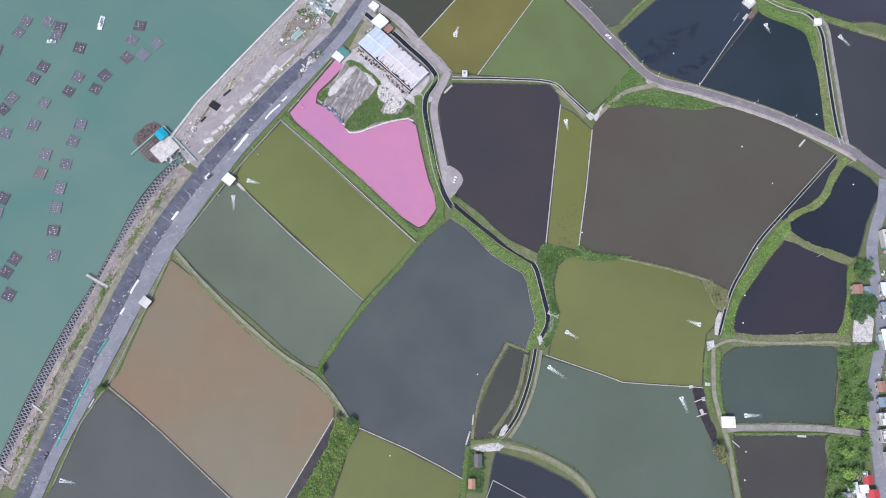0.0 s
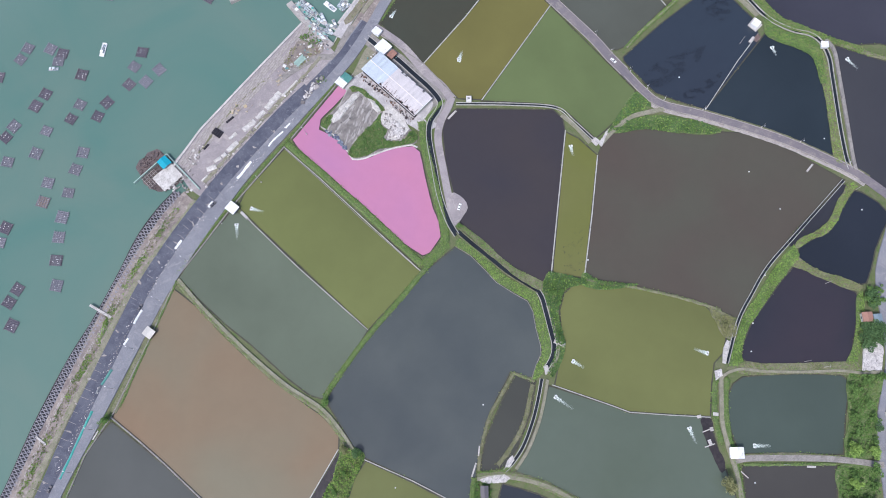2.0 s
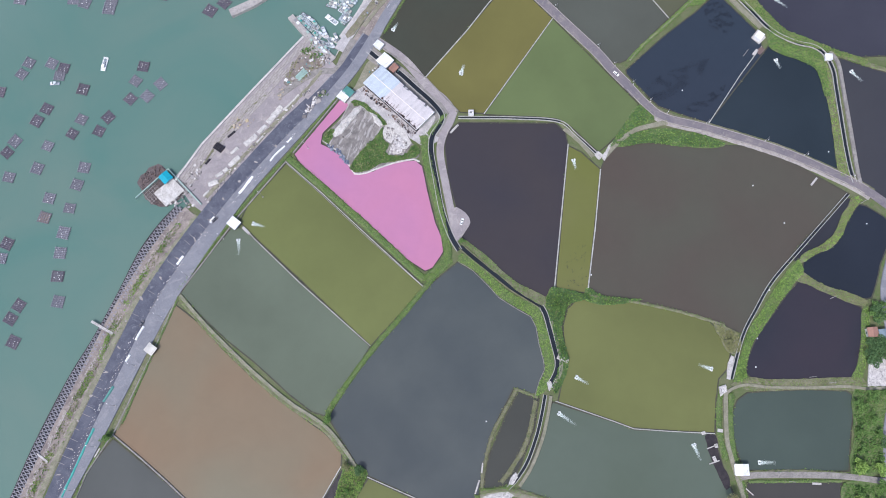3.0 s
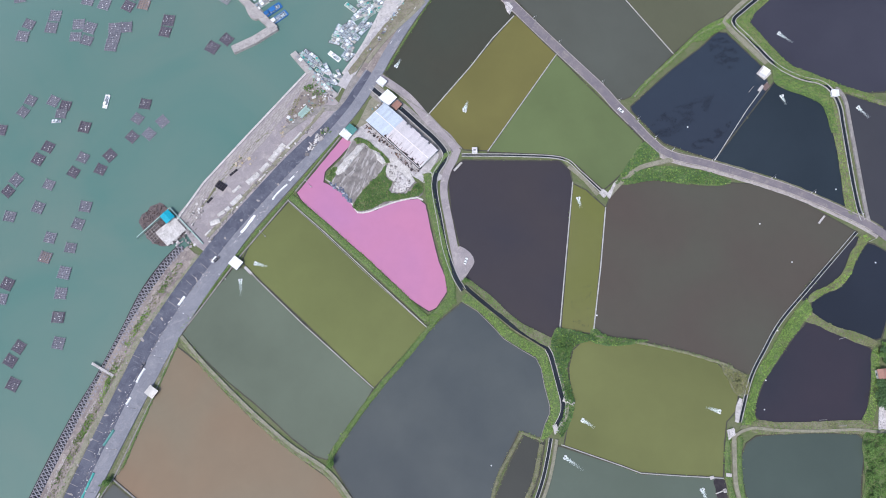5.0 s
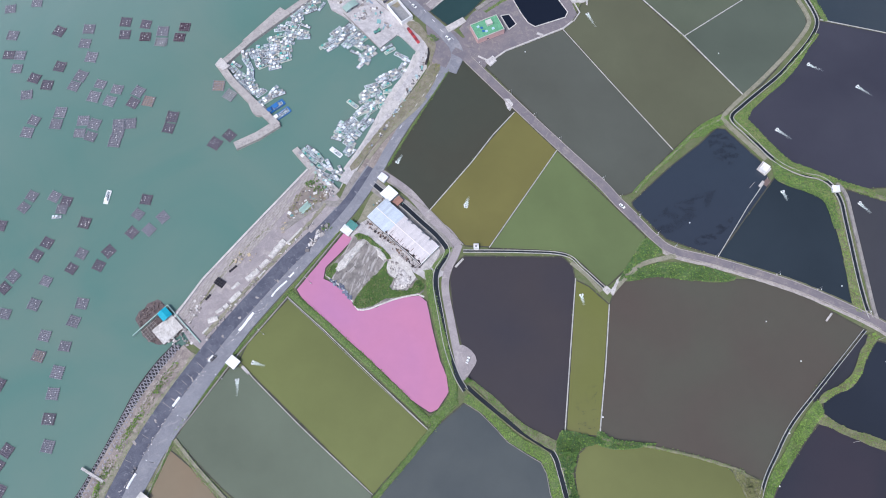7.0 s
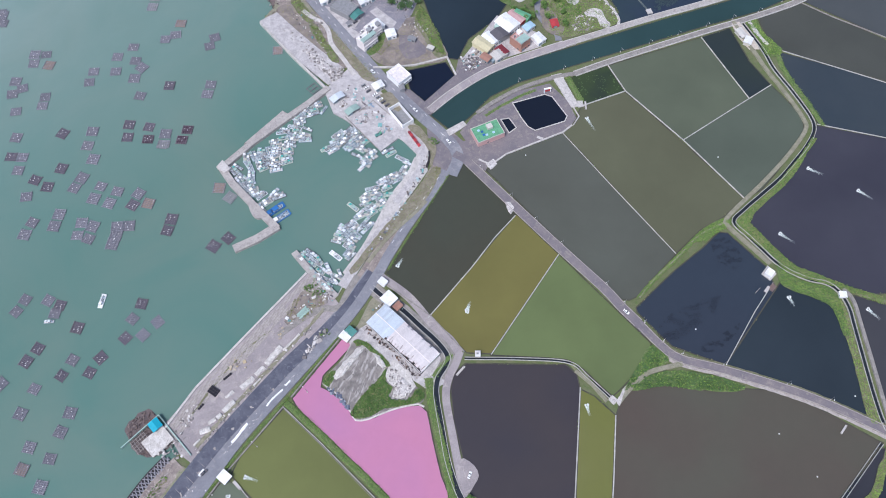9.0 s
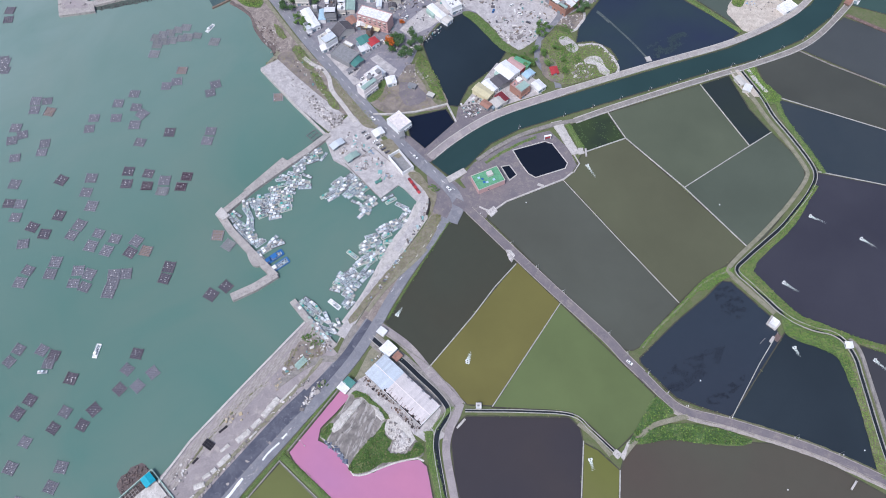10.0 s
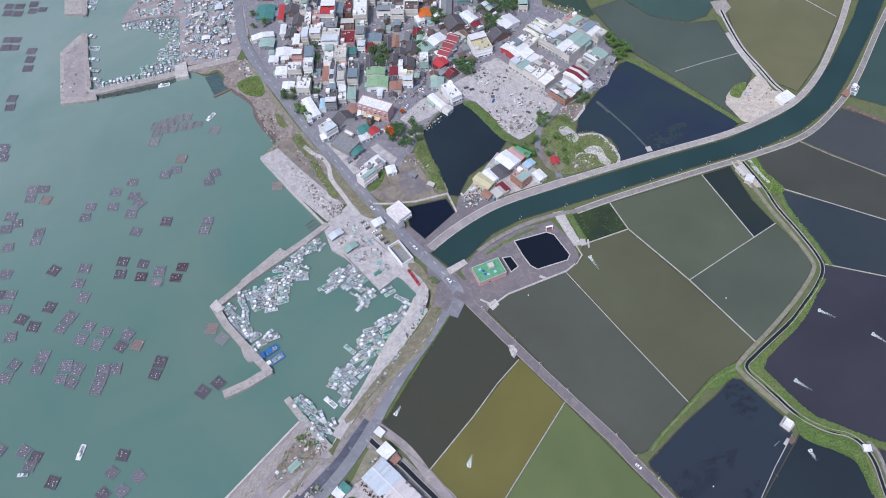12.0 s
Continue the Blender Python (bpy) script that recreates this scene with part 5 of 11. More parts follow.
ribbon("path", [(69.3, 222.1), (78.4, 213.7), (87.4, 202.2)], 2.2, 0.8, M["dirt"], "pale earth path beside a canal", "path")
ribbon("pavement", [(-62.7, 282.3), (-52.7, 273.4), (-41.6, 265.5), (-30.1, 254.1), (-19.6, 243.8), (-13, 235.3), (-11.9, 230.7), (-14.1, 225.3), (-17.6, 219.5)], 9.0, 0.44, M["old_concrete"], "old concrete apron along a canal", "paving")
ribbon("verge", [(-269.7, -31.9), (-257.9, -0.4), (-244.6, 34.2), (-230.7, 68.7), (-218.2, 99.3), (-203.9, 127.8), (-187.2, 155.5), (-177, 167.6)], 11.0, 0.32, M["shore_mud"], "dusty verge above the sea wall", "verge")

pond_wall([(30.1, 417.7), (36.5, 418.8), (41.5, 409.9), (35.9, 405.2), (30.1, 417.7)], 0.8, 0.8, "concrete", "pale concrete kerb round a small basin")
pond_wall([(39.7, 432.5), (64.6, 440.1), (70.2, 437.7), (80.2, 419.4), (78.0, 414.7), (55.3, 407.0), (50.2, 410.7), (45.4, 419.4), (39.7, 432.5)], 0.8, 0.8, "concrete", "pale concrete kerb round a basin")
pond_wall([(79.2, 445), (84.5, 430.2), (89.1, 419), (84.1, 411.1)], 0.8, 0.8, "concrete", "pale concrete wall of a pumping station yard")
for pts in ([(-27.3, 424.8), (-17.6, 411.5), (-7.4, 393.8)], [(-4.9, 397.6), (-19.7, 410.6)], [(-49.9, 315.2), (-33.3, 341.7), (-15.8, 369.9)], [(-118.9, 541.3), (-92.6, 503.7), (-58.9, 457.5), (-32.3, 425.4)], [(-201, 674.1), (-181, 632.6), (-156.1, 595.7), (-126.9, 551.1)]):
    dashes = line_through(pts, 5.0)
    for i in range(0, len(dashes) - 1, 2):
        tagged(put("road_marking", extrude("road_marking", [dashes[i], dashes[i].lerp(dashes[i + 1], 0.55)], [(-0.14, 0.6), (-0.14, 0.79), (0.14, 0.79), (0.14, 0.6)], M["white_paint"])), "short white painted dash on a road", "road marking", kind="structure")

ribbon("verge", [(-181.2, 113.3), (-195.2, 76.6), (-203.6, 53.7), (-213.1, 29.4)], 4.0, 0.3, M["dry_grass"], "dry verge between coast road and pond", "verge")
ribbon("verge", [(-191.6, 638.2), (-164.5, 595.3), (-134.9, 550.1), (-102.9, 505.8), (-77.4, 476.2)], 3.0, 0.35, M["dirt"], "pale dusty verge of the shore road", "verge")
ribbon("shore", [(-197.9, 601.3), (-188.4, 594.7), (-176.8, 583.2), (-172, 569.6), (-163.3, 554.8), (-154.4, 544.9), (-148.1, 531.4)], 5.0, 0.12, M["wet_shore"], "dark wet mud along the waterline", "shore", -1.6, 1.0)

pond_wall([(-2.2, 132.2), (7.2, 126.2), (16.2, 116.8), (23.3, 108.6), (34, 101.5), (42.8, 96.3), (45.8, 90), (47.3, 79.3), (49.8, 68.6), (50, 63.3), (46.6, 56.5), (43.6, 47.7)], 0.35, 0.62, "old_concrete", "thin pale concrete lip of a pond bank")
pond_wall([(-115.3, 200.1), (-91.2, 178.2), (-60.4, 148.5), (-25, 116.4)], 0.3, 0.5, "old_concrete", "thin pale concrete lip of a pond bank")


# ---- grassy banks and scrub ----
bank([(-114.4, 204.6), (-91.4, 184.2), (-60.6, 156.3), (-38, 134.5), (-24, 121.2)], 4.2, 0.8, tufts=0.5)
bank([(-23.3, 120.8), (-15.2, 127.7), (-8.9, 137.1), (-11.2, 154.4), (-16.2, 178), (-21.6, 200.2), (-24.3, 218.7)], 5.2, 0.8, tufts=0.5)
bank([(-6.9, 133.2), (-16, 124.6), (-25, 113.4), (-41, 94.2), (-56.7, 76.1), (-72, 54.9), (-81.3, 40.9), (-83.2, 34)], 3.2, 0.8, tufts=0.5)
bank_area([(-2.2, 132.7), (7.6, 126.6), (16.6, 117.2), (23.7, 109.0), (34.4, 101.9), (43.2, 96.7), (46.2, 90.2), (47.7, 79.3), (50.2, 68.6), (50.4, 63.3), (47.0, 56.3), (44.0, 47.5), (50.0, 50.3), (52.6, 55.9), (56.0, 63.3), (55.6, 73.9), (53.5, 84.7), (50.9, 93.8), (47.6, 101.9), (40.9, 105.9), (32.0, 110.8), (23.1, 118.3), (14.2, 127.4), (5.9, 133.8), (0.0, 137.7)], "grass", 0.7, ("tuft", "leaf_bright"), 0.7, 0.4)
bank_area([(-0.3, 148.4), (9.6, 141.1), (18.6, 133.4), (25.8, 125.8), (34.7, 118.2), (45.4, 112.6), (53.2, 108.5), (53.4, 104.0), (51.2, 102.6), (42.4, 107.8), (32.8, 114.5), (23.2, 123.5), (16.7, 128.5), (12.4, 133.4), (4.1, 141.9), (-1.4, 145.0)], "dry_grass", 0.7, ("tuft", "leaf"), 0.7, 0.4)
bank([(79.8, 109.9), (91.9, 106.6), (106.1, 105.4), (134.2, 99), (155, 92.4), (162.5, 89.8)], 1.6, 0.7, "dry_grass", 0.3)
bank_area([(212.1, 130.9), (214.5, 126.4), (214.7, 121.9), (208.8, 117.1), (204.7, 111.5), (198.6, 104.9), (192.5, 96.9), (188.4, 91.5), (184.3, 86.1), (178.3, 78.9), (174.7, 70.0), (172.6, 63.0), (172.8, 57.7), (167.4, 54.9), (164.3, 55.3), (168.6, 68.3), (173.1, 78.9), (177.5, 88.6), (184.3, 96.9), (194.7, 111.6), (205.0, 124.5)], "grass", 0.9, ("tuft", "leaf", "leaf_bright"), 0.8, 0.8)
bank_area([(257.7, 169.0), (252.4, 164.4), (250.1, 160.5), (245.7, 154.7), (242.2, 147.1), (236.7, 140.6), (230.8, 136.8), (223.4, 134.6), (216.3, 129.4), (211.9, 128.6), (215.0, 133.9), (220.0, 136.9), (225.7, 139.1), (231.6, 142.9), (236.4, 147.1), (241.0, 154.7), (244.0, 161.3), (248.1, 165.2), (250.7, 171.4), (255.2, 172.2)], "dry_grass", 0.9, ("tuft", "leaf_olive", "leaf_bright"), 0.8, 0.8)
bank_area([(213.5, 123.4), (221.3, 117.4), (229.7, 112.9), (238.3, 110.6), (248.4, 106.2), (252.3, 104.0), (249.5, 101.1), (240.9, 102.9), (232.5, 107.0), (224.1, 110.7), (215.7, 115.2), (209.9, 117.4)], "dry_grass", 0.8, ("tuft", "leaf_olive"), 0.7, 0.5)
bank_area([(247.3, 98.2), (251.2, 101.1), (251.1, 89.4), (247.8, 75.1), (244.1, 62.8), (240.6, 55.1), (235.0, 56.9), (239.8, 64.6), (244.1, 78.7)], "grass", 0.7, ("tuft", "leaf_bright"), 0.7, 0.5)
bank_area([(162.7, 53.6), (172.8, 57.7), (186.6, 56.6), (207.4, 56.9), (235.1, 57.6), (241.9, 56.9), (245.5, 52.7), (256.5, 50.2), (240.8, 48.5), (233.4, 49.6), (206.6, 50.3), (185.9, 49.7), (175.5, 49.7), (168.8, 51.5)], "dry_grass", 0.45, ("tuft", "leaf_olive"), 0.6, 0.2)
bank([(157.8, 52.2), (154.1, 40.5), (153.3, 23.5), (155.5, 10.1)], 3.0, 0.7, tufts=0.4)
bank([(162.3, 48.1), (160.3, 33.6), (159.8, 20.1), (161.8, 5.1), (163.8, -9.7), (165.7, -32.2), (167.1, -51)], 3.2, 0.8, tufts=0.4)
bank([(167.2, -2.5), (194, -2.5), (221.5, -2.5)], 1.6, 0.7, tufts=0.3)
bank([(164.3, 2.8), (194.7, 3.4), (224.7, 1.8)], 1.4, 0.7, "dry_grass", 0.3)
bank([(-179.5, 111.1), (-165.5, 95.8), (-148, 78.9), (-128.9, 61.3), (-106.7, 43.7), (-85.1, 29.9), (-72.8, 16.3), (-64.8, 4.2)], 4.0, 0.75, "dry_grass", 0.35)
bank([(32.9, 51.8), (26.1, 40.7), (18.3, 27), (12.5, 8.5), (10.3, -5.7)], 2.0, 0.6, "dry_grass", 0.5, "leaf_olive", 0.6)
bank([(32.9, 51.8), (45.4, 46.9)], 1.6, 0.6, "dry_grass", 0.4)
bank([(44.3, 44.8), (38.9, 23.6), (30.6, 8.5), (21.9, -2.5)], 2.4, 0.6, "dry_grass", 0.5, "leaf_olive", 0.6)
bank([(10, -7.1), (21.9, -6.4), (28.7, -3.8)], 2.4, 0.6, tufts=0.5)
bank([(9.3, -9), (28.6, -8), (48.7, -13.6), (68.5, -23.9), (79.6, -35.4), (83.4, -46.4)], 4.4, 0.78, "dry_grass", 0.4)
bank([(7.6, -9.7), (5.4, -29.1), (3, -46.6)], 3.0, 0.7, tufts=0.5)
bank_area([(125.5, 283.9), (145.2, 302.2), (163.4, 319.8), (179.8, 329.2), (187.0, 328.1), (182.3, 322.0), (172.1, 316.6), (166.7, 312.4), (158.9, 311.7), (149.9, 302.9), (129.2, 283.8), (118.4, 272.7), (113.7, 271.2)], "grass", 0.8, ("tuft", "leaf"), 0.8, 0.6)
ribbon("path", [(116, 271.5), (128, 284.8), (147, 301.8), (163, 317), (181, 326)], 1.0, 0.72, M["dirt"], "trodden line on a grassy bank", "path")
bank_area([(261.0, 394.2), (252.4, 383.6), (240.5, 367.1), (229.9, 355.7), (215.5, 343.6), (204.0, 333.5), (199.3, 325.6), (205.8, 315.9), (214.5, 302.9), (223.5, 292.2), (236.3, 286.2), (250.1, 279.0), (259.3, 274.8), (275.3, 268.9), (274.0, 264.2), (255.0, 272.5), (248.5, 275.8), (231.5, 281.8), (217.7, 286.6), (210.8, 297.9), (200.1, 310.4), (190.0, 321.9), (190.1, 328.0), (199.3, 335.4), (215.7, 348.6), (228.4, 361.3), (241.5, 375.2), (252.7, 388.5), (257.6, 395.3)], "grass", 0.8, ("tuft", "leaf", "leaf_olive"), 0.8, 0.7)
bank_area([(211.4, 280.1), (228.0, 273.4), (238.9, 267.7), (243.3, 256.1), (244.5, 241.3), (245.1, 224.6), (245.0, 208.2), (244.9, 192.0), (246.3, 186.1), (252.7, 184.0), (251.4, 194.0), (250.5, 216.3), (249.7, 237.0), (249.9, 253.9), (247.5, 265.9), (238.8, 273.7), (228.5, 278.2), (217.6, 284.4)], "dry_grass", 0.7, ("tuft", "leaf_olive", "leaf_bright"), 0.7, 0.4)
bank_area([(211.0, 293.7), (216.1, 287.8), (224.0, 281.6), (241.3, 276.4), (246.2, 269.5), (247.3, 253.8), (247.9, 242.4), (243.6, 242.5), (242.2, 253.9), (239.5, 263.3), (228.7, 269.8), (218.6, 274.0), (210.7, 280.2)], "grass", 0.7, ("tuft", "leaf", "leaf_dark"), 0.8, 0.7)
bank([(260.9, 271.1), (294.4, 258.7), (378.5, 236.8)], 3.0, 0.8, "dry_grass", 0.4)
bank([(147.6, 630.9), (171.3, 615.4), (192.5, 594.8), (235.6, 548.5)], 3.2, 0.8, tufts=0.5)
bank([(234.8, 506.4), (240.9, 485.8), (247.9, 478.8), (250.8, 456.6), (262.6, 423.4), (267.7, 405.9)], 3.6, 0.8, tufts=0.4)
bank([(-9, 371.6), (-22.5, 348), (-41.2, 315.1), (-51.8, 295.7)], 0.9, 0.7, tufts=0.5)
bank([(-83.2, 248.7), (-112.7, 208.7)], 1.2, 0.6, tufts=0.5, wobble=0.5)
bank([(19, 421.6), (31.2, 430.5), (46.7, 439.5), (57.7, 444.4)], 2.6, 0.7, tufts=0.4)
bank([(83.8, 456.6), (87.8, 445.8), (92.8, 432.6)], 4.0, 0.8, tufts=0.4)
SLOPE = [(-21.7, 376.3), (-15.5, 376.1), (-18.9, 362.8), (-27, 349), (-39.7, 333.8), (-51.4, 322.5), (-62, 311.4), (-73.5, 294), (-78.5, 294.5), (-67.5, 311.5), (-55.5, 328.3), (-47, 339.4), (-35.1, 355.2), (-25, 371.5)]
sheet("ground", SLOPE, 0.74, M["weeds"], "dry weedy slope between quay and coast road", "slope", -0.3, ragged=0.9)
thicket(SLOPE, 0.10, 0.6, "leaf_olive", 0.7, 0.3)
thicket(SLOPE, 0.03, 0.7, "leaf", 0.7, 0.3)
SLOPE = [(-40, 412.6), (-32.3, 414), (-23.8, 402), (-18.7, 395.9), (-20.4, 383.5), (-22.9, 376.3), (-24.2, 391), (-29, 400)]
sheet("ground", SLOPE, 0.74, M["weeds"], "dry weedy slope beside a road junction", "slope", -0.3, ragged=0.7)
thicket(SLOPE, 0.12, 0.6, "leaf_olive", 0.7, 0.3)
SLOPE = [(-64, 441.2), (-54.5, 446.4), (-50, 440.8), (-44.5, 430), (-47.5, 427.4), (-58.5, 434.1)]
sheet("ground", SLOPE, 0.74, M["weeds"], "dry weedy strip between quay and road", "slope", -0.3, ragged=0.7)
thicket([(-25.9, 401.1), (-21.7, 403.5), (-16.2, 398.3), (-19.6, 394.9)], 0.5, 0.9, "leaf", 0.6, 1.6)
thicket([(-20, 376), (-15.2, 377), (-15.5, 369), (-19.5, 366)], 0.4, 0.8, "leaf_olive", 0.7, 0.8)
ribbon("path", [(-26, 348.5), (-33.8, 339.2), (-45.5, 327.5), (-55.2, 316.6), (-66, 301)], 2.4, 0.8, M["dirt"], "pale earth ramp beside the coast road", "path")
pond_wall([(-24, 390.5), (-23.6, 385.1), (-25.8, 376.5)], 1.2, 1.5, "mud", "dark low wall beside the quay")
bank([(-264.6, -34.5), (-253.5, -4.7), (-240.6, 30.1), (-227, 62.3), (-215.6, 91.9), (-201.7, 120.2), (-184.2, 147.6), (-173, 165.2)], 4.2, 0.5, "dirt", 0.05, label="bare earth verge along the coast road")
VERGE = [(-269.2, -30.9), (-256.5, 1.9), (-243.4, 36), (-228.1, 71.3), (-215.4, 103.7), (-200.6, 132.3), (-184.5, 159.4)]
scrub_line(VERGE, 3.6, 1.2, "leaf", 0.6, 0.4, 0.1, 2.0, 0.6)
scrub_line(VERGE, 5.0, 1.2, "leaf_olive", 0.5, 0.4, -0.1, 7.0, 0.2)
scrub_line(VERGE, 3.6, 1.6, "leaf_bright", 0.55, 0.4, 0.0, 12.0, 0.4)
bank([(-242.5, -36.4), (-229.8, -1.1), (-222.6, 15), (-213.6, 28)], 1.0, 0.6, tufts=0.5, wobble=0.9)
bank([(-209.2, 32.8), (-194.3, 74.8), (-185.6, 97.7), (-181, 111.1)], 1.2, 0.6, tufts=0.4, wobble=0.6)
for ring in ([(52.8, 108.5), (57.0, 115.1), (65.2, 113.6), (74.1, 111.0), (78.4, 110.2), (76.8, 106.5), (70.3, 105.5), (65.9, 102.9), (62.7, 93.8), (61.8, 88.3), (63.2, 79.3), (64.8, 72.8), (65.3, 67.9), (63.3, 60.8), (59.9, 53.8), (56.2, 48.9), (53.5, 52.4), (57.3, 60.1), (59.7, 68.6), (57.6, 79.3), (54.6, 95.6), (52.3, 102.6)], [(79.3, 114.7), (88.4, 109.1), (100.8, 107.5), (113.3, 106.4), (97.0, 103.5), (86.3, 103.5), (77.5, 105.8), (76.9, 110.2)], [(119.6, 238.3), (129.2, 227.8), (112.8, 219.6), (100.9, 209.5), (96.2, 206.2), (107.2, 221.7)],
             [(102.4, 210.3), (112.7, 217.6), (126.1, 220.8), (137.5, 221.1), (161.6, 215.5), (174.6, 209.7), (168.3, 206.9), (145.9, 208.3), (123.6, 211.3), (107.6, 208.6)]):
    sheet("ground", ring, 0.5, M["grass"], "rough grass patch among fish ponds", "grass patch", -0.3, ragged=0.8)
    thicket(ring, 0.35, 0.9, "leaf", 0.4, 2.0)
    thicket(ring, 0.12, 0.8, "leaf_bright", 0.4, 2.0)
    thicket(ring, 0.3, 1.0, "leaf_dark", 0.4, 2.2)
RING = [(155.9, 90.6), (170.2, 84.8), (170.2, 73.7), (163.1, 72.6), (158.4, 82.6)]
sheet("ground", RING, 0.5, M["dry_grass"], "rough scrub patch in a pond corner", "scrub patch", -0.3, ragged=0.8)
thicket(RING, 0.6, 1.0, "leaf_olive", 0.4, 1.2)
for RING, density, rise in (([(-51.5, 225.4), (-57.5, 217.2), (-63, 211.9), (-68.6, 205), (-72.2, 199), (-72.8, 195.8), (-70.1, 193.7), (-62.6, 194.1), (-57, 196.8), (-52.2, 199.6), (-43.9, 200.7), (-29.9, 203.4), (-26.9, 205.8), (-27.7, 211.6), (-32.7, 211.6), (-34.5, 207.5), (-38.3, 204.7), (-47.7, 205.2), (-49.7, 207.7), (-47.1, 213), (-51.7, 217.1)], 0.9, 1.4),
                            ([(-85.4, 218.7), (-82.5, 224.5), (-86.4, 224.9), (-91.5, 219.6), (-91.8, 216.3), (-87.9, 214.2)], 0.5, 0.5),
                            ([(-73.9, 244.4), (-69.7, 245.2), (-63.8, 243.1), (-59.9, 239.2), (-54, 233.7), (-50.1, 229.5), (-48.9, 226.6), (-51.5, 226.6), (-55.9, 233.7), (-61.8, 237.1), (-66.9, 241.4), (-71.5, 241)], 0.7, 0.8)):
    sheet("ground", RING, 0.5, M["grass"], "rough green scrub on the sandy spit", "scrub patch", -0.3, ragged=0.8)
    thicket(RING, density * 0.7, 0.9, "leaf", 0.4, rise)
    thicket(RING, density * 0.3, 0.9, "leaf_dark", 0.4, rise * 0.8)
    thicket(RING, density * 0.2, 0.8, "leaf_olive", 0.5, rise)
RING = [(-71.1, 8.5), (-58, 5.2), (-59.2, -1.4), (-64.6, -13), (-72.3, -35.6), (-81.6, -54.5), (-101.6, -54.6), (-87.7, -29.2), (-76.6, -9.7)]
sheet("ground", RING, 0.5, M["grass"], "overgrown green strip between ponds", "scrub strip", -0.3, ragged=1.2)
thicket(RING, 0.3, 1.0, "leaf", 0.4, 1.8)
thicket(RING, 0.35, 0.9, "leaf_bright", 0.6, 2.0)
thicket(RING, 0.2, 0.9, "leaf_olive", 0.6, 1.8)
RING = [(235.6, 50), (256.5, 49.3), (248.9, 26.7), (247.7, 3.4), (227.3, 1.4), (232.2, 23.4)]
sheet("ground", RING, 0.5, M["grass"], "green tree belt between pond and road", "tree belt", -0.3, ragged=1.0)
thicket(RING, 0.3, 1.1, "leaf", 0.4, 1.5)
RING = [(222, -3.8), (245.5, -5.1), (239.8, -22.5), (232.4, -28.9), (222.8, -44.7), (214.9, -44.7), (220.3, -22.6)]
sheet("ground", RING, 0.5, M["grass"], "green tree belt between pond and road", "tree belt", -0.3, ragged=1.0)
thicket(RING, 0.3, 1.1, "leaf", 0.4, 1.5)
RING = [(71.1, 545.8), (82.5, 555.9), (94.3, 550.5), (99, 537), (107.6, 538.4), (119.3, 534.8), (125.3, 524.9), (129.4, 512.1), (126.2, 507.9), (110.2, 502.2), (95.8, 498.6), (84.8, 496.2), (73.4, 503.9), (68.3, 531.4)]
sheet("ground", RING, 0.4, M["dry_grass"], "green waste land with weeds and bushes beside a canal", "waste land", -0.3, ragged=2.0)
for kind, density, size in (("leaf_bright", 0.2, 0.7), ("leaf", 0.07, 0.8), ("leaf_olive", 0.2, 0.6), ("tuft", 0.16, 0.6)):
    thicket(RING, density, size, kind, 0.4, 0.7)
thicket([(83, 554.4), (97.5, 534.8), (100.4, 519.3), (86.2, 514.8), (78.6, 532.3)], 0.25, 1.0, "leaf", 0.4, 1.6)
ribbon("shore", [(99.6, 538.5), (104, 538.3), (110.1, 539.3), (118.6, 536.9), (122.4, 530.5), (126.7, 523.3), (129.6, 513.1), (127.9, 507)], 1.8, 0.5, M["rubble"], "white stony rim of waste land along a pond", "shore", -0.2, 0.6)
sheet("ground", [(67.8, 531.3), (74.5, 527.4), (81.4, 512.6), (84.9, 501.7), (73.4, 500.3), (67.6, 511.2)], 0.62, M["plot_earth"], "trodden earth yard on waste land", "yard", -0.3, ragged=1.5)
RING = [(-31.8, 535.7), (-26.5, 526.7), (-16, 504.1), (-10.6, 480.9), (-18.7, 484.4), (-25.1, 501), (-35.6, 521.7)]
thicket(RING, 0.35, 0.8, "leaf", 0.3, 0.9)
thicket(RING, 0.3, 0.8, "leaf_olive", 0.3, 0.7)
thicket(RING, 0.15, 0.8, "leaf_bright", 0.3, 0.9)
thicket([(-73.3, 485.9), (-64.9, 498.8), (-54.5, 495.2), (-61.7, 482.3)], 0.25, 0.7, "leaf_olive", 0.3, 0.4)
thicket([(-62, 486), (-48, 505), (-30, 525), (-24, 500), (-40, 480)], 0.03, 0.6, "leaf_olive", 0.3, 0.3)
thicket([(-73.2, 499.1), (-59.8, 505.8), (-62.8, 489.5), (-73.3, 482.9)], 0.15, 0.9, "leaf", 0.3, 0.5)
RING = [(4, 578.8), (17.1, 575.7), (43.9, 535.8), (36.8, 534.8), (14.4, 566.4)]
sheet("ground", RING, 0.4, M["grass"], "grassy slope on a pond's edge", "slope", -0.3, ragged=0.8)
thicket(RING, 0.25, 1.0, "leaf", 0.3, 0.4)
RING = [(-195.5, 609), (-179, 617.8), (-169.6, 596.1), (-175.5, 591.5), (-188.7, 596.8)]
sheet("ground", RING, 0.4, M["grass"], "green mangrove scrub on the shore", "scrub patch", -0.3, ragged=1.2)
thicket(RING, 0.2, 1.1, "leaf", 0.3, 1.0)
thicket(RING, 0.35, 1.0, "leaf_bright", 0.3, 1.2)
sheet("ground", [(-172.4, 568.9), (-159.8, 565.2), (-146.2, 531.4), (-159.4, 523.7), (-152.6, 545.5)], 0.15, M["dirt"], "muddy brown foreshore", "foreshore", -1.5, ragged=1.5)

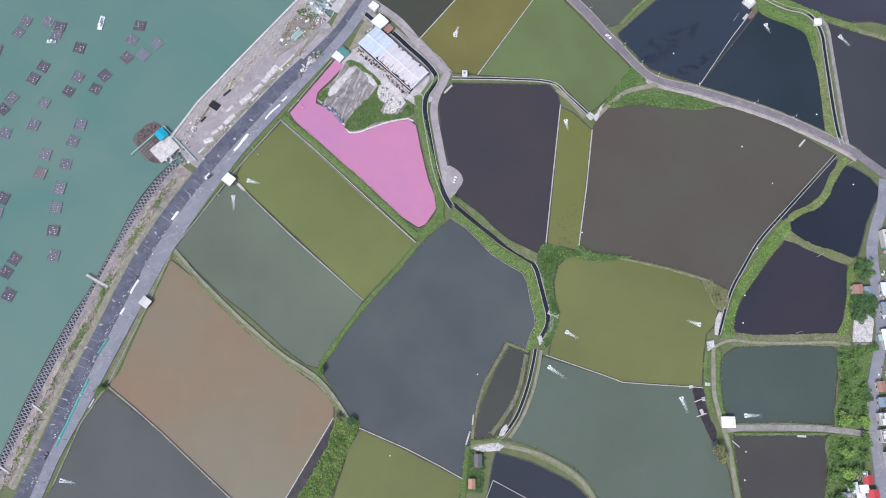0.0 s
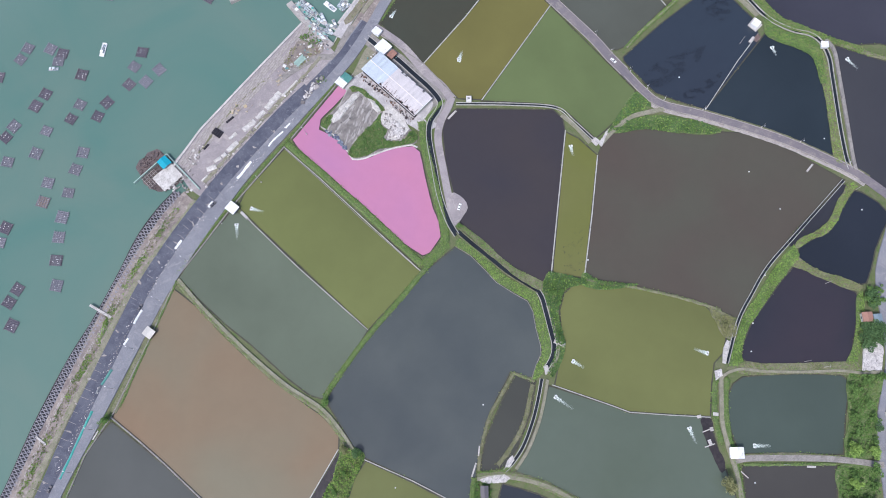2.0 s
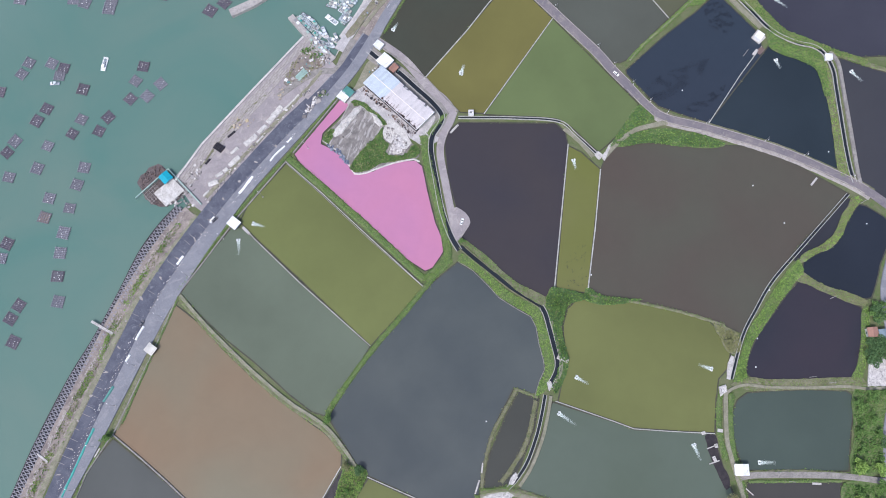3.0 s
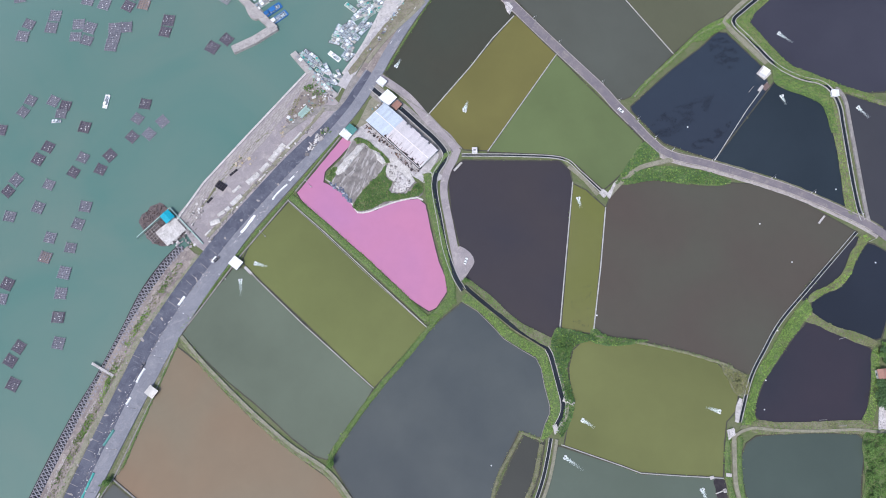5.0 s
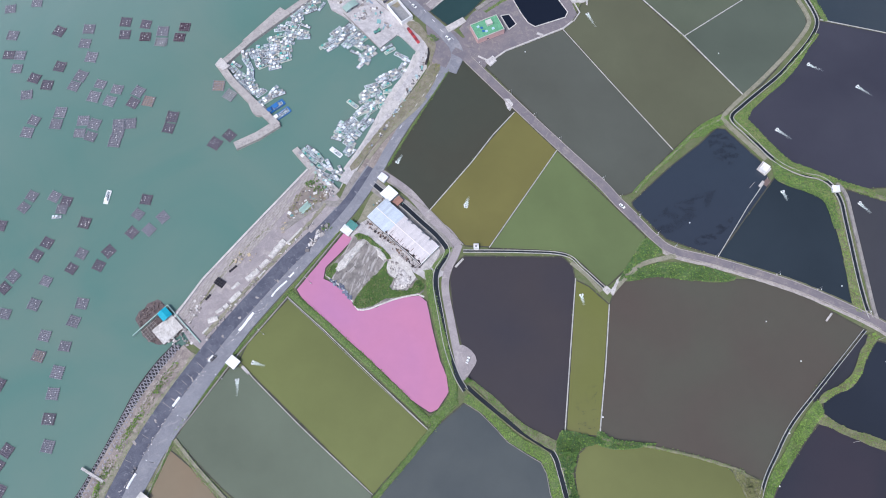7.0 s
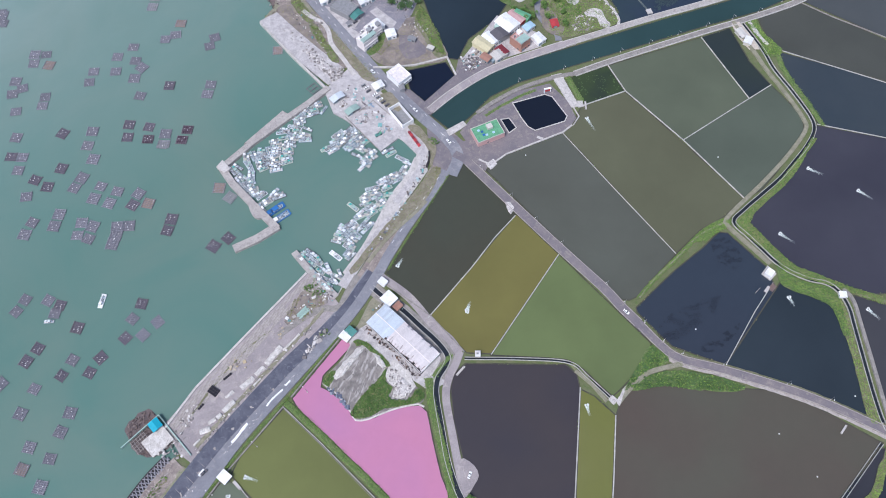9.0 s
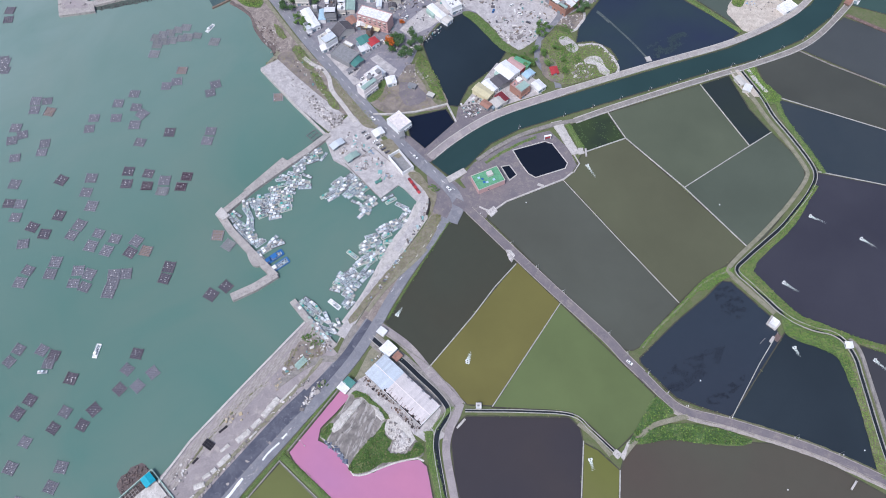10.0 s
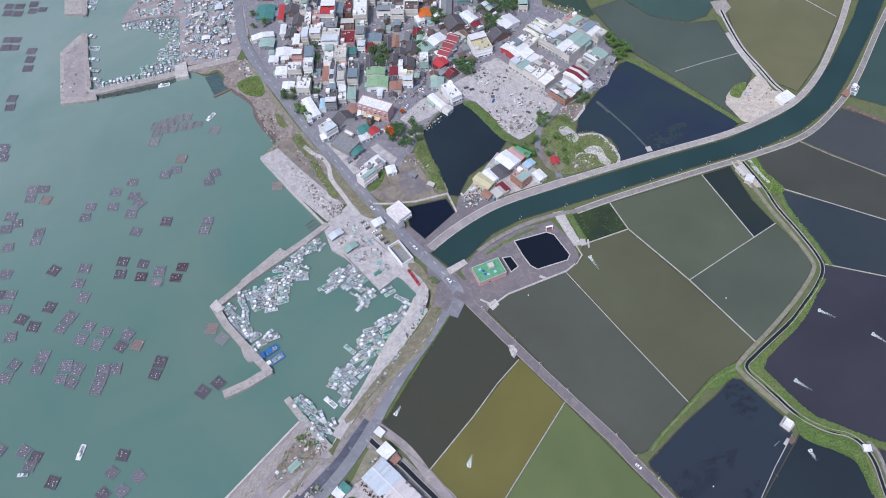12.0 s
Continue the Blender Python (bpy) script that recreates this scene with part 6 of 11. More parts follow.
bank([(-9.6, 234), (-14.1, 228.6), (-21, 219.5)], 3.4, 0.7, tufts=0.5)
bank([(-173.8, 197.3), (-164.6, 211.6), (-154.8, 226), (-140.5, 242.8), (-129.4, 252.5)], 1.0, 0.42, "dry_grass", 0.35, "leaf_olive", 0.6, wobble=0.9)
bank([(-168, 177.5), (-156.2, 191.9), (-142.1, 208.9), (-120.6, 234.6), (-104.5, 254), (-94.1, 267.7)], 2.6, 0.58, "dirt", 0.12, "leaf_olive", 0.6, wobble=0.8, label="dusty verge between promenade and coast road")

bank([(-113.4, 207.9), (-136.5, 179.7), (-148.9, 163.1), (-168.6, 133.7), (-181.3, 114.8)], 1.5, 0.6, tufts=0.6, wobble=0.6)
bank([(67.6, 226.2), (74.9, 218.7), (87.8, 203)], 2.4, 0.6, "dry_grass", 0.3)


# ---- kinds of things ----
PAINT = {
    "white": (244, 243, 242), "ice": (224, 230, 235), "blush": (240, 231, 229), "cream": (214, 209, 201), "grey": (150, 150, 152), "dark": (106, 102, 106), "brown": (124, 104, 94), "teal": (88, 142, 134),
    "mint": (168, 192, 182), "green": (112, 172, 134), "red": (196, 74, 78), "dark_red": (138, 58, 66), "pink": (206, 168, 164), "terracotta": (172, 130, 114),
    "blue_grey": (140, 156, 166), "blue": (52, 108, 168), "orange": (214, 120, 56), "yellow": (212, 202, 166), "sky": (178, 206, 222), "aqua": (40, 168, 190), "turquoise": (76, 168, 158), "sage": (156, 186, 146), "chalk": (222, 214, 213), "haze": (206, 214, 222),
}
SHEET = {k: sheet_mat("roof_sheet_" + k, srgb(*c), srgb(150, 110, 92) if k in ("white", "grey", "cream", "pink") else None) for k, c in PAINT.items()}
FLAT = {k: speckled("flat_roof_" + k, srgb(*c), scaled(srgb(*c), 0.74), scaled(srgb(*c), 0.92), 1.8, 0.4, 0.9, 0.2, 0.03) for k, c in PAINT.items()}
COAT = {k: painted("coat_" + k, srgb(*c)) for k, c in PAINT.items()}


def window_mesh():
    """A framed window of two recessed panes, in one closed shell."""
    xs, zs = (-0.75, -0.66, -0.04, 0.04, 0.66, 0.75), (0.0, 0.1, 1.3, 1.4)
    verts = [(x, -0.09, z) for z in zs for x in xs]
    faces, panes = [], []
    for i in range(5):
        for j in range(3):
            q = (j * 6 + i, j * 6 + i + 1, (j + 1) * 6 + i + 1, (j + 1) * 6 + i)
            if j == 1 and i in (1, 3):
                k = len(verts)
                verts += [(verts[v][0], -0.03, verts[v][2]) for v in q]
                faces += [(q[a], q[(a + 1) % 4], k + (a + 1) % 4, k + a) for a in range(4)]
                panes.append((k, k + 1, k + 2, k + 3))
            else:
                faces.append(q)
    k = len(verts)
    verts += [(-0.75, 0.02, 0.0), (0.75, 0.02, 0.0), (0.75, 0.02, 1.4), (-0.75, 0.02, 1.4)]
    faces += [(k, k + 1, 5, 4, 3, 2, 1, 0), (k + 1, k + 2, 23, 17, 11, 5), (k + 2, k + 3, 18, 19, 20, 21, 22, 23), (k + 3, k, 0, 6, 12, 18), (k + 3, k + 2, k + 1, k)]
    me = mesh_of("window", verts, faces + panes, COAT["grey"])
    me.materials.append(M["glass"])
    for p in me.polygons[len(faces):]:
        p.material_index = 1
    return me


WINDOW = window_mesh()
TANK = Soup().drum(0, 0, 0.5, 2.0, 0.7, 10).drum(0, 0, 2.0, 2.25, 0.7, 10, 0.25).rod((-0.4, -0.4, 0), (-0.4, -0.4, 0.5), 0.06, 4).rod((0.4, -0.4, 0), (0.4, -0.4, 0.5), 0.06, 4).rod((0, 0.5, 0), (0, 0.5, 0.5), 0.06, 4).mesh("water_tank", M["steel"])
DOOR = Soup().box(-1.4, -0.07, 0, 1.4, 0.02, 2.5).box(-1.5, -0.1, 2.5, 1.5, 0.02, 2.65).mesh("shutter_door", COAT["blue_grey"])


def ribbed_roof(w, l, rise, over=0.4, rib=1.1):
    """A low gabled sheet roof, ridge along the length, with raised ribs down the slopes."""
    s = Soup()
    a, b = w / 2 + over, l / 2 + over
    n = max(4, int(2 * b / rib))
    rows = []
    for i in range(n):
        y0, y1 = -b + 2 * b * i / n, -b + 2 * b * (i + 1) / n
        up = 0.06 if i % 2 else 0.0
        rows += [(y0, up), (y1, up)]
    top = [(x, y, z + up) for y, up in rows for x, z in ((-a, -0.05), (0, rise), (a, -0.05))]
    low = [(x, y, z - 0.16) for x, y, z in top]
    m, k = len(rows), len(top)
    faces = []
    for i in range(m - 1):
        for j in (0, 1):
            q = (i * 3 + j, i * 3 + j + 1, i * 3 + j + 4, i * 3 + j + 3)
            faces += [q, tuple(v + k for v in q[::-1])]
        faces += [(i * 3, i * 3 + 3, k + i * 3 + 3, k + i * 3), (i * 3 + 2, k + i * 3 + 2, k + i * 3 + 5, i * 3 + 5)]
    e = (m - 1) * 3
    for j in (0, 1):
        faces += [(j + 1, j, k + j, k + j + 1), (e + j, e + j + 1, k + e + j + 1, k + e + j)]
    return s.add(top + low, faces)


def windows(ob, w, l, h, r, most=12, sides="swe"):
    """Rows of windows on the walls, storey by storey."""
    most = min(most, 3 if h > 5 else 1)
    floors, left = max(1, round(h / 3.2)), most
    for k in range(floors):
        z = k * h / floors + 0.95
        for side in sides:
            span = w if side in "sn" else l
            n = max(1, min(4 if side == "s" else 2, int(span / 3.0)))
            for i in range(n):
                if left <= 0 or (k == 0 and side == "s" and i == 0):
                    continue
                u = (i + 0.5) * span / n - span / 2
                at = {"s": pose(u, -l / 2, z), "n": pose(u, l / 2, z, 0, 0, 180), "e": pose(w / 2, u, z, 0, 0, 90), "w": pose(-w / 2, u, z, 0, 0, -90)}[side]
                put("window", WINDOW, ob, at)
                left -= 1


FOOT = []
TALK = {"flat": ("concrete house with a flat roof", "house"), "shed": ("sheet-metal shed with a low gabled roof", "shed"), "tile": ("old house with a pitched tile roof", "house")}


def house(style, h, x, y, w, l, ang, roof="white", wall="cream", windows_most=10, label="", name="house", bare=False):
    """A house of one of three kinds on its plot."""
    r = random.Random(int(x * 7 + y * 13))
    w, l = max(w, 3.0), max(l, 3.0)
    talk, cat = TALK[style]
    adj = {"white": "white", "cream": "cream", "mint": "pale green", "sky": "pale blue", "dark": "dark grey", "blue_grey": "blue-grey", "dark_red": "dark red", "aqua": "turquoise"}.get(roof, roof)
    floors = max(1, round(h / 3.2))
    size = "low" if floors == 1 else "two-storey" if floors == 2 else "three-storey" if floors == 3 else "tall"
    ob = thing(name, pose(x, y, 0.15, 0, 0, ang), label or f"{size} {talk}, roof {adj}", cat, "village houses")
    a, b = w / 2, l / 2
    body = Soup().box(-a, -b, -0.3, a, b, h, chamfer=0.06)
    if style != "flat":
        rise = w * (0.09 if style == "shed" else 0.26)
        body.add([(-a, -b, h - 0.02), (a, -b, h - 0.02), (0, -b, h + rise - 0.18), (-a, b, h - 0.02), (a, b, h - 0.02), (0, b, h + rise - 0.18)], [(0, 1, 2), (5, 4, 3), (0, 2, 5, 3), (1, 4, 5, 2)])
    part("wall", body, COAT[wall], ob)
    FOOT.append((x, y, w, l, ang))
    if style == "flat":
        part("roof", Soup().box(-a + 0.2, -b + 0.2, h, a - 0.2, b - 0.2, h + 0.12), FLAT[roof], ob, f"{adj} flat roof")
        p = Soup()
        for q in ((-a - 0.05, -b - 0.05, a + 0.05, -b + 0.2), (-a - 0.05, b - 0.2, a + 0.05, b + 0.05), (-a - 0.05, -b + 0.2, -a + 0.2, b - 0.2), (a - 0.2, -b + 0.2, a + 0.05, b - 0.2)):
            p.box(q[0], q[1], h - 0.2, q[2], q[3], h + 0.85)
        part("parapet", p, COAT[wall], ob)
        for k in range(1, floors):
            z = k * h / floors
            part("floor_ledge", Soup().box(-a - 0.25, -b - 0.45, z - 0.1, a + 0.25, -b, z + 0.08), COAT[wall], ob)
        if w > 5 and l > 6 and not bare:
            cx, cy = r.choice((-1, 1)) * (a - 1.9), r.choice((-1, 1)) * (b - 2.2)
            part("stair_house", Soup().box(cx - 1.5, cy - 1.8, h + 0.1, cx + 1.5, cy + 1.8, h + 2.4).box(cx - 1.7, cy - 2.0, h + 2.4, cx + 1.7, cy + 2.0, h + 2.55), COAT[r.choice(("cream", "white", "grey"))], ob)
            put("water_tank", TANK, ob, pose(-cx * 0.8, cy * 0.9, h + 0.12), "steel roof water tank")
            for _ in range(r.randint(4, 8)):
                k, q = r.uniform(0.3, 1.1), r.uniform(0.3, 0.8)
                part("roof_box", Soup().box(-k, -q, 0, k, q, r.uniform(0.2, 1.1), None, 0.06), COAT[r.choice(("white", "grey", "dark", "cream", "brown", "blue_grey"))], ob, "", pose(r.uniform(-a + 1.4, a - 1.4), r.uniform(-b + 1.4, b - 1.4), h + 0.12, 0, 0, r.uniform(0, 90)))
            if r.random() < 0.55:
                u = r.uniform(0.35, 0.6)
                c = Soup()
                sy = -1 if cy > 0 else 1
                y0, y1 = sorted((sy * (b - 0.3), sy * (b - 0.3 - l * u)))
                n = 8
                for i in range(n):
                    x0, x1 = -a + 0.2 + (w - 0.4) * i / n, -a + 0.2 + (w - 0.4) * (i + 1) / n
                    c.box(x0, y0, h + 2.2 + 0.04 * (i % 2), x1, y1, h + 2.3 + 0.04 * (i % 2))
                for px in (-a + 0.5, a - 0.5):
                    for py in (y0 + 0.3, y1 - 0.3):
                        c.rod((px, py, h), (px, py, h + 2.2), 0.07, 4)
                part("roof_canopy", c, SHEET[r.choice(("white", "grey", "mint", "blue_grey", "white", "ice", "cream"))], ob, "sheet-metal canopy on the roof")
        elif not bare and r.random() < 0.85:
            y0 = r.uniform(-b + 0.5, b * 0.2)
            y1 = min(b - 0.4, y0 + l * r.uniform(0.25, 0.5))
            c = Soup()
            for i in range(6):
                x0, x1 = -a + 0.25 + (w - 0.5) * i / 6, -a + 0.25 + (w - 0.5) * (i + 1) / 6
                c.box(x0, y0, h + 1.9 + 0.04 * (i % 2), x1, y1, h + 2.0 + 0.04 * (i % 2))
            for px in (-a + 0.5, a - 0.5):
                for py in (y0 + 0.2, y1 - 0.2):
                    c.rod((px, py, h), (px, py, h + 1.9), 0.07, 4)
            part("roof_canopy", c, SHEET[r.choice(("white", "white", "ice", "mint", "grey", "blush"))], ob, "sheet-metal canopy on the roof")
            part("roof_box", Soup().box(-a * 0.5, b - 2.2, h + 0.1, a * 0.3, b - 0.6, h + 1.5, chamfer=0.1), COAT[r.choice(("cream", "white", "grey", "dark"))], ob)
    else:
        roof_soup = ribbed_roof(w, l, rise, 0.5, 1.2 if style == "shed" else 0.6)
        part("roof", roof_soup, SHEET[roof] if style == "shed" else FLAT[roof], ob, f"{adj} roof", pose(0, 0, h))
        if w * l > 70:
            side, k, q = r.choice((-1, 1)), l * r.uniform(0.3, 0.55), r.uniform(1.8, 2.8)
            y0 = r.uniform(-b, b - k)
            x0, x1 = sorted((side * a, side * (a + q)))
            zo, zi = (h * 0.62, h * 0.8)
            z0, z1 = (zi, zo) if side > 0 else (zo, zi)
            lean = Soup().box(x0 + 0.15, y0 + 0.15, -0.3, x1 - 0.15, y0 + k - 0.15, h * 0.6)
            lean.add([(x0, y0, z0), (x1, y0, z1), (x1, y0 + k, z1), (x0, y0 + k, z0), (x0, y0, z0 + 0.1), (x1, y0, z1 + 0.1), (x1, y0 + k, z1 + 0.1), (x0, y0 + k, z0 + 0.1)], [(3, 2, 1, 0), (4, 5, 6, 7), (0, 1, 5, 4), (1, 2, 6, 5), (2, 3, 7, 6), (3, 0, 4, 7)])
            part("lean_to", lean, SHEET[r.choice(("white", "grey", "ice", "blue_grey", "cream", "mint"))], ob, "sheet-roofed lean-to")
        if style == "tile":
            part("ridge", Soup().rod((0, -b - 0.5, h + rise + 0.04), (0, b + 0.5, h + rise + 0.04), 0.14, 6), COAT["grey"], ob)
    if w > 5.5:
        put("shutter_door", DOOR, ob, pose(0 if w < 6 else -w / 4, -b, 0.15, 0, 0, 0))
    windows(ob, w, l, h, r, windows_most)
    return ob


def palette_mat(name, *colours):
    n = Nodes(name, 0.75, 0.0, 0.3)
    stops = [(i / len(colours), srgb(*c)) for i, c in enumerate(colours)]
    r = n.node("ShaderNodeValToRGB")
    r.color_ramp.interpolation = "CONSTANT"
    r.color_ramp.elements[0].position, r.color_ramp.elements[0].color = stops[0]
    r.color_ramp.elements[1].position, r.color_ramp.elements[1].color = stops[1]
    for p, c in stops[2:]:
        e = r.color_ramp.elements.new(p)
        e.color = c
    n.link(n.island(), r.inputs[0])
    n.colour(n.mix(1.0, r.outputs[0], n.ramp(n.noise(0.6, 4, 0.7), (0.3, grey(0.75)), (0.7, grey(1.12))), "MULTIPLY"))
    return n.mat


SCRAP = palette_mat("mixed_scrap", (214, 210, 206), (176, 170, 166), (104, 98, 100), (196, 190, 184), (132, 118, 106), (226, 224, 222), (86, 84, 92), (110, 150, 150), (156, 148, 142))
GEAR = palette_mat("harbour_gear", (220, 218, 216), (176, 198, 202), (104, 100, 106), (204, 202, 200), (136, 182, 180), (156, 148, 144), (232, 230, 228), (140, 158, 178), (190, 186, 184), (122, 112, 106))
STONES = palette_mat("pale_stones", (206, 200, 196), (176, 168, 164), (150, 144, 140), (222, 216, 212), (126, 120, 118))

DARK_STONES = palette_mat("dark_boulders", (76, 68, 70), (92, 84, 84), (112, 104, 102), (64, 58, 62))


def patchwork(name, size, *colours):
    """A jumble of small coloured pieces pressed into one heap."""
    n = Nodes(name, 0.8, 0.0, 0.3)
    v = n.node("ShaderNodeTexVoronoi", Scale=1.0 / size)
    n.link(n.coords, v.inputs["Vector"])
    sep = n.node("ShaderNodeSeparateColor")
    n.link(v.outputs["Color"], sep.inputs[0])
    n.colour(n.ramp(sep.outputs[0], *[(0.1 + 0.8 * i / (len(colours) - 1), srgb(*c)) for i, c in enumerate(colours)]))
    return n.mat


HEAP = patchwork("deck_heap", 0.5, (72, 72, 82), (186, 190, 194), (128, 176, 182), (214, 216, 218), (150, 146, 146), (188, 202, 212), (108, 114, 128))


def raft_master(mat, at, label, poles="bamboo", dots=4):
    """An oyster raft: netting under a grid of bamboo poles on floats."""
    ob = thing("oyster_raft", at, label, "raft", "oyster rafts")
    deck = Soup()
    n = 9
    pts = [(-3.6 + i * 7.2 / n + 0.16 * math.sin(i * 5 + j * 2), -3.3 + j * 6.6 / n + 0.16 * math.cos(j * 4 + i * 3), 0.14 + 0.1 * math.sin(i * 2.1 + j * 3.7)) for i in range(n + 1) for j in range(n + 1)]
    deck.add(pts, [(i * (n + 1) + j, (i + 1) * (n + 1) + j, (i + 1) * (n + 1) + j + 1, i * (n + 1) + j + 1) for i in range(n) for j in range(n)])
    part("netting", deck, mat, ob)
    grid = Soup()
    r = random.Random(len(label))
    for i in range(7):
        y = -3.2 + 6.4 * i / 6 + r.uniform(-0.12, 0.12)
        grid.rod((-3.9 + r.uniform(-0.25, 0.25), y, 0.36), (3.9 + r.uniform(-0.25, 0.25), y + r.uniform(-0.2, 0.2), 0.4), 0.1, 5, 0.07)
    for i in range(5):
        x = -3.0 + 6.0 * i / 4 + r.uniform(-0.15, 0.15)
        grid.rod((x, -3.6 + r.uniform(-0.2, 0.2), 0.46), (x + r.uniform(-0.25, 0.25), 3.6 + r.uniform(-0.2, 0.2), 0.5), 0.09, 5, 0.06)
    part("pole_lattice", grid, M[poles], ob, "lashed bamboo pole lattice")
    cross_pole = Soup().rod((0, -3.7, 0), (0.05, 3.7, 0.02), 0.13, 6, 0.1).mesh("cross_pole", M[poles])
    drum = Soup().rod((-0.3, 0, 0), (0.3, 0, 0), 0.16, 8).mesh("float_drum", COAT["white"])
    for i, x in enumerate((-3.4, 3.3)):
        put("cross_pole", cross_pole, ob, pose(x, 0, 0.62, 0, 0, (1.2, -1.6)[i]))
    for _ in range(dots):
        put("float_drum", drum, ob, pose(r.uniform(-2.8, 2.8), r.uniform(-2.8, 2.8), 0.62, 0, 0, r.uniform(0, 180)), "pale plastic float")
    return ob


def boat_master(at, cabin, trim, long=9.0, wide=2.7, label="", awning=False, deck="grey"):
    """A flat fishing raft-boat with turned-up bow, deck, cabin and gear."""
    ob = thing("fishing_boat", at, label or f"small flat fishing boat with a {cabin} cabin", "boat", "moored boats")
    a, b = long / 2, wide / 2
    hull = Soup()
    ring = [(-a, -b * 0.97), (a * 0.9, -b), (a * 0.97, -b * 0.94), (a, -b * 0.8), (a, b * 0.8), (a * 0.97, b * 0.94), (a * 0.9, b), (-a, b * 0.97)]
    top = [(x * 1.02, y * 1.06) for x, y in ring]
    hull.prism(ring, -0.3, 0.55, top=top)
    rail = hull
    for (x0, y0), (x1, y1) in zip(top, top[1:] + top[:1]):
        z0, z1 = (0.62 + 0.5 * max(0, x / a) ** 3 for x in (x0, x1))
        rail.rod((x0, y0, z0), (x1, y1, z1), 0.055, 5)
    if not awning:
        rail.rod((-a * 0.2, 0, 2.3), (a * 0.7, b * 0.3, 1.6), 0.09, 5).rod((-a * 0.2, 0, 0.5), (-a * 0.2, 0, 3.6), 0.08, 5)
    part("hull", hull, COAT[trim], ob)
    part("deck", Soup().box(-a * 0.94, -b * 0.8, 0.55, a * 0.9, b * 0.84, 0.62), FLAT[deck], ob)
    cabin_part = part("cabin", Soup().box(-a * 0.58, -b * 0.5, 0.6, -a * 0.3, b * 0.5, 2.2, chamfer=0.1), COAT["cream"], ob)
    part("cabin_roof", Soup().box(-a * 0.62, -b * 0.6, 2.2, -a * 0.24, b * 0.6, 2.32, chamfer=0.12), COAT[cabin], cabin_part, f"{cabin} cabin roof")
    r, gear = random.Random(int(long * 10 + wide * 100)), Soup()
    nu, nv = 9, 5
    pts = [(a * (-0.12 + i * 0.98 / nu) + r.uniform(-0.15, 0.15), b * (-0.76 + j * 1.5 / nv) + r.uniform(-0.1, 0.1), 0.6 if i in (0, nu) or j in (0, nv) else r.choice((0.62, 0.7, 0.95, 1.25))) for i in range(nu + 1) for j in range(nv + 1)]
    gear.add(pts, [(i * (nv + 1) + j, (i + 1) * (nv + 1) + j, (i + 1) * (nv + 1) + j + 1, i * (nv + 1) + j + 1) for i in range(nu) for j in range(nv)])
    part("fishing_net", gear, HEAP, ob, "crumpled net with ropes and floats on deck")
    if awning:
        roof = Soup().box(-a * 0.1, -b * 0.75, 2.0, a * 0.42, b * 0.75, 2.08, chamfer=0.1)
        for sx in (-0.06, 0.38):
            for sy in (-0.8, 0.8):
                roof.rod((a * sx, b * sy, 0.6), (a * sx, b * sy, 2.0), 0.05, 5)
        part("awning", roof, COAT[awning], ob, f"{awning} awning on posts")
    return ob


def aerator(x, y, heading, plume=6.0):
    """A paddlewheel aerator on two floats and the foam that it throws up."""
    ob = thing("paddlewheel_aerator", pose(x, y, 0.15, 0, 0, heading), "white floating paddlewheel aerator in a fish pond", "aerator", "pond aerators")
    for s in (-0.75, 0.75):
        part("float", Soup().box(-1.0, s - 0.18, -0.1, 1.0, s + 0.18, 0.22, chamfer=0.1), COAT["white"], ob)
    part("motor", Soup().box(-0.3, -0.25, 0.3, 0.3, 0.25, 0.65, chamfer=0.06), COAT["dark"], ob)
    shaft = part("shaft", Soup().rod((0, -1.35, 0.42), (0, 1.35, 0.42), 0.05, 6), M["steel"], ob)
    for s in (-1.2, 1.2):
        wheel = Soup()
        for i in range(8):
            wheel.box(0.12, -0.16, -0.03, 0.5, 0.16, 0.03, pose(0, s, 0.42, 0, 45 * i, 0))
        wheel.rod((0, s - 0.05, 0.42), (0, s + 0.05, 0.42), 0.16, 8)
        part("paddle_wheel", wheel, COAT["white"], shaft)
    r = random.Random(int(x + y * 3))
    s = Soup()
    m = pose(x, y, 0, 0, 0, heading)
    for i in range(800):
        u = r.random() ** 2.0
        d = -0.7 + u * plume * 1.5
        side = r.choice((-1, 1)) * 0.6 * (1 - u) + r.gauss(0, 0.26 + 0.25 * u)
        k = r.uniform(0.05, 0.17) * (1.15 - 0.85 * u)
        c = m @ Vector((-d, side, 0.2))
        blob = [(c.x + k * math.cos(t) * r.uniform(0.7, 1.3), c.y + k * math.sin(t) * r.uniform(0.7, 1.3), 0.18) for t in (0, 1.05, 2.1, 3.14, 4.2, 5.2)]
        s.add(blob + [(c.x, c.y, 0.2 + k * 0.7 * (1 - u))], [(j, (j + 1) % 6, 6) for j in range(6)])
    tagged(put("foam", s.mesh("foam", M["foam"])), "white foam trail behind a paddlewheel aerator", "foam", kind="stuff")
    return ob


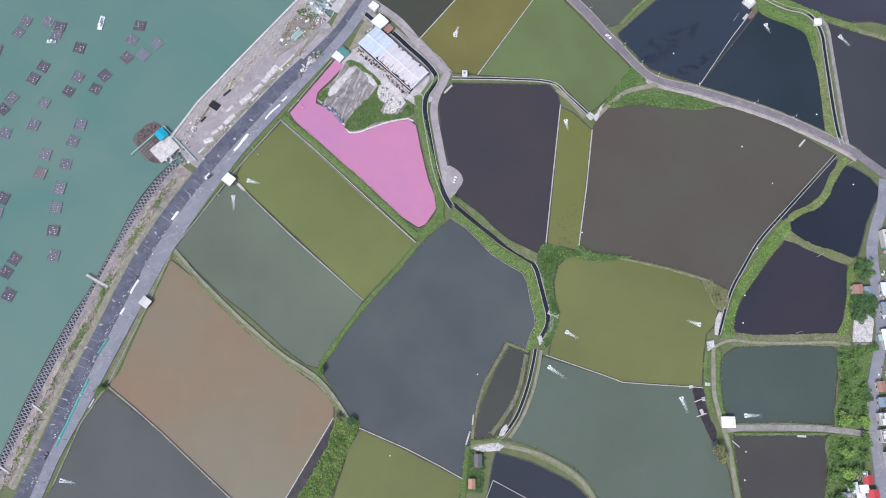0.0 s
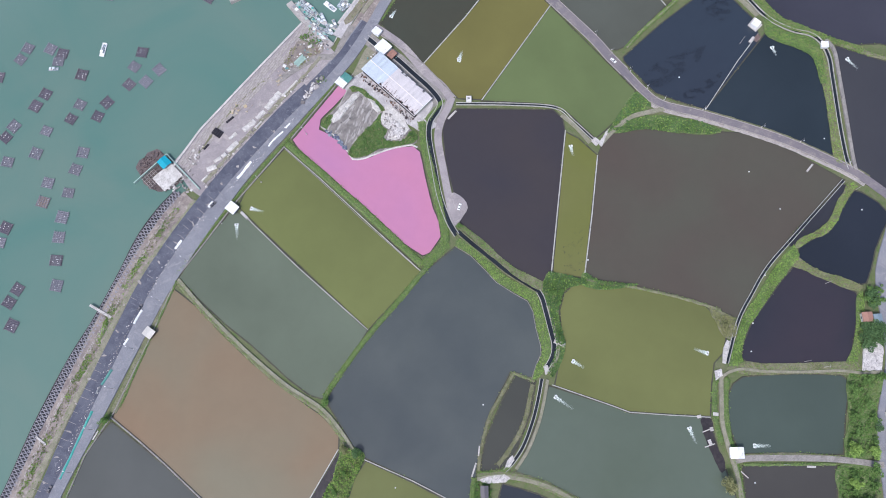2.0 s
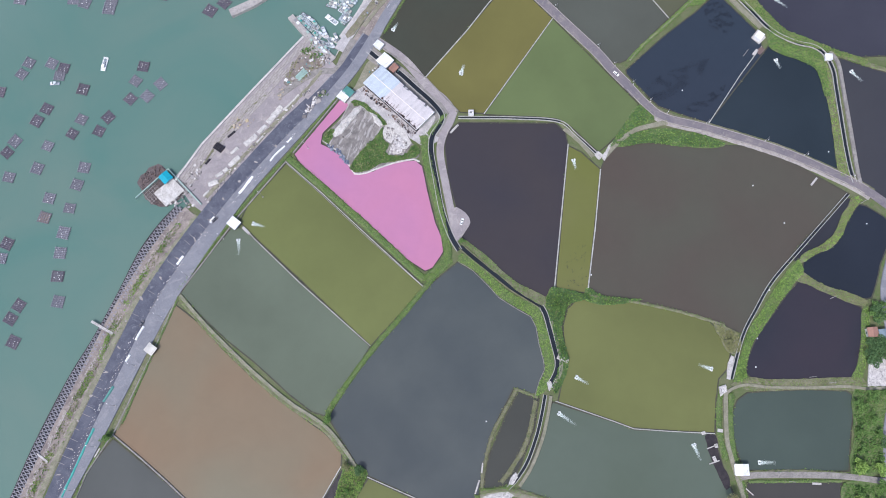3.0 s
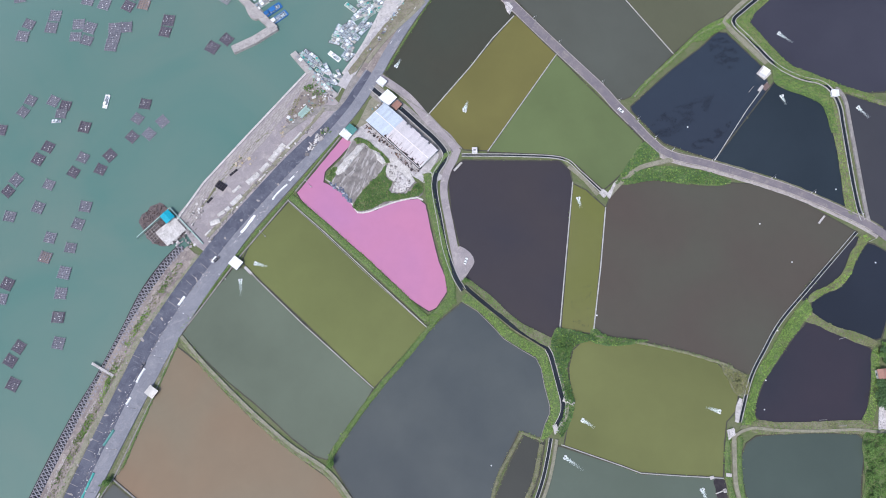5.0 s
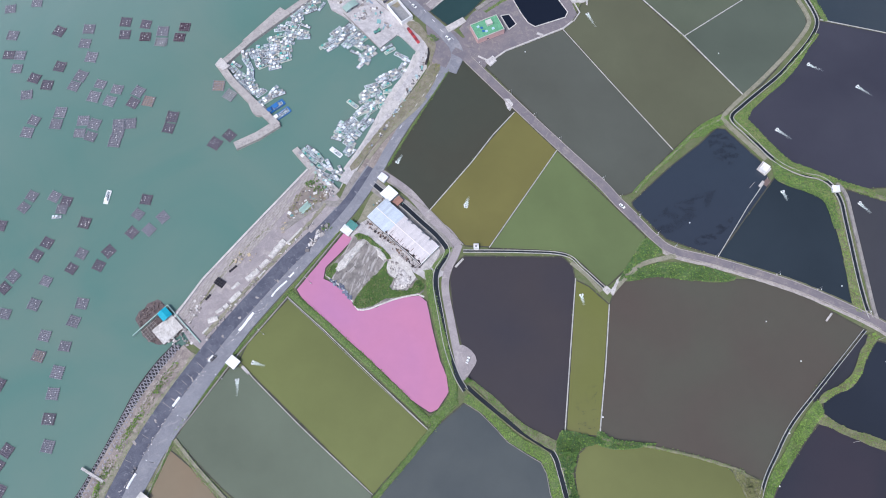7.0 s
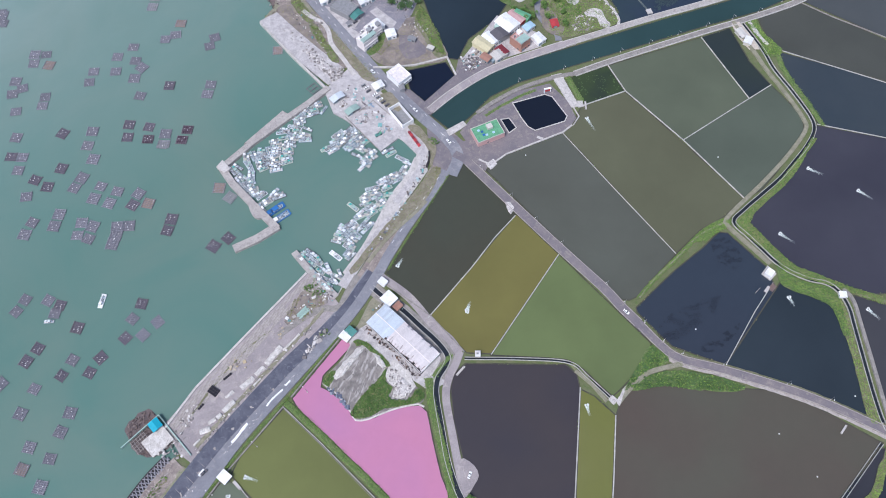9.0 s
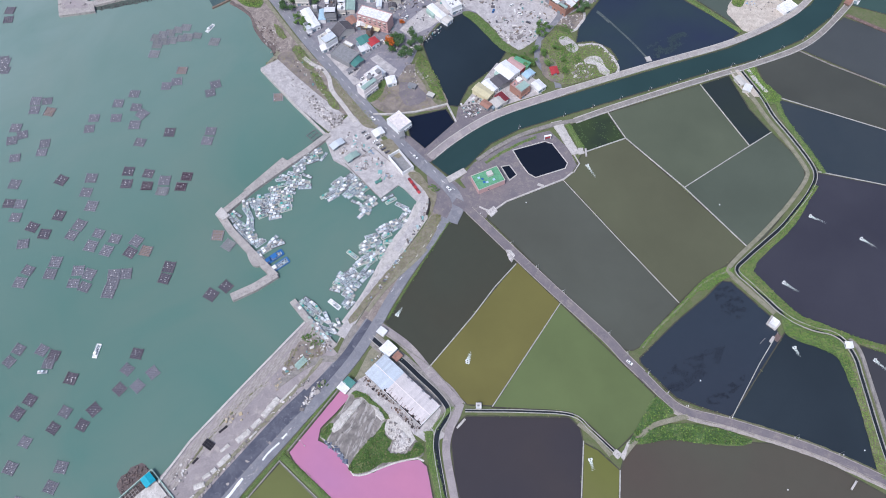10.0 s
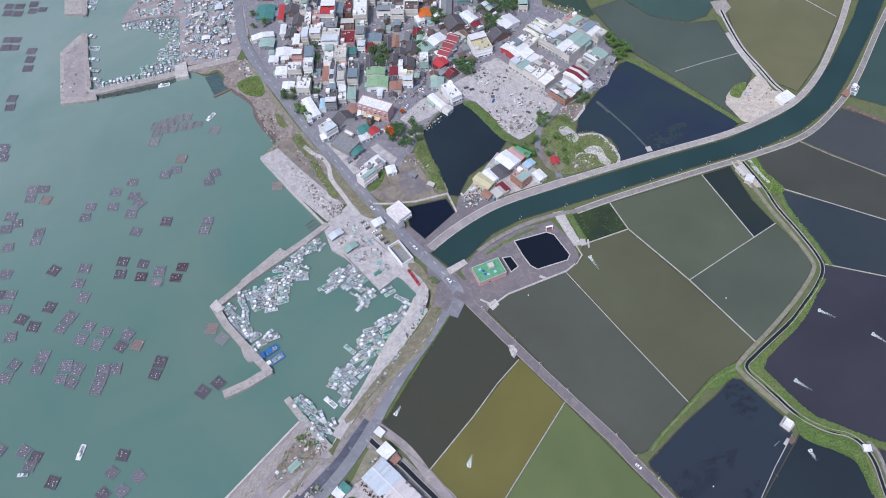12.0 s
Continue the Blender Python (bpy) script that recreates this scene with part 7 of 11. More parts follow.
def crown_mesh(r, radius, height, leaves, mat):
    """Leaf clumps on several boughs, uneven, with gaps between them."""
    s = Soup()
    lobes = [(r.gauss(0, radius * 0.42), r.gauss(0, radius * 0.42), height + r.uniform(-0.35, 0.55) * radius, radius * r.uniform(0.35, 0.62)) for _ in range(9)]
    for _ in range(leaves):
        lx, ly, lz, lr = r.choice(lobes)
        v = Vector((r.gauss(0, 1), r.gauss(0, 1), r.gauss(0, 0.8))).normalized() * lr * r.uniform(0.6, 1.08)
        p = Vector((lx, ly, lz)) + v
        k = r.uniform(0.3, 0.55)
        q = Euler((r.uniform(-0.9, 0.9), r.uniform(-0.9, 0.9), r.uniform(0, 6.3))).to_matrix()
        s.add([p + q @ Vector(c) for c in ((-k, 0, 0), (-k * 0.2, -k * 0.6, 0.05), (k, 0, -0.08), (k * 0.1, k * 0.6, 0.05))], [(0, 1, 2, 3)])
    return s.mesh("crown", mat)


def trunk_mesh(r, height):
    s = Soup().rod((0, 0, -0.3), (0.1, 0.05, height * 0.55), 0.24, 7, 0.16)
    for i in range(5):
        a = i * 1.26 + r.uniform(-0.3, 0.3)
        s.rod((0.1, 0.05, height * 0.5), (math.cos(a) * height * 0.3, math.sin(a) * height * 0.3, height * r.uniform(0.8, 1.05)), 0.11, 5, 0.04)
    return s.mesh("trunk", M["bark"])


TREES = {}
tree_dice = random.Random(5)
for kind_name, mat_name in (("leaf", "leaf"), ("leaf_bright", "leaf_bright"), ("leaf_dark", "leaf_dark"), ("leaf_flame", "leaf_flame"), ("leaf_olive", "leaf_olive")):
    TREES[kind_name] = [(trunk_mesh(tree_dice, 4.5), crown_mesh(tree_dice, 3.0, 4.6, 520, M[mat_name])) for _ in range(3 if kind_name != "leaf_flame" else 1)]
TREE_TALK = {"leaf": "leafy green tree with an uneven crown", "leaf_bright": "bright light-green tree with a loose crown", "leaf_dark": "dark green tree with a dense crown", "leaf_flame": "flame tree in orange blossom", "leaf_olive": "dull olive-green thorny tree"}


def tree(x, y, size=1.0, kind="leaf", z=0.2):
    r = tree_dice
    trunk, crown = r.choice(TREES[kind])
    ob = thing("tree", pose(x, y, z, 0, 0, r.uniform(0, 360)) @ Matrix.Diagonal((size, size, size * r.uniform(0.8, 1.1), 1)), TREE_TALK[kind], "tree", "trees")
    put("trunk", trunk, ob)
    put("crown", crown, ob)
    return ob


def car_parts(body_col):
    body = Soup().prism([(-2.15, -0.8), (-1.9, -0.86), (1.9, -0.86), (2.2, -0.7), (2.2, 0.7), (1.9, 0.86), (-1.9, 0.86), (-2.15, 0.8)], 0.3, 0.92)
    cab = Soup().prism([(-1.5, -0.78), (1.0, -0.78), (1.0, 0.78), (-1.5, 0.78)], 0.92, 1.45, top=[(-1.15, -0.64), (0.35, -0.64), (0.35, 0.64), (-1.15, 0.64)])
    roof = Soup().box(-1.12, -0.62, 1.45, 0.32, 0.62, 1.49)
    wheel = Soup().rod((0, -0.1, 0), (0, 0.1, 0), 0.32, 10)
    return body.mesh("body", COAT[body_col]), cab.mesh("cabin", M["glass"]), roof.mesh("car_roof", COAT[body_col]), wheel.mesh("wheel", M["dark"])


CARS = {k: car_parts(k) for k in ("white", "dark", "grey", "blue", "dark_red")}


def car(x, y, ang, colour="white", z=0.62):
    body, cab, roof, wheel = CARS[colour]
    adj = colour.replace("_", " ")
    ob = thing("car", pose(x, y, z, 0, 0, ang), f"{adj} small passenger car parked on asphalt", "car", "cars")
    put("body", body, ob)
    put("cabin", cab, ob, None, "dark glass cabin")
    put("car_roof", roof, ob)
    for wx in (-1.35, 1.35):
        for wy in (-0.78, 0.78):
            put("wheel", wheel, ob, pose(wx, wy, 0.32))
    return ob


def lamp_post(x, y, ang, tall=7.0, z=0.6):
    ob = thing("street_lamp", pose(x, y, z, 0, 0, ang), "grey steel street lamp with a single arm", "street lamp", "street lamps")
    part("pole", Soup().rod((0, 0, -0.4), (0, 0, tall), 0.13, 7, 0.08), M["steel"], ob)
    arm = part("arm", Soup().rod((0, 0, tall - 0.1), (2.0, 0, tall + 0.35), 0.06, 6), M["steel"], ob)
    part("lamp_head", Soup().box(1.8, -0.16, tall + 0.26, 2.7, 0.16, tall + 0.42, chamfer=0.06), COAT["white"], arm)
    part("base", Soup().box(-0.35, -0.35, -0.3, 0.35, 0.35, 0.25, chamfer=0.05), M["concrete"], ob)
    return ob


def power_pole(x, y, ang, z=0.3):
    ob = thing("utility_pole", pose(x, y, z, 0, 0, ang), "concrete utility pole with a crossarm", "utility pole", "utility poles")
    part("pole", Soup().rod((0, 0, -0.3), (0, 0, 8.5), 0.17, 7, 0.11), M["concrete"], ob)
    part("crossarm", Soup().box(-1.0, -0.06, 7.7, 1.0, 0.06, 7.85), M["steel"], ob)
    for s in (-0.8, 0, 0.8):
        part("insulator", Soup().drum(s, 0, 7.85, 8.1, 0.07, 6), COAT["brown"], ob)
    return ob


def clutter(ring, count, mat=None, lo=0.5, hi=2.2, z=0.3, seed=1, label="scattered scrap, planks and crates on bare ground", name="scrap", patch=-2.0):
    """Loose boards, boxes and heaps thrown over an area."""
    r = random.Random(seed)
    xs, ys = [p[0] for p in ring], [p[1] for p in ring]
    s, made, tries = Soup(), 0, 0
    while made < count and tries < count * 30:
        tries += 1
        x, y = r.uniform(min(xs), max(xs)), r.uniform(min(ys), max(ys))
        if not inside(x, y, ring) or noise.noise((x * 0.08, y * 0.08, seed * 1.7)) < patch:
            continue
        made += 1
        a, b = r.uniform(lo, hi) / 2, r.uniform(lo, hi) / 2 * r.choice((0.3, 0.6, 1.0))
        k = r.random()
        m = pose(x, y, z, r.uniform(-6, 6), r.uniform(-6, 6), r.uniform(0, 180))
        if k < 0.6:
            s.box(-a, -b, -0.25, a, b, r.uniform(0.15, 0.9), m, min(a, b) * 0.15)
        else:
            n = 7
            rr = [r.uniform(0.6, 1.1) for _ in range(n)]
            ring2 = [(a * q * math.cos(6.283 * i / n), b * 1.4 * q * math.sin(6.283 * i / n)) for i, q in enumerate(rr)]
            s.prism(ring2, -0.25, r.uniform(0.2, 0.7), m, [(px * 0.45, py * 0.45) for px, py in ring2])
    return tagged(put(name, s.mesh(name, mat or SCRAP)), label, "scrap", kind="stuff")


# ---- oyster rafts on the sea ----
mid_raft = raft_master(M["net"], pose(-261.6, 125.5, SEA + 0.1, 0, 0, -3), "floating oyster raft of bamboo poles and grey netting")
dark_raft = raft_master(M["net_dark"], pose(-259.5, 257.5, SEA + 0.1, 0, 0, -8), "floating oyster raft with dark wet netting", "old_bamboo", 5)
wet_raft = raft_master(M["net_purple"], pose(-237.8, 408.7, SEA + 0.1, 0, 0, -4), "floating oyster raft heaped with dark purple netting", "old_bamboo", 3)
tan_raft = raft_master(M["net_light"], pose(-274.5, 165.2, SEA + 0.1, 0, 0, -16), "floating oyster raft with dry tan netting", "bamboo", 1)
pale_raft = raft_master(M["net_pale"], pose(-223.6, 403.4, SEA + 0.1, 0, 0, -3), "floating oyster raft with bleached pale netting", "bamboo", 1)
plain_raft = raft_master(M["net"], pose(-404, 720, SEA + 0.1, 0, 0, -2), "floating oyster raft of weathered poles and plain netting", "old_bamboo", 0)
pole_raft = raft_master(M["net_pale"], pose(-222.5, 561.5, SEA + 0.1, 0, 0, -6), "floating oyster raft of bare pale bamboo poles", "bamboo", 0)
raft_dice = random.Random(3)


def rafts(source, *places):
    for x, y, turn in places:
        k = raft_dice.uniform(1.0, 1.1) if y < 300 else raft_dice.uniform(1.1, 1.22)
        copy_thing(source, pose(x, y, SEA + raft_dice.uniform(0.02, 0.14), 0, 0, turn + raft_dice.choice((0, 180)) + raft_dice.uniform(-3, 3)) @ Matrix.Diagonal((k, k * raft_dice.uniform(0.94, 1.1), 1, 1)))


rafts(mid_raft, (-330.9, 382.7, -7), (-319.2, 359.9, 8), (-281.2, 375, -21), (-285, 366.5, -21), (-265.4, 367.4, -15), (-268.7, 357.1, -15), (-252.3, 362.7, -15), (-256.5, 353, -15), (-236.2, 360.4, -28), (-291.4, 344.6, -7), (-292.9, 335, -10), (-309.5, 338.2, -22), (-312.9, 328.6, -7), (-273.4, 337.2, -1), (-274.5, 327.2, -4), (-264.8, 334.2, -17), (-265.9, 324.2, -17), (-247.1, 333.8, 1), (-238.5, 334, 4), (-246.6, 326.9, -8), (-247.8, 319.7, -8), (-300, 278.3, -26), (-304.2, 269.8, -30), (-283.9, 277.5, -21), (-277.3, 267.9, -6), (-258.1, 235, -26), (-223.4, 263, -31), (-214.3, 251.5, -38), (-205.9, 260.5, -45), (-301.9, 219.7, -38))
rafts(mid_raft, (-279, 216, -21), (-284.1, 199.9, -16), (-302.6, 194, -13), (-252.2, 200.1, -11), (-255.8, 188.1, -18), (-273.3, 178.8, -11), (-258.8, 171.7, -6), (-260.8, 154.9, -11), (-261.4, 141.3, -6), (-258.8, 109.1, -12), (-300.2, 138.2, -10), (-382.2, 537.1, -2), (-379.8, 527.7, -2), (-344.5, 493.5, 3), (-335.1, 493.2, 3), (-343.2, 484.2, 3), (-353.5, 466.3, -2), (-346.3, 459.3, 18), (-353.2, 454, 8), (-326.2, 450.4, 3), (-326.4, 441.7, 3), (-346.2, 436.9, 8), (-292.4, 474.5, 1), (-293.9, 463.9, 6), (-274.5, 474, 1), (-275.9, 489, -2), (-264.7, 498.6, -6), (-260.4, 484.4, -8), (-254.1, 477.3, -34), (-258.2, 466.7, -2))
rafts(mid_raft, (-250.6, 449.3, -11), (-196.1, 458.6, -4), (-197.5, 449.3, -4), (-199.1, 506.5, 18), (-202.1, 497.7, 18), (-231.8, 510.6, 5), (-239.5, 506, 2), (-224.7, 412.8, -5), (-281.6, 416.5, -5), (-282.8, 403.6, -5), (-276, 391.3, -10), (-339.7, 412.4, -5), (-330.4, 394.3, -5), (-384.4, 539.3, 5), (-382.5, 530.4, 5))
rafts(plain_raft, (-439.3, 725.9, -2), (-428.5, 725.5, -2), (-437.1, 715.5, -2), (-426.7, 714.3, -2), (-415.4, 728.4, -2), (-413.3, 718, -2), (-424.3, 676.3, 2), (-415.6, 676, 2), (-422.8, 665.2, 2), (-414.2, 664.9, 2), (-396.5, 659.6, -2), (-394.5, 648, -2), (-392.8, 635.8, 2), (-394.6, 597.5, -2), (-393, 586.4, 5))
rafts(pole_raft, (-256.1, 541.4, -2), (-258, 560, -6), (-252.4, 563.8, -6), (-246.4, 565.6, -6), (-240.2, 568.7, -6), (-233.8, 571.2, -6), (-255.3, 552.1, -6), (-249.8, 555.8, -6), (-243.3, 556.9, -6), (-235.8, 558.7, -6), (-230.7, 559.8, -6), (-256.1, 541.8, -6), (-206.9, 553.9, -12))
rafts(dark_raft, (-298.4, 383.6, -13), (-316, 374, -15), (-305.4, 368, -7), (-238.9, 351.1, -23), (-208.7, 338.7, -10), (-210.2, 329.6, -10), (-275, 273.9, -14), (-259.6, 257.4, -10), (-283.1, 243.3, -25), (-288.8, 234.4, -25), (-239.7, 236.3, -41), (-219.1, 273.9, -10), (-225.8, 249.6, -35), (-317.9, 256.6, -11), (-306.4, 211.7, -38), (-263.3, 224.6, -25), (-245, 226.3, -23), (-260.9, 125.8, -4), (-297.5, 148, -20), (-284, 106.9, -28), (-288.3, 98.3, -27), (-284.4, 83.5, -23), (-228.8, 458.5, -5), (-254.2, 422, -7), (-253.4, 410.5, -5), (-238.4, 419.5, -7), (-304.4, 415.1, -21), (-339.2, 395, -5), (-165.8, 322.5, -36), (-175.5, 316.4, -30))
rafts(tan_raft, (-227.8, 352.2, -15), (-275, 165.6, -15), (-330.3, 482, -11), (-229.4, 522.6, -2), (-177.4, 363.8, -6), (-146, 491.4, 1))
rafts(wet_raft, (-237.4, 408, -5), (-208.3, 416, -4), (-211.3, 406.8, -4))
rafts(pale_raft, (-225.3, 403.1, -5), (-168.5, 355.6, -32))

# ---- fishing boats ----
BOATS = [
    boat_master(pose(-246.5, 276.3, SEA, 0, 0, 82), "white", "white", 10, 3.2, "white fishing boat lying alone on the water", False, "white"),
    boat_master(pose(-93.4, 403.5, SEA, 0, 0, 30), "mint", "blue_grey", 12.0, 3.2, "pale fishing boat with a mint-green cabin roof", False, "ice"),
    boat_master(pose(-89.8, 399.5, SEA, 0, 0, 40), "blue_grey", "grey", 10.5, 3.0, "grey fishing boat with a white awning", "white", "cream"),
    boat_master(pose(-97, 397.7, SEA, 0, 0, 35), "grey", "ice", 12.0, 3.2, "pale fishing boat with a worn grey deck", False, "grey"),
    boat_master(pose(-78.5, 345.6, SEA, 0, 0, -40), "turquoise", "cream", 9.5, 3.0, "cream fishing boat with a pale green awning", "mint", "mint"),
    boat_master(pose(-72.2, 379.8, SEA, 0, 0, 48), "ice", "blue_grey", 11.0, 3.0, "blue-grey fishing boat with a pale cabin", "ice", "blush"),
    boat_master(pose(-84.5, 405.5, SEA, 0, 0, 40), "white", "dark", 11.5, 2.9, "dark-hulled fishing boat with a white cabin", False, "ice"),
    boat_master(pose(-67.5, 389.5, SEA, 0, 0, 46), "grey", "mint", 10.0, 3.1, "mint-green fishing boat with a grey cabin roof", "white", "cream"),
]
copy_thing(BOATS[5], pose(-279.8, 262.1, SEA, 0, 0, 3) @ Matrix.Diagonal((0.62, 0.75, 1, 1)))
copy_thing(BOATS[0], pose(-212.6, 569.5, SEA, 0, 0, 60))
copy_thing(BOATS[0], pose(-261.5, 609.8, SEA, 0, 0, 15))
boat_master(pose(-130.3, 338.1, SEA, 0, 0, 38), "white", "blue", 16.0, 5.0, "large blue fishing boat moored at the mole", False, "blue_grey")
boat_master(pose(-135.3, 344.1, SEA, 0, 0, 38), "blue", "blue", 17.0, 5.0, "large blue fishing boat with a blue cabin", "blue", "blue")
boat_dice = random.Random(8)


def moor(pts, rows, gap, inward, turn, first=0.0, thin=0.12):
    """Boats side by side along a quay line, in rows that reach out from it."""
    line = line_through(pts, gap)
    for (p, n) in zip(line, sides_of(line)):
        for k in range(rows):
            if boat_dice.random() < thin + 0.12 * k:
                continue
            q = p + n * (inward * (first + 5.4 + k * 9.6)) + Vector((boat_dice.uniform(-0.5, 0.5), boat_dice.uniform(-0.8, 0.8), 0))
            a = math.degrees(math.atan2(n.y, n.x)) + turn + boat_dice.uniform(-22, 22) + boat_dice.choice((0, 180))
            s = boat_dice.uniform(0.72, 1.02)
            copy_thing(boat_dice.choice(BOATS[1:]), pose(q.x, q.y, SEA, 0, 0, a) @ Matrix.Diagonal((s, s, 1, 1)))


def pack(ring, a, b, thin=0.06, spread_by=9.0):
    """Boats lying hull to hull over a patch of water, pointing from a to b."""
    turn = math.atan2(b[1] - a[1], b[0] - a[0])
    u, v = Vector((math.cos(turn), math.sin(turn))), Vector((-math.sin(turn), math.cos(turn)))
    us, vs = [Vector(p).dot(u) for p in ring], [Vector(p).dot(v) for p in ring]
    y, row = min(vs) + 1.4, 0
    while y < max(vs):
        x = min(us) + boat_dice.uniform(2.5, 5.5)
        while x < max(us):
            q = u * x + v * y
            if inside(q.x, q.y, ring) and boat_dice.random() > thin:
                k = boat_dice.uniform(0.7, 0.95)
                copy_thing(boat_dice.choice(BOATS[1:]), pose(q.x, q.y, SEA + boat_dice.uniform(-0.1, 0.15), 0, 0, math.degrees(turn) + boat_dice.gauss(0, 11) + boat_dice.choice((0, 180))) @ Matrix.Diagonal((k, k, 1, 1)))
            x += boat_dice.uniform(8.0, 10.0)
        y += boat_dice.uniform(2.35, 2.8)
        row += 1


pack([(-121.6, 436.3), (-111.4, 438.1), (-104, 431.7), (-113.5, 423.8), (-121.5, 418.9), (-127.1, 424.1)], *[(-121.7, 429), (-107.4, 435.9)])
pack([(-133.4, 419.2), (-121.2, 423.9), (-115.2, 414.8), (-116.5, 402), (-131, 398.5), (-139.5, 407.4)], *[(-132.3, 410.2), (-115.4, 407.9)])
pack([(-153, 396.1), (-139.4, 406.4), (-125.5, 401.3), (-123.4, 389.8), (-132.5, 376.9), (-146.9, 378.1)], *[(-150, 386.6), (-134, 389)])
pack([(-162.9, 390.6), (-152.3, 397.1), (-145.8, 379.5), (-155.8, 370.1)], *[(-158.1, 391.5), (-152.2, 372.7)])
pack([(-172.6, 379.6), (-166.7, 383.2), (-154.1, 369.2), (-155.5, 362), (-164.3, 367.6)], *[(-171.1, 380), (-157.5, 367.4)])
pack([(-161.1, 367.5), (-156, 371), (-147.1, 359.2), (-153.4, 353.1)], *[(-158.5, 355.9), (-148.4, 362.8)])
pack([(-147.8, 358.3), (-142.4, 365.3), (-130.8, 355.3), (-139.8, 346), (-146.6, 349.5)], *[(-145.9, 350.4), (-132, 358.9)])
pack([(-155.1, 354.1), (-149.7, 354.8), (-142.8, 345.2), (-145.5, 341.8)], *[(-153.6, 354.9), (-143.4, 343.5)])
pack([(-96.1, 406.4), (-88.4, 415.1), (-72.1, 409.8), (-72.3, 398.2), (-82.9, 395.5), (-89.8, 400.5)], *[(-91.4, 399.5), (-77.3, 411.9)])
pack([(-79.6, 395.4), (-73.2, 399.1), (-63.9, 394.1), (-62.7, 385.6), (-72.2, 380.2), (-78.3, 386.9)], *[(-77.8, 393.5), (-65.9, 384.8)])
pack([(-70.9, 355.9), (-62.7, 367.3), (-50.9, 372.4), (-44.5, 369.6), (-49.6, 356.3), (-55.5, 345.2), (-66.8, 337.7), (-71.9, 346.3)], *[(-67.6, 353.2), (-51.4, 361.7)])
pack([(-82.6, 331.3), (-70.4, 346.3), (-61.5, 339.3), (-67, 326.9), (-79, 323)], *[(-80, 327.1), (-66, 336)])
pack([(-93, 318.4), (-83.2, 329.7), (-71.5, 324.5), (-79, 312.6), (-86.5, 311.9)], *[(-91, 320.8), (-79.1, 314.1)], 0.1)
pack([(-82.6, 310.2), (-76.2, 314.9), (-73.6, 310.1), (-78.4, 303.1)], *[(-80.8, 305.5), (-75.3, 312.5)])
pack([(-114.6, 307.6), (-108.3, 312.3), (-84.4, 293.9), (-88.4, 279), (-100.8, 288.1)], *[(-111, 309.1), (-93.1, 291.8)])
for x, y, a in ((-101, 395.9, 30), (-95.1, 393.9, 34), (-66.9, 387.6, 46), (-52.3, 390.1, 33), (-54.9, 393, 33), (-44, 385.2, -30), (-39.1, 380.5, -35), (-44.6, 374.1, 62), (-41.4, 376.8, 62), (-41.3, 371.3, 50)):
    copy_thing(BOATS[1 + int(abs(x)) % 7], pose(x, y, SEA, 0, 0, a) @ Matrix.Diagonal((0.9, 0.9, 1, 1)))
copy_thing(BOATS[0], pose(-88.8, 307.2, SEA, 0, 0, -40))
moor([(-318.9, 606), (-292.9, 613.7), (-259.2, 623.4), (-247.1, 627.4)], 1, 3.6, 1, 0, 0.2, 0.02)
moor([(-281, 617.6), (-247.2, 628.2)], 1, 3.8, 1, 0, 8.5)
moor([(-254.4, 646.4), (-263.1, 686)], 2, 4.6, 1, 0, 0.0)
moor([(-317, 695), (-305.2, 697.4), (-291.8, 700.2), (-266, 700)], 1, 3.4, -1, 0, -0.6, 0.05)
moor([(-293, 700.2), (-268, 700)], 1, 3.8, -1, 0, 8.0)

for k, (x, y) in enumerate(((-345.8, 678.1), (-338.9, 661.3), (-335.0, 645.1), (-330.8, 631.3), (-326.4, 618.5), (-359.0, 729.5), (-357.8, 720.5))):
    copy_thing(BOATS[(2, 3, 5, 6)[k % 4]], pose(x, y, SEA, 0, 0, -14 + 9 * (k % 3)) @ Matrix.Diagonal((1.05, 1.5, 1, 1)))
for x, y in ((-284.2, 612.9), (-275.8, 615.6), (-269.3, 617.7)):
    copy_thing(BOATS[3], pose(x, y, SEA, 0, 0, 16) @ Matrix.Diagonal((0.9, 0.8, 1, 1)))

# ---- wave-breaking blocks along the sea wall ----
SEA_LINE = [(-185.4, 169.4), (-195.4, 157.4), (-206.4, 139.5), (-216.6, 114.5), (-229.2, 86), (-242.8, 59.5), (-258.8, 21.2), (-270.1, -12.3), (-280, -38.4), (-289.5, -63)]
ribbon("sea_wall", [(x + 1.5, y - 0.6) for x, y in SEA_LINE], 11.0, -0.75, M["mud"], "dark wet rock footing under concrete blocks", "footing", -3.0)
X_ARM = Soup()
for a in (42, 138):
    X_ARM.box(-1.3, -0.27, -0.9, 1.3, 0.27, 0.3, pose(0, 0, 0, 0, 0, a), 0.06)
X_ARM.box(-0.5, -0.5, -0.9, 0.5, 0.5, 0.4, None, 0.18)
X_BLOCK = X_ARM.mesh("armour_block", M["breaker"])
block_dice = random.Random(23)
lower_blocks = Soup()
block_line = line_through(SEA_LINE, 2.5)
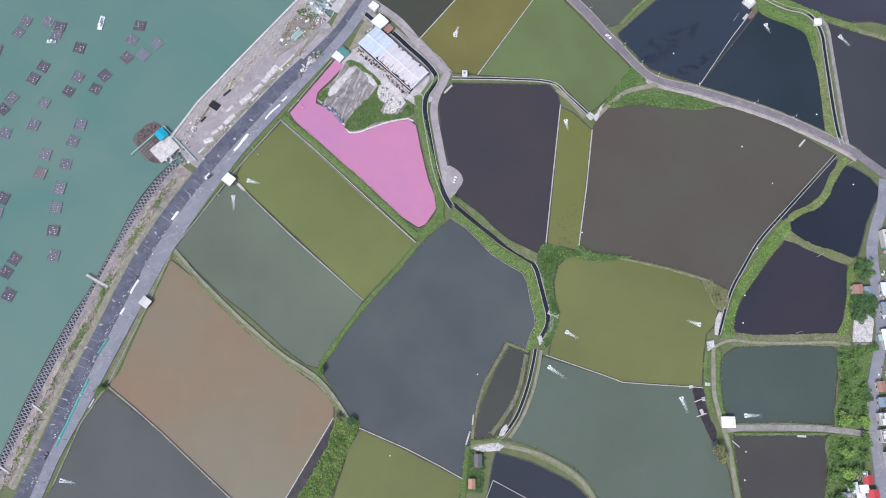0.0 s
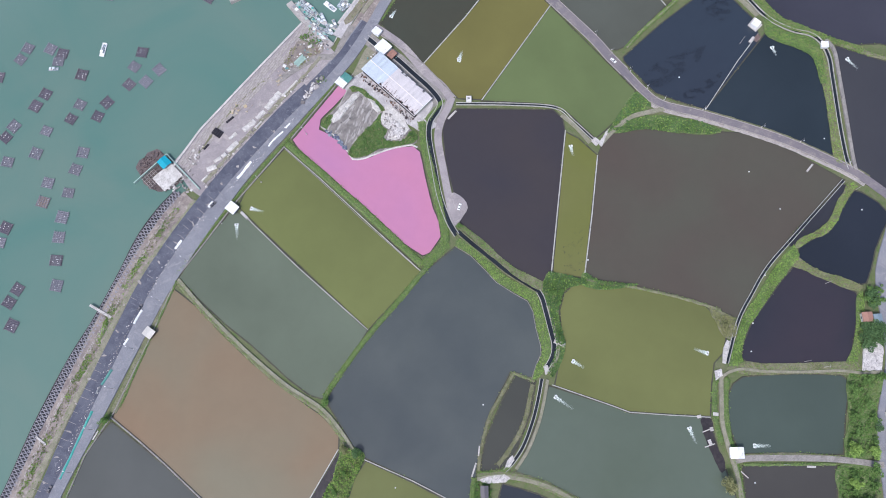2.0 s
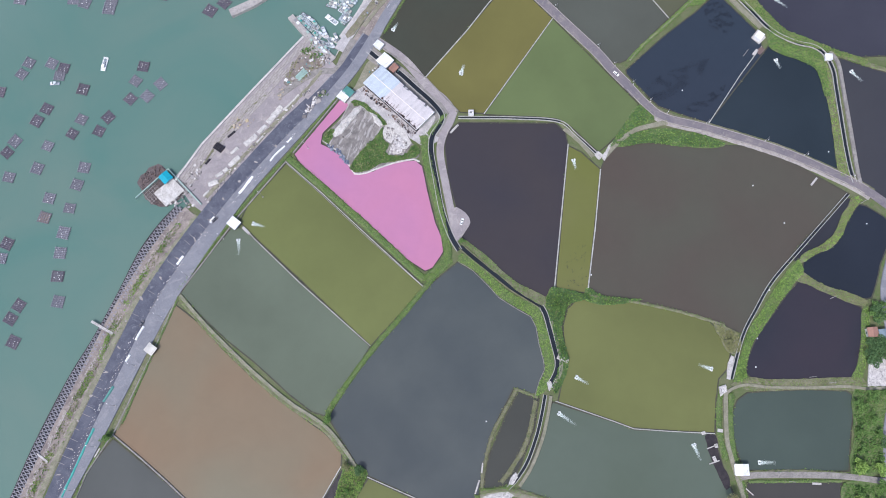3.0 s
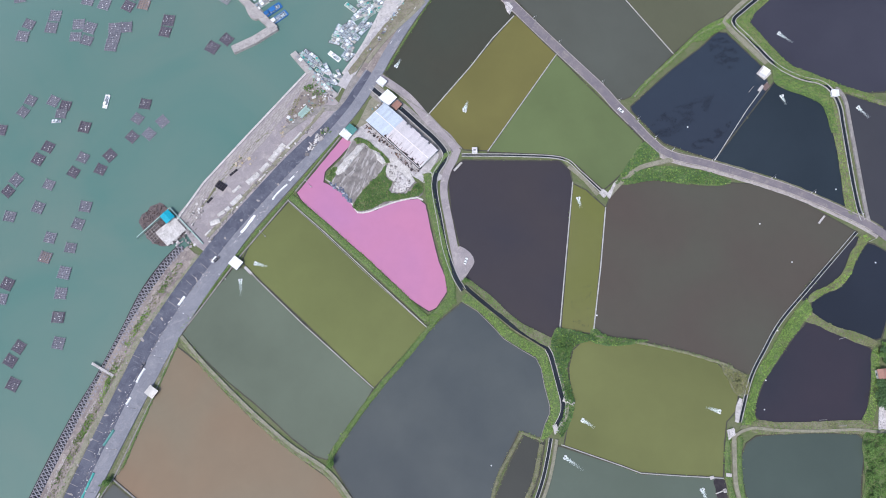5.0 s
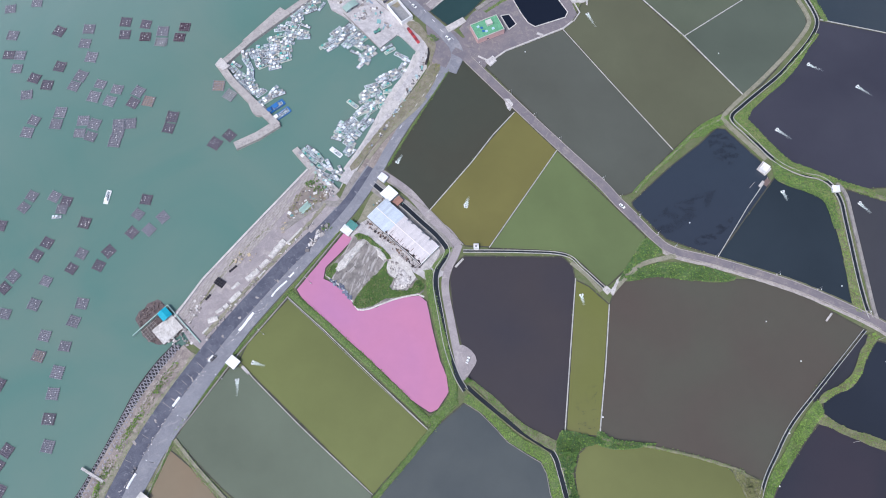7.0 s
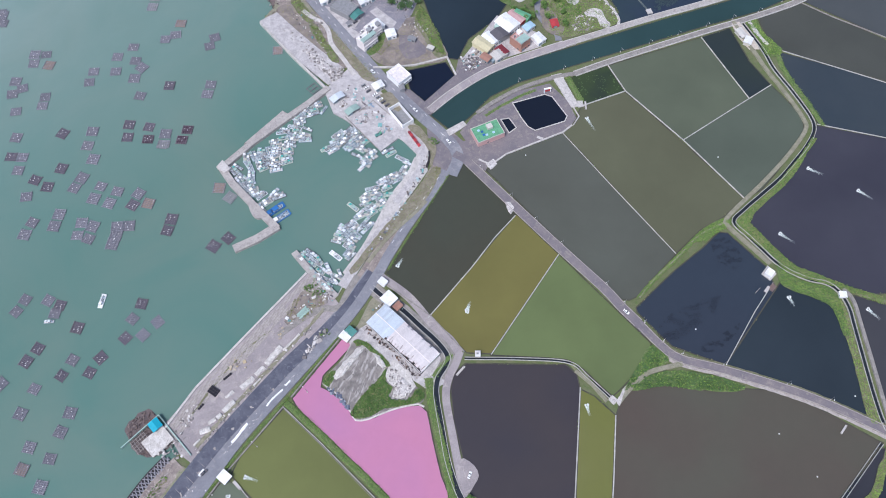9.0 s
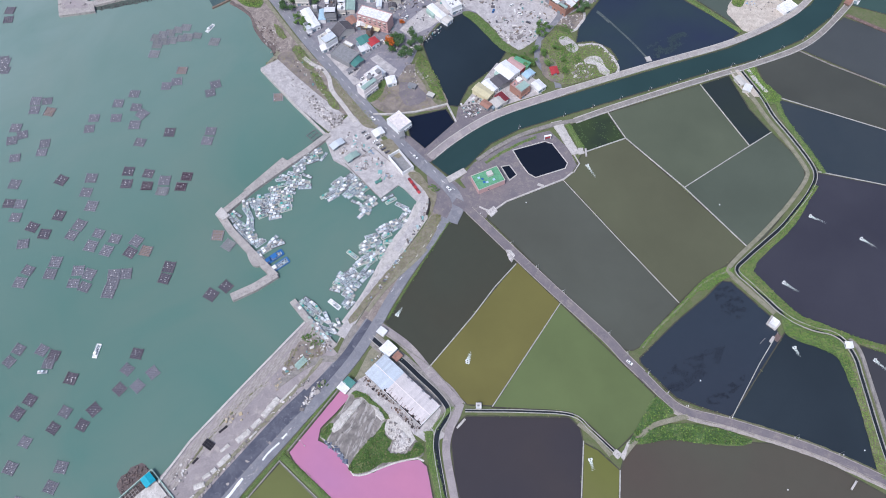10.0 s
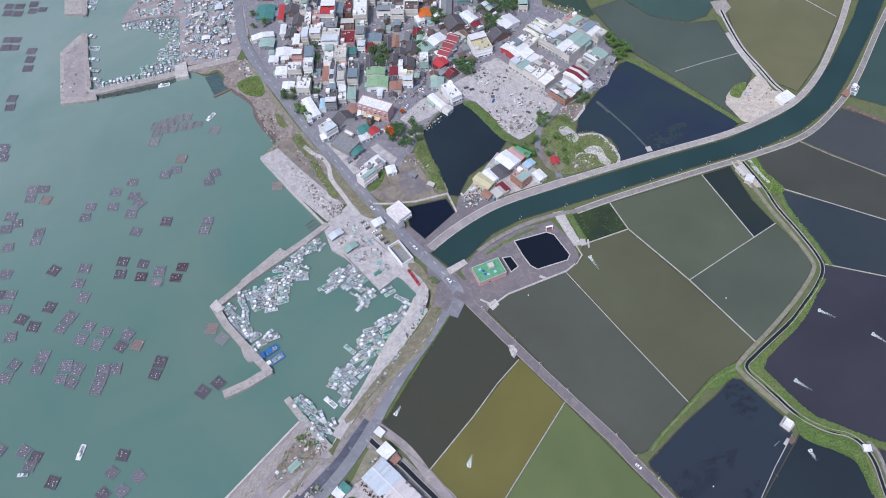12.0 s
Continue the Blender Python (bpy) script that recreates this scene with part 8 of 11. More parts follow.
for (p, n) in zip(block_line, sides_of(block_line)):
    turn = math.degrees(math.atan2(n.y, n.x))
    for k in range(3):
        q = p + n * (1.9 - 2.0 * k)
        shift = 1.25 if k % 2 else 0.0
        at = pose(q.x - shift * n.y, q.y + shift * n.x, 0.1 - 0.12 * k + block_dice.uniform(-0.08, 0.08), block_dice.uniform(-6, 6), block_dice.uniform(-6, 6), turn + block_dice.uniform(-8, 8))
        if k < 2:
            tagged(put("armour_block", X_BLOCK, None, at), "pale cross-shaped concrete wave breaker block", "concrete block", "wave breaker blocks")
        else:
            lower_blocks.add([at @ Vector(v) for v in X_ARM.v], X_ARM.f)
tagged(put("wave_breaker", lower_blocks.mesh("wave_breaker", M["breaker"])), "lower row of concrete wave breaker blocks", "wave breaker", kind="stuff")
step_blocks = Soup()
for row, off in enumerate((4.0, 5.1, 6.3)):
    step_line = line_through(SEA_LINE, 1.5)
    for i, (p, n) in enumerate(zip(step_line, sides_of(step_line))):
        q = p + n * (off + block_dice.uniform(-0.12, 0.12))
        step_blocks.box(-0.36, -0.55, -1.2, 0.36, 0.55, 0.25 + 0.1 * row + block_dice.uniform(-0.1, 0.1), pose(q.x - n.y * 0.7 * (row % 2), q.y + n.x * 0.7 * (row % 2), 0, 0, 0, math.degrees(math.atan2(n.y, n.x)) + block_dice.uniform(-10, 10)), 0.08)
tagged(put("sea_wall_blocks", step_blocks.mesh("sea_wall_blocks", M["mole"])), "rows of small pale concrete blocks above the breakers", "sea wall blocks", kind="stuff")

# ---- warehouse and its neighbours ----
W = (-40.9, 244.4, 49.0, 16.6, -43.9)
wx, wy, ww, wl, wa = W
warehouse = thing("warehouse", pose(wx, wy, 0.3, 0, 0, wa), "long warehouse with a faded white and pale blue sheet roof", "warehouse")
part("wall", Soup().box(-ww / 2, -wl / 2 + 2.2, -0.3, ww / 2, wl / 2 - 1.0, 5.3), COAT["cream"], warehouse)
# Solid block whose dark colour stands for the shade inside the torn roof.
part("side_aisle", Soup().box(-ww / 2, -wl / 2, -0.3, ww / 2, -wl / 2 + 2.2, 2.6), M["mud"], warehouse, "dark block painted as the shaded inside under broken roofing")
strips = 30
shed_dice = random.Random(14)
for side in (-1, 1):
    for i in range(strips):
        x0, x1 = -ww / 2 - 0.4 + (ww + 0.8) * i / strips, -ww / 2 - 0.4 + (ww + 0.8) * (i + 1) / strips
        s = Soup()
        torn = i > 9
        cut_back = (shed_dice.choice((0.9, 1.2, 1.4, 1.9, 2.3, 3.6 if i % 4 == 1 else 1.1)) if side < 0 else shed_dice.choice((0.2, 0.2, 0.5, 1.6 if i % 2 else 0.3))) if torn else 0.0
        y1 = side * (wl / 2 + 0.7 - cut_back)
        y2 = side * (wl / 2 + 0.7 - cut_back * shed_dice.uniform(0.6, 1.3))
        up = 0.05 * (i % 2)
        pts = [(x0, 0, 6.1 + up), (x1 + 0.06, 0, 6.1 + up), (x1 + 0.06, y2, 5.6 + up), (x0, y1, 5.6 + up)]
        s.add(pts + [(x, y, z - 0.12) for x, y, z in pts], [(0, 1, 2, 3)[::-side], (4, 5, 6, 7)[::side], (0, 4, 5, 1), (1, 5, 6, 2), (2, 6, 7, 3), (3, 7, 4, 0)])
        part("roof_panel", s, SHEET["haze" if i < strips * 0.36 else "chalk"], warehouse)
part("ridge_cap", Soup().box(-ww / 2 - 0.4, -0.2, 6.08, ww / 2 + 0.4, 0.2, 6.2), COAT["blush"], warehouse)
for i in range(14):
    k = -ww / 2 + 17 + i * 2.4
    if k < ww / 2:
        part("purlin", Soup().rod((k, -wl / 2 - 0.6, 5.3), (k + shed_dice.uniform(-0.4, 0.4), -wl / 2 + 2.4 + 2.2 * (i % 4 == 1), 6.2), 0.13, 5), M["rust"], warehouse, "rusty bare roof beam")
part("eave_beam", Soup().box(-ww / 2 + 16, -wl / 2 - 0.6, 5.2, ww / 2 + 0.2, -wl / 2 - 0.3, 5.45), COAT["white"], warehouse)
part("gable_trim", Soup().box(ww / 2 + 0.45, -wl / 2 - 0.6, 5.3, ww / 2 + 0.7, wl / 2 + 0.6, 5.75), COAT["white"], warehouse)
for i in range(8):
    k = -ww / 2 + 4 + i * (ww - 6) / 8
    part("bracing", Soup().rod((k, -wl / 2 - 1.6, 0), (k, -wl / 2 - 0.1, 5.0), 0.14, 5).rod((k, wl / 2 + 1.6, 0), (k, wl / 2 + 0.1, 5.0), 0.14, 5), M["timber"], warehouse)
clutter([(wx + (u * math.cos(radians(wa)) - v * math.sin(radians(wa))), wy + (u * math.sin(radians(wa)) + v * math.cos(radians(wa)))) for u, v in ((-ww / 2, -wl / 2 - 1), (ww / 2, -wl / 2 - 1), (ww / 2, -wl / 2 - 4), (-ww / 2, -wl / 2 - 4.5))], 90, palette_mat("rusty_scrap", (92, 78, 74), (70, 62, 64), (120, 96, 84), (150, 140, 136), (60, 56, 60)), 0.4, 1.8, 0.4, 4, "rusty scrap heaped along the warehouse wall")
clutter([(-63.5, 264.8), (-55.8, 270), (-44, 270.7), (-40, 264.6), (-52.6, 269.1)], 30, SCRAP, 0.5, 2.0, 0.4, 9)
house("shed", 4.5, -50.6, 272.4, 8.2, 7.7, -43.6, "white", "white", 3, "white shed at the end of a warehouse", "shed")
house("shed", 3.2, -44.6, 267.4, 3.8, 4.9, -43.4, "terracotta", "brown", 2, "small rusty lean-to beside a canal", "shed")
house("shed", 3.2, -55.2, 285.2, 5.1, 4.2, -38, "white", "white", 2, "small white hut on a pond's edge", "hut")
house("shed", 3.2, -78.7, 246.9, 6.4, 4.7, -36.9, "white", "cream", 2, "small hut with a white roof at a pink pond", "hut")
house("shed", 3.4, -75.2, 250.3, 6.1, 4.2, -39.1, "teal", "cream", 2, "small hut with a teal roof beside the road", "hut")
house("shed", 3.0, -147.5, 159.1, 6.4, 5.5, -37.5, "white", "grey", 2, "small white-roofed pump hut on stilts", "hut")
house("shed", 3.0, -194.6, 77.9, 5.6, 4.9, -35.1, "cream", "brown", 2, "small weathered pump hut at a pond's edge", "hut")
house("shed", 3.6, 163, 4.2, 7.2, 5.6, -0, "white", "white", 3, "white-roofed hut between fish ponds", "hut")
house("shed", 3.2, 13.6, -17.9, 3.7, 6.8, 0, "dark", "brown", 2, "dark-roofed shed among bushes", "shed")
house("shed", 3.0, 9.7, -31.1, 3.2, 4.9, 0.1, "terracotta", "brown", 2, "rusty-roofed shed among bushes", "shed")
sheet("pavement", [(199.4, 286.8), (204.6, 292.9), (209.4, 286.6), (204.3, 281.7)], 0.85, M["concrete"], "pale concrete terrace round a pump house", "terrace", -0.3)
house("flat", 3.2, 203.9, 286.5, 4.8, 5.2, -41, "white", "white", 3, "white pump house on a terrace between ponds", "hut", True)
sheet("pavement", [(201.5, 276.2), (205.2, 279.9), (207.7, 277.6), (204.1, 273.7)], 0.7, M["dam"], "reddish timber platform on a pond", "platform", 0.2)
house("shed", 2.6, 248.7, 270.2, 4.1, 3.6, -0.9, "white", "white", 2, "small white hut beside a canal", "hut")
house("flat", 2.6, 7.5, 233.8, 3.4, 3.3, -0.5, "white", "white", 1, "small white pump box on a canal wall", "hut")

# ---- shelter on the sea wall ----
shelter = thing("pier_shelter", pose(-190.9, 184.4, 0, 0, 0, 44) @ Matrix.Diagonal((1.2, 1.2, 1, 1)), "white concrete pier deck with a turquoise shelter roof", "pier shelter")
part("deck", Soup().box(-9.2, -6.3, 0.9, 4.0, 4.3, 1.3, chamfer=0.3), M["tarp"], shelter, "pale dirty concrete deck")
for sx in (-8.7, -2.5, 3.5):
    for sy in (-5.8, 3.8):
        part("pile", Soup().drum(sx, sy, -4, 0.9, 0.35, 8), M["old_concrete"], shelter)
part("roof", ribbed_roof(5.4, 5.6, 0.5, 0.2, 0.8), SHEET["aqua"], shelter, "turquoise sheet roof", pose(1.5, 6.0, 3.6))
for sx in (-0.9, 3.9):
    for sy in (3.6, 8.4):
        part("post", Soup().rod((sx, sy, -3), (sx, sy, 3.6), 0.12, 6), M["steel"], shelter)
for i in range(6):
    part("beam", Soup().rod((-14.0, 1.0 + 1.7 * i, 0.8), (-5.5, 1.2 + 1.7 * i, 0.9), 0.14, 6), M["slab"], shelter, "pale concrete beam")
for i in range(6):
    part("cross_beam", Soup().rod((-13.5 + 1.6 * i, 0.2, 1.1), (-13.2 + 1.6 * i, 10.2, 1.1), 0.14, 6), M["slab"], shelter)
for i in range(4):
    for j in range(3):
        part("stilt", Soup().rod((-13.2 + 2.4 * i, 1.0 + 4 * j, -4), (-13.1 + 2.4 * i, 1.1 + 4 * j, 1.0), 0.16, 5), M["timber"], shelter)
part("rail", Soup().box(-18, 9.0, -2, 5.6, 9.5, 1.4, pose(0, 0.6, 0, 0, 0, 1)).box(5.2, -19, -2, 5.8, 10.0, 1.4), COAT["mint"], shelter)
sheet("mud", [(-214.7, 190.3), (-210.7, 196.5), (-202.2, 201.7), (-196.2, 197.8), (-191.0, 189.9), (-183.2, 182.8), (-188.3, 174.6), (-194.0, 172.6), (-201.5, 172.7), (-208.2, 178.0)], SEA + 0.1, M["pier_mud"], "brown mud and rock under a pier", "mud", -2.5, ragged=1.6)
clutter([(-214.7, 190.3), (-210.7, 196.5), (-202.2, 201.7), (-196.2, 197.8), (-191.0, 189.9), (-183.2, 182.8), (-188.3, 174.6), (-194.0, 172.6), (-201.5, 172.7), (-208.2, 178.0)], 420, palette_mat("brown_rocks", (112, 96, 92), (130, 114, 108), (94, 82, 82), (146, 132, 126)), 0.3, 1.1, SEA + 0.1, 6, "brown wet rocks under a pier", "boulders")

# ---- jetty posts, sluices ----
def jetty(a, b, wide, label):
    (ax, ay), (bx, by) = a, b
    d = math.hypot(bx - ax, by - ay)
    ob = thing("jetty", pose((ax + bx) / 2, (ay + by) / 2, 0, 0, 0, math.degrees(math.atan2(by - ay, bx - ax))), label, "jetty", "jetties")
    n = max(3, int(d / 0.8))
    for i in range(min(n, 16)):
        x = -d / 2 + d * (i + 0.5) / min(n, 16)
        part("plank", Soup().box(x - d / min(n, 16) * 0.46, -wide / 2, 0.95, x + d / min(n, 16) * 0.46, wide / 2, 1.03), M["concrete"], ob)
    for s in (-1, 1):
        part("beam", Soup().box(-d / 2, s * wide * 0.4 - 0.1, 0.75, d / 2, s * wide * 0.4 + 0.1, 0.95), M["old_concrete"], ob)
        for x in (-d / 2 + 0.3, 0, d / 2 - 0.3):
            part("pile", Soup().rod((x, s * wide * 0.4, -2.5), (x, s * wide * 0.4, 0.75), 0.12, 6), M["old_concrete"], ob)
    return ob


jetty(*[(-234.9, 96), (-220.2, 87.9)], 1.6, "pale concrete jetty over the wave breaker blocks")
jetty(*[(-259, 15.1), (-252.1, 10.3)], 1.2, "small pale landing over the sea wall")
jetty(*[(-273.9, -21.5), (-267.2, -25.4)], 1.2, "small pale landing over the sea wall")
jetty(*[(-142.1, 156.8), (-137.3, 152)], 1.8, "short white landing at a pond wall")
jetty(*[(226.2, 180), (230.8, 185.1)], 1.2, "short concrete landing on a pond")
jetty(*[(94.9, 432.6), (94.8, 424.9)], 1.4, "short concrete landing on a pond")
jetty(*[(56.3, 401), (60.7, 399)], 2.2, "small pump landing on a pond")
jetty(*[(199, 273.5), (202.5, 277.5)], 1.8, "small pump landing on a pond")
jetty(*[(165.1, -6.4), (169.1, -10.3)], 0.6, "narrow white landing on a pond")
jetty(*[(-223.8, 13), (-220.9, 18.4)], 0.9, "narrow white landing beside the road")
jetty(*[(10.4, 2.8), (11.2, 8.8)], 0.9, "narrow white float on a pond")
jetty(*[(6.3, -9), (9, -1.1)], 0.9, "narrow white float on a pond")
jetty(*[(144.5, 16.1), (150.8, 18.4)], 0.6, "narrow pale landing on a pond")
jetty(*[(145.1, 7.4), (151.4, 9.4)], 0.6, "narrow pale landing on a pond")
jetty(*[(58.2, 71.3), (65.0, 68.5)], 2.6, "small timber landing at a pond bank")
jetty(*[(142.1, 24.9), (144.5, 25.5)], 1.8, "white float at a pond wall")
jetty(*[(151.7, 26.8), (155.0, 26.4)], 2.0, "white landing at a pond corner")
jetty(*[(149.9, 19.0), (150.4, 16.7)], 2.0, "white float beside a mud flat")
jetty(*[(147.9, 11.8), (149.0, 8.9)], 2.0, "white float beside a mud flat")
jetty(*[(203.9, -3.8), (209.2, -4.1)], 1.2, "narrow white float on a pond")
jetty(*[(-6.5, 220.2), (-1.1, 226)], 1.4, "small white landing at a pond's edge")

def apron(ring, lab):
    """A small paved or gravelled patch with crumbled edges."""
    pts = [(p.x + 0.5 * noise.noise((p.x * 0.6, p.y * 0.6, 1.7)), p.y + 0.5 * noise.noise((p.x * 0.6, p.y * 0.6, 9.1))) for p in line_through(list(ring) + [ring[0]], 1.2)[:-1]]
    return sheet("pavement", pts, 0.9, M["rubble"] if "gravel" in lab or "rubble" in lab else M["concrete"], lab, "paving", -0.3)


apron([(88.1, 203), (90.9, 205.9), (94.2, 203), (91.4, 199.8)], "pale concrete sluice between canals")
apron([(93, 201.4), (97.9, 209.5), (101.1, 212.7), (98.5, 207), (94.7, 198.9)], "pale concrete apron of a sluice")
apron([(10, -11), (18.5, -8.4), (25.2, -7.7), (29.6, -9.7), (26.5, -12.3), (15, -12.9)], "white gravel spread on a bank")
apron([(27.8, 0.2), (30.9, 3.5), (31.8, 0.2), (28.7, -3.8), (26, -3.8)], "white gravel heap on a bank")
apron([(160.3, 57.1), (161.9, 66.6), (164.4, 71.2), (166.1, 70.5), (162.4, 56.4)], "pale concrete strip beside a canal")
apron([(244.1, 52.1), (247.3, 68.1), (255.5, 69.5), (259.1, 66), (255.8, 52)], "white gravel forecourt beside the road")
apron([(71, 458), (79, 460), (81.5, 451.3), (90.1, 428.1), (84.1, 427.2)], "white concrete apron of a basin")
apron([(89, 433.2), (93.2, 433.1), (93.5, 428), (89.2, 427.1)], "white concrete pump base beside a pond")
sheet("pavement", [(-11.3, 408.8), (1.8, 417.0), (4.5, 413.0), (-8.8, 403.6)], 1.0, M["concrete"], "pale concrete bridge over a canal mouth", "bridge", -0.3)
apron([(51.2, 55.6), (53.7, 56.7), (54.6, 52.5), (52.4, 50.4)], "pale concrete sluice between ponds and canal")
apron([(17.2, 378.3), (23.1, 382.8), (26, 378.1), (21, 373.7)], "white gravel pull-in beside the road")
apron([(30.2, 346.1), (33.7, 346), (36.5, 341.7), (33.9, 336.6), (32.1, 338.4)], "white gravel pull-in beside the road")
apron([(155.1, 52.3), (159.3, 53.6), (159.7, 49.5), (155.3, 46.7)], "pale rubble at a pond corner")
mound([(-66.1, 241.4), (-70.7, 240.2), (-75.9, 234), (-80, 229.8), (-84.4, 223.7), (-86.2, 219.5), (-83.8, 218.3), (-79.7, 220.3), (-74.9, 226.9), (-70.5, 233.1), (-66.8, 237.6)], 1.2, M["tarp"], "long heap of white lime on a sandy spit", "lime heap", 0.4)
mound([(-59, 234.6), (-55.9, 233.7), (-52.7, 229.5), (-51.5, 226.6), (-53.8, 225.4), (-57.7, 229.2)], 0.9, M["tarp"], "small heap of white lime on a sandy spit", "lime heap", 0.4)
sheet("ground", [(102, 520.8), (108.5, 525.4), (116.7, 523.5), (119, 513.9), (121.9, 509.2), (120.1, 504.6), (113.5, 507.9), (112.1, 515.7), (105.2, 517.5)], 0.85, M["rubble"], "pale curved track on waste land", "track", -0.3, ragged=1.2)
sheet("ground", [(83.6, 545.1), (91.4, 547.5), (99.6, 534.3), (92.2, 530.7)], 0.8, M["lot"], "pale concrete slab on waste land", "slab", -0.3, ragged=0.8)
clutter([(82, 563), (90, 570), (99, 573), (106, 572), (103, 564), (97, 557), (92, 560)], 70, STONES, 0.4, 1.8, 0.35, 68, "pale rubble on trodden earth", "rubble")
thicket([(80, 560), (90, 562), (98, 555), (94, 550), (84, 554)], 0.35, 0.9, "leaf", 0.4, 1.4)
clutter([(99, 539), (110, 541), (119.5, 538), (128, 523), (131, 512), (127, 510), (123, 523), (116, 534), (108, 536)], 70, STONES, 0.4, 1.6, 0.4, 67, "white stones along a pond rim", "rubble")
apron([(152.2, 522.8), (156.4, 523.6), (157.5, 519), (153.4, 518)], "pale concrete outlet at a sunken wall")
thicket([(8, -12), (19, -12), (16, -36), (6, -36)], 0.35, 0.9, "leaf", 0.3, 1.2)
thicket([(8, -12), (19, -12), (16, -36), (6, -36)], 0.2, 0.9, "leaf_dark", 0.3, 1.0)
sheet("mud", [(144.1, 23.5), (150.9, 23.5), (151.6, 11.7), (156.5, -1.5), (154, -7.1), (149.2, 3.5)], 0.2, M["mud"], "dark mud flat at a pond's edge", "mud", -0.3, ragged=0.8)

# ---- aerators ----
for x, y, a, p in ((-135.5, 159.1, 165, 6), (-144.5, 148.2, 95, 7), (1.3, 263.3, -110, 4), (74.5, 199.9, 100, 5), (69.5, 58.7, 150, 6), (151.8, 63.1, -20, 6), (57.9, 37.2, 145, 9), (137.2, 18.4, 110, 7), (174.9, 8.1, 180, 7), (-235.9, -29.6, 170, 7), (214.2, 269.8, 110, 5), (263.4, 260.3, 130, 7), (94.7, 417.4, 115, 9), (248.8, 368.9, 150, 8), (218.1, 316.8, 140, 8), (-45.6, 297.9, -120, 5), (1.2, 264.6, -110, 5), (279.6, 349.7, 140, 8)):
    aerator(x, y, a, p)

# ---- small floats on the ponds ----
BUOY = Soup().drum(0, 0, -0.2, 0.25, 0.45, 8).drum(0, 0, 0.25, 0.4, 0.45, 8, 0.15).mesh("buoy", COAT["white"])
for x, y in [(13.8, 32.8), (-39.1, -15.2), (189.4, 180.6), (206.6, 155.1), (240.8, 203.1), (149.7, 248.6), (258.4, 154), (172.9, -12.9), (170.6, -29), (178.7, 64.1), (181.5, 81.5), (192.3, 111.7), (81.9, 122.6), (216.6, 281.1)] + [(47, 385.6), (186.5, 380.2)]:
    tagged(put("buoy", BUOY, None, pose(x, y, 0.15)), "small white float on a fish pond", "buoy", "pond floats")

# ---- floating weed on the dark pond ----
weed_dice = random.Random(2)
weed = Soup()
for ring, count in (([(124.1, 248.8), (134.4, 259.4), (158.3, 269.9), (170.1, 272), (163.2, 259.1), (145, 246.5), (137, 241.5), (125.6, 242.5)], 700), ([(149.9, 236), (167.9, 246.3), (179.2, 252.6), (176.3, 246.2), (163.1, 234.6), (153.4, 231.7)], 500), ([(169.8, 313.3), (181.3, 315), (190.4, 299.2), (182.7, 289.8), (170, 297.6)], 320), ([(66, 132.9), (79.3, 146.2), (78.7, 115.9), (67.1, 115.2)], 30)):
    xs, ys = [p[0] for p in ring], [p[1] for p in ring]
    for _ in range(count * 12):
        x, y = weed_dice.uniform(min(xs), max(xs)), weed_dice.uniform(min(ys), max(ys))
        if inside(x, y, ring) and noise.noise((x * 0.13, y * 0.3, 1.1)) + 0.5 * noise.noise((x * 0.5, y * 0.5, 2.1)) > 0.0:
            k = weed_dice.uniform(0.08, 0.26)
            weed.add([(x + k * weed_dice.uniform(0.5, 1.5) * math.cos(t), y + k * weed_dice.uniform(0.5, 1.3) * math.sin(t), 0.17 + 0.00001 * len(weed.f)) for t in (0, 1.05, 2.1, 3.15, 4.2, 5.25)], [tuple(range(6))])
tagged(put("floating_weed", weed.mesh("floating_weed", M["weed"])), "dark floating weed in patches on a pond", "weed", kind="stuff")
algae = Soup()
ring = [(85.1, 452.3), (113.9, 464.5), (124.2, 442.3), (95.6, 432)]
for _ in range(420):
    x, y = weed_dice.uniform(min(p[0] for p in ring), max(p[0] for p in ring)), weed_dice.uniform(min(p[1] for p in ring), max(p[1] for p in ring))
    if inside(x, y, ring) and noise.noise((x * 0.12, y * 0.12, 0)) > -0.02:
        k = weed_dice.uniform(0.2, 0.75)
        algae.add([(x + k * weed_dice.uniform(0.5, 1.3) * math.cos(t), y + k * weed_dice.uniform(0.5, 1.3) * math.sin(t), 0.17 + 0.0001 * len(algae.f)) for t in (0, 0.9, 1.8, 2.7, 3.6, 4.5, 5.4)], [tuple(range(7))])
tagged(put("floating_algae", algae.mesh("floating_algae", leaf_mat("algae_film", srgb(52, 66, 44), srgb(78, 98, 54)))), "mottled green algae film floating on a small pond", "algae", kind="stuff")

weed_bed = Soup()
ring = [(155.7, 535.3), (171.8, 545.1), (189.1, 550.6), (193.8, 542.5), (181.8, 533.6), (169.7, 523.2), (159.9, 521.9), (156.1, 527.8)]
for _ in range(5200):
    x, y = weed_dice.uniform(min(p[0] for p in ring), max(p[0] for p in ring)), weed_dice.uniform(min(p[1] for p in ring), max(p[1] for p in ring))
    if inside(x, y, ring) and noise.noise((x * 0.12, y * 0.12, 0.7)) + 0.6 * noise.noise((x * 0.4, y * 0.4, 3.0)) > 0.0:
        k = weed_dice.uniform(0.12, 0.45)
        weed_bed.add([(x + k * weed_dice.uniform(0.5, 1.6) * math.cos(t), y + k * weed_dice.uniform(0.5, 1.3) * math.sin(t), 0.18 + 0.00003 * len(weed_bed.f)) for t in (0, 0.9, 1.8, 2.7, 3.6, 4.5, 5.4)], [tuple(range(7))])
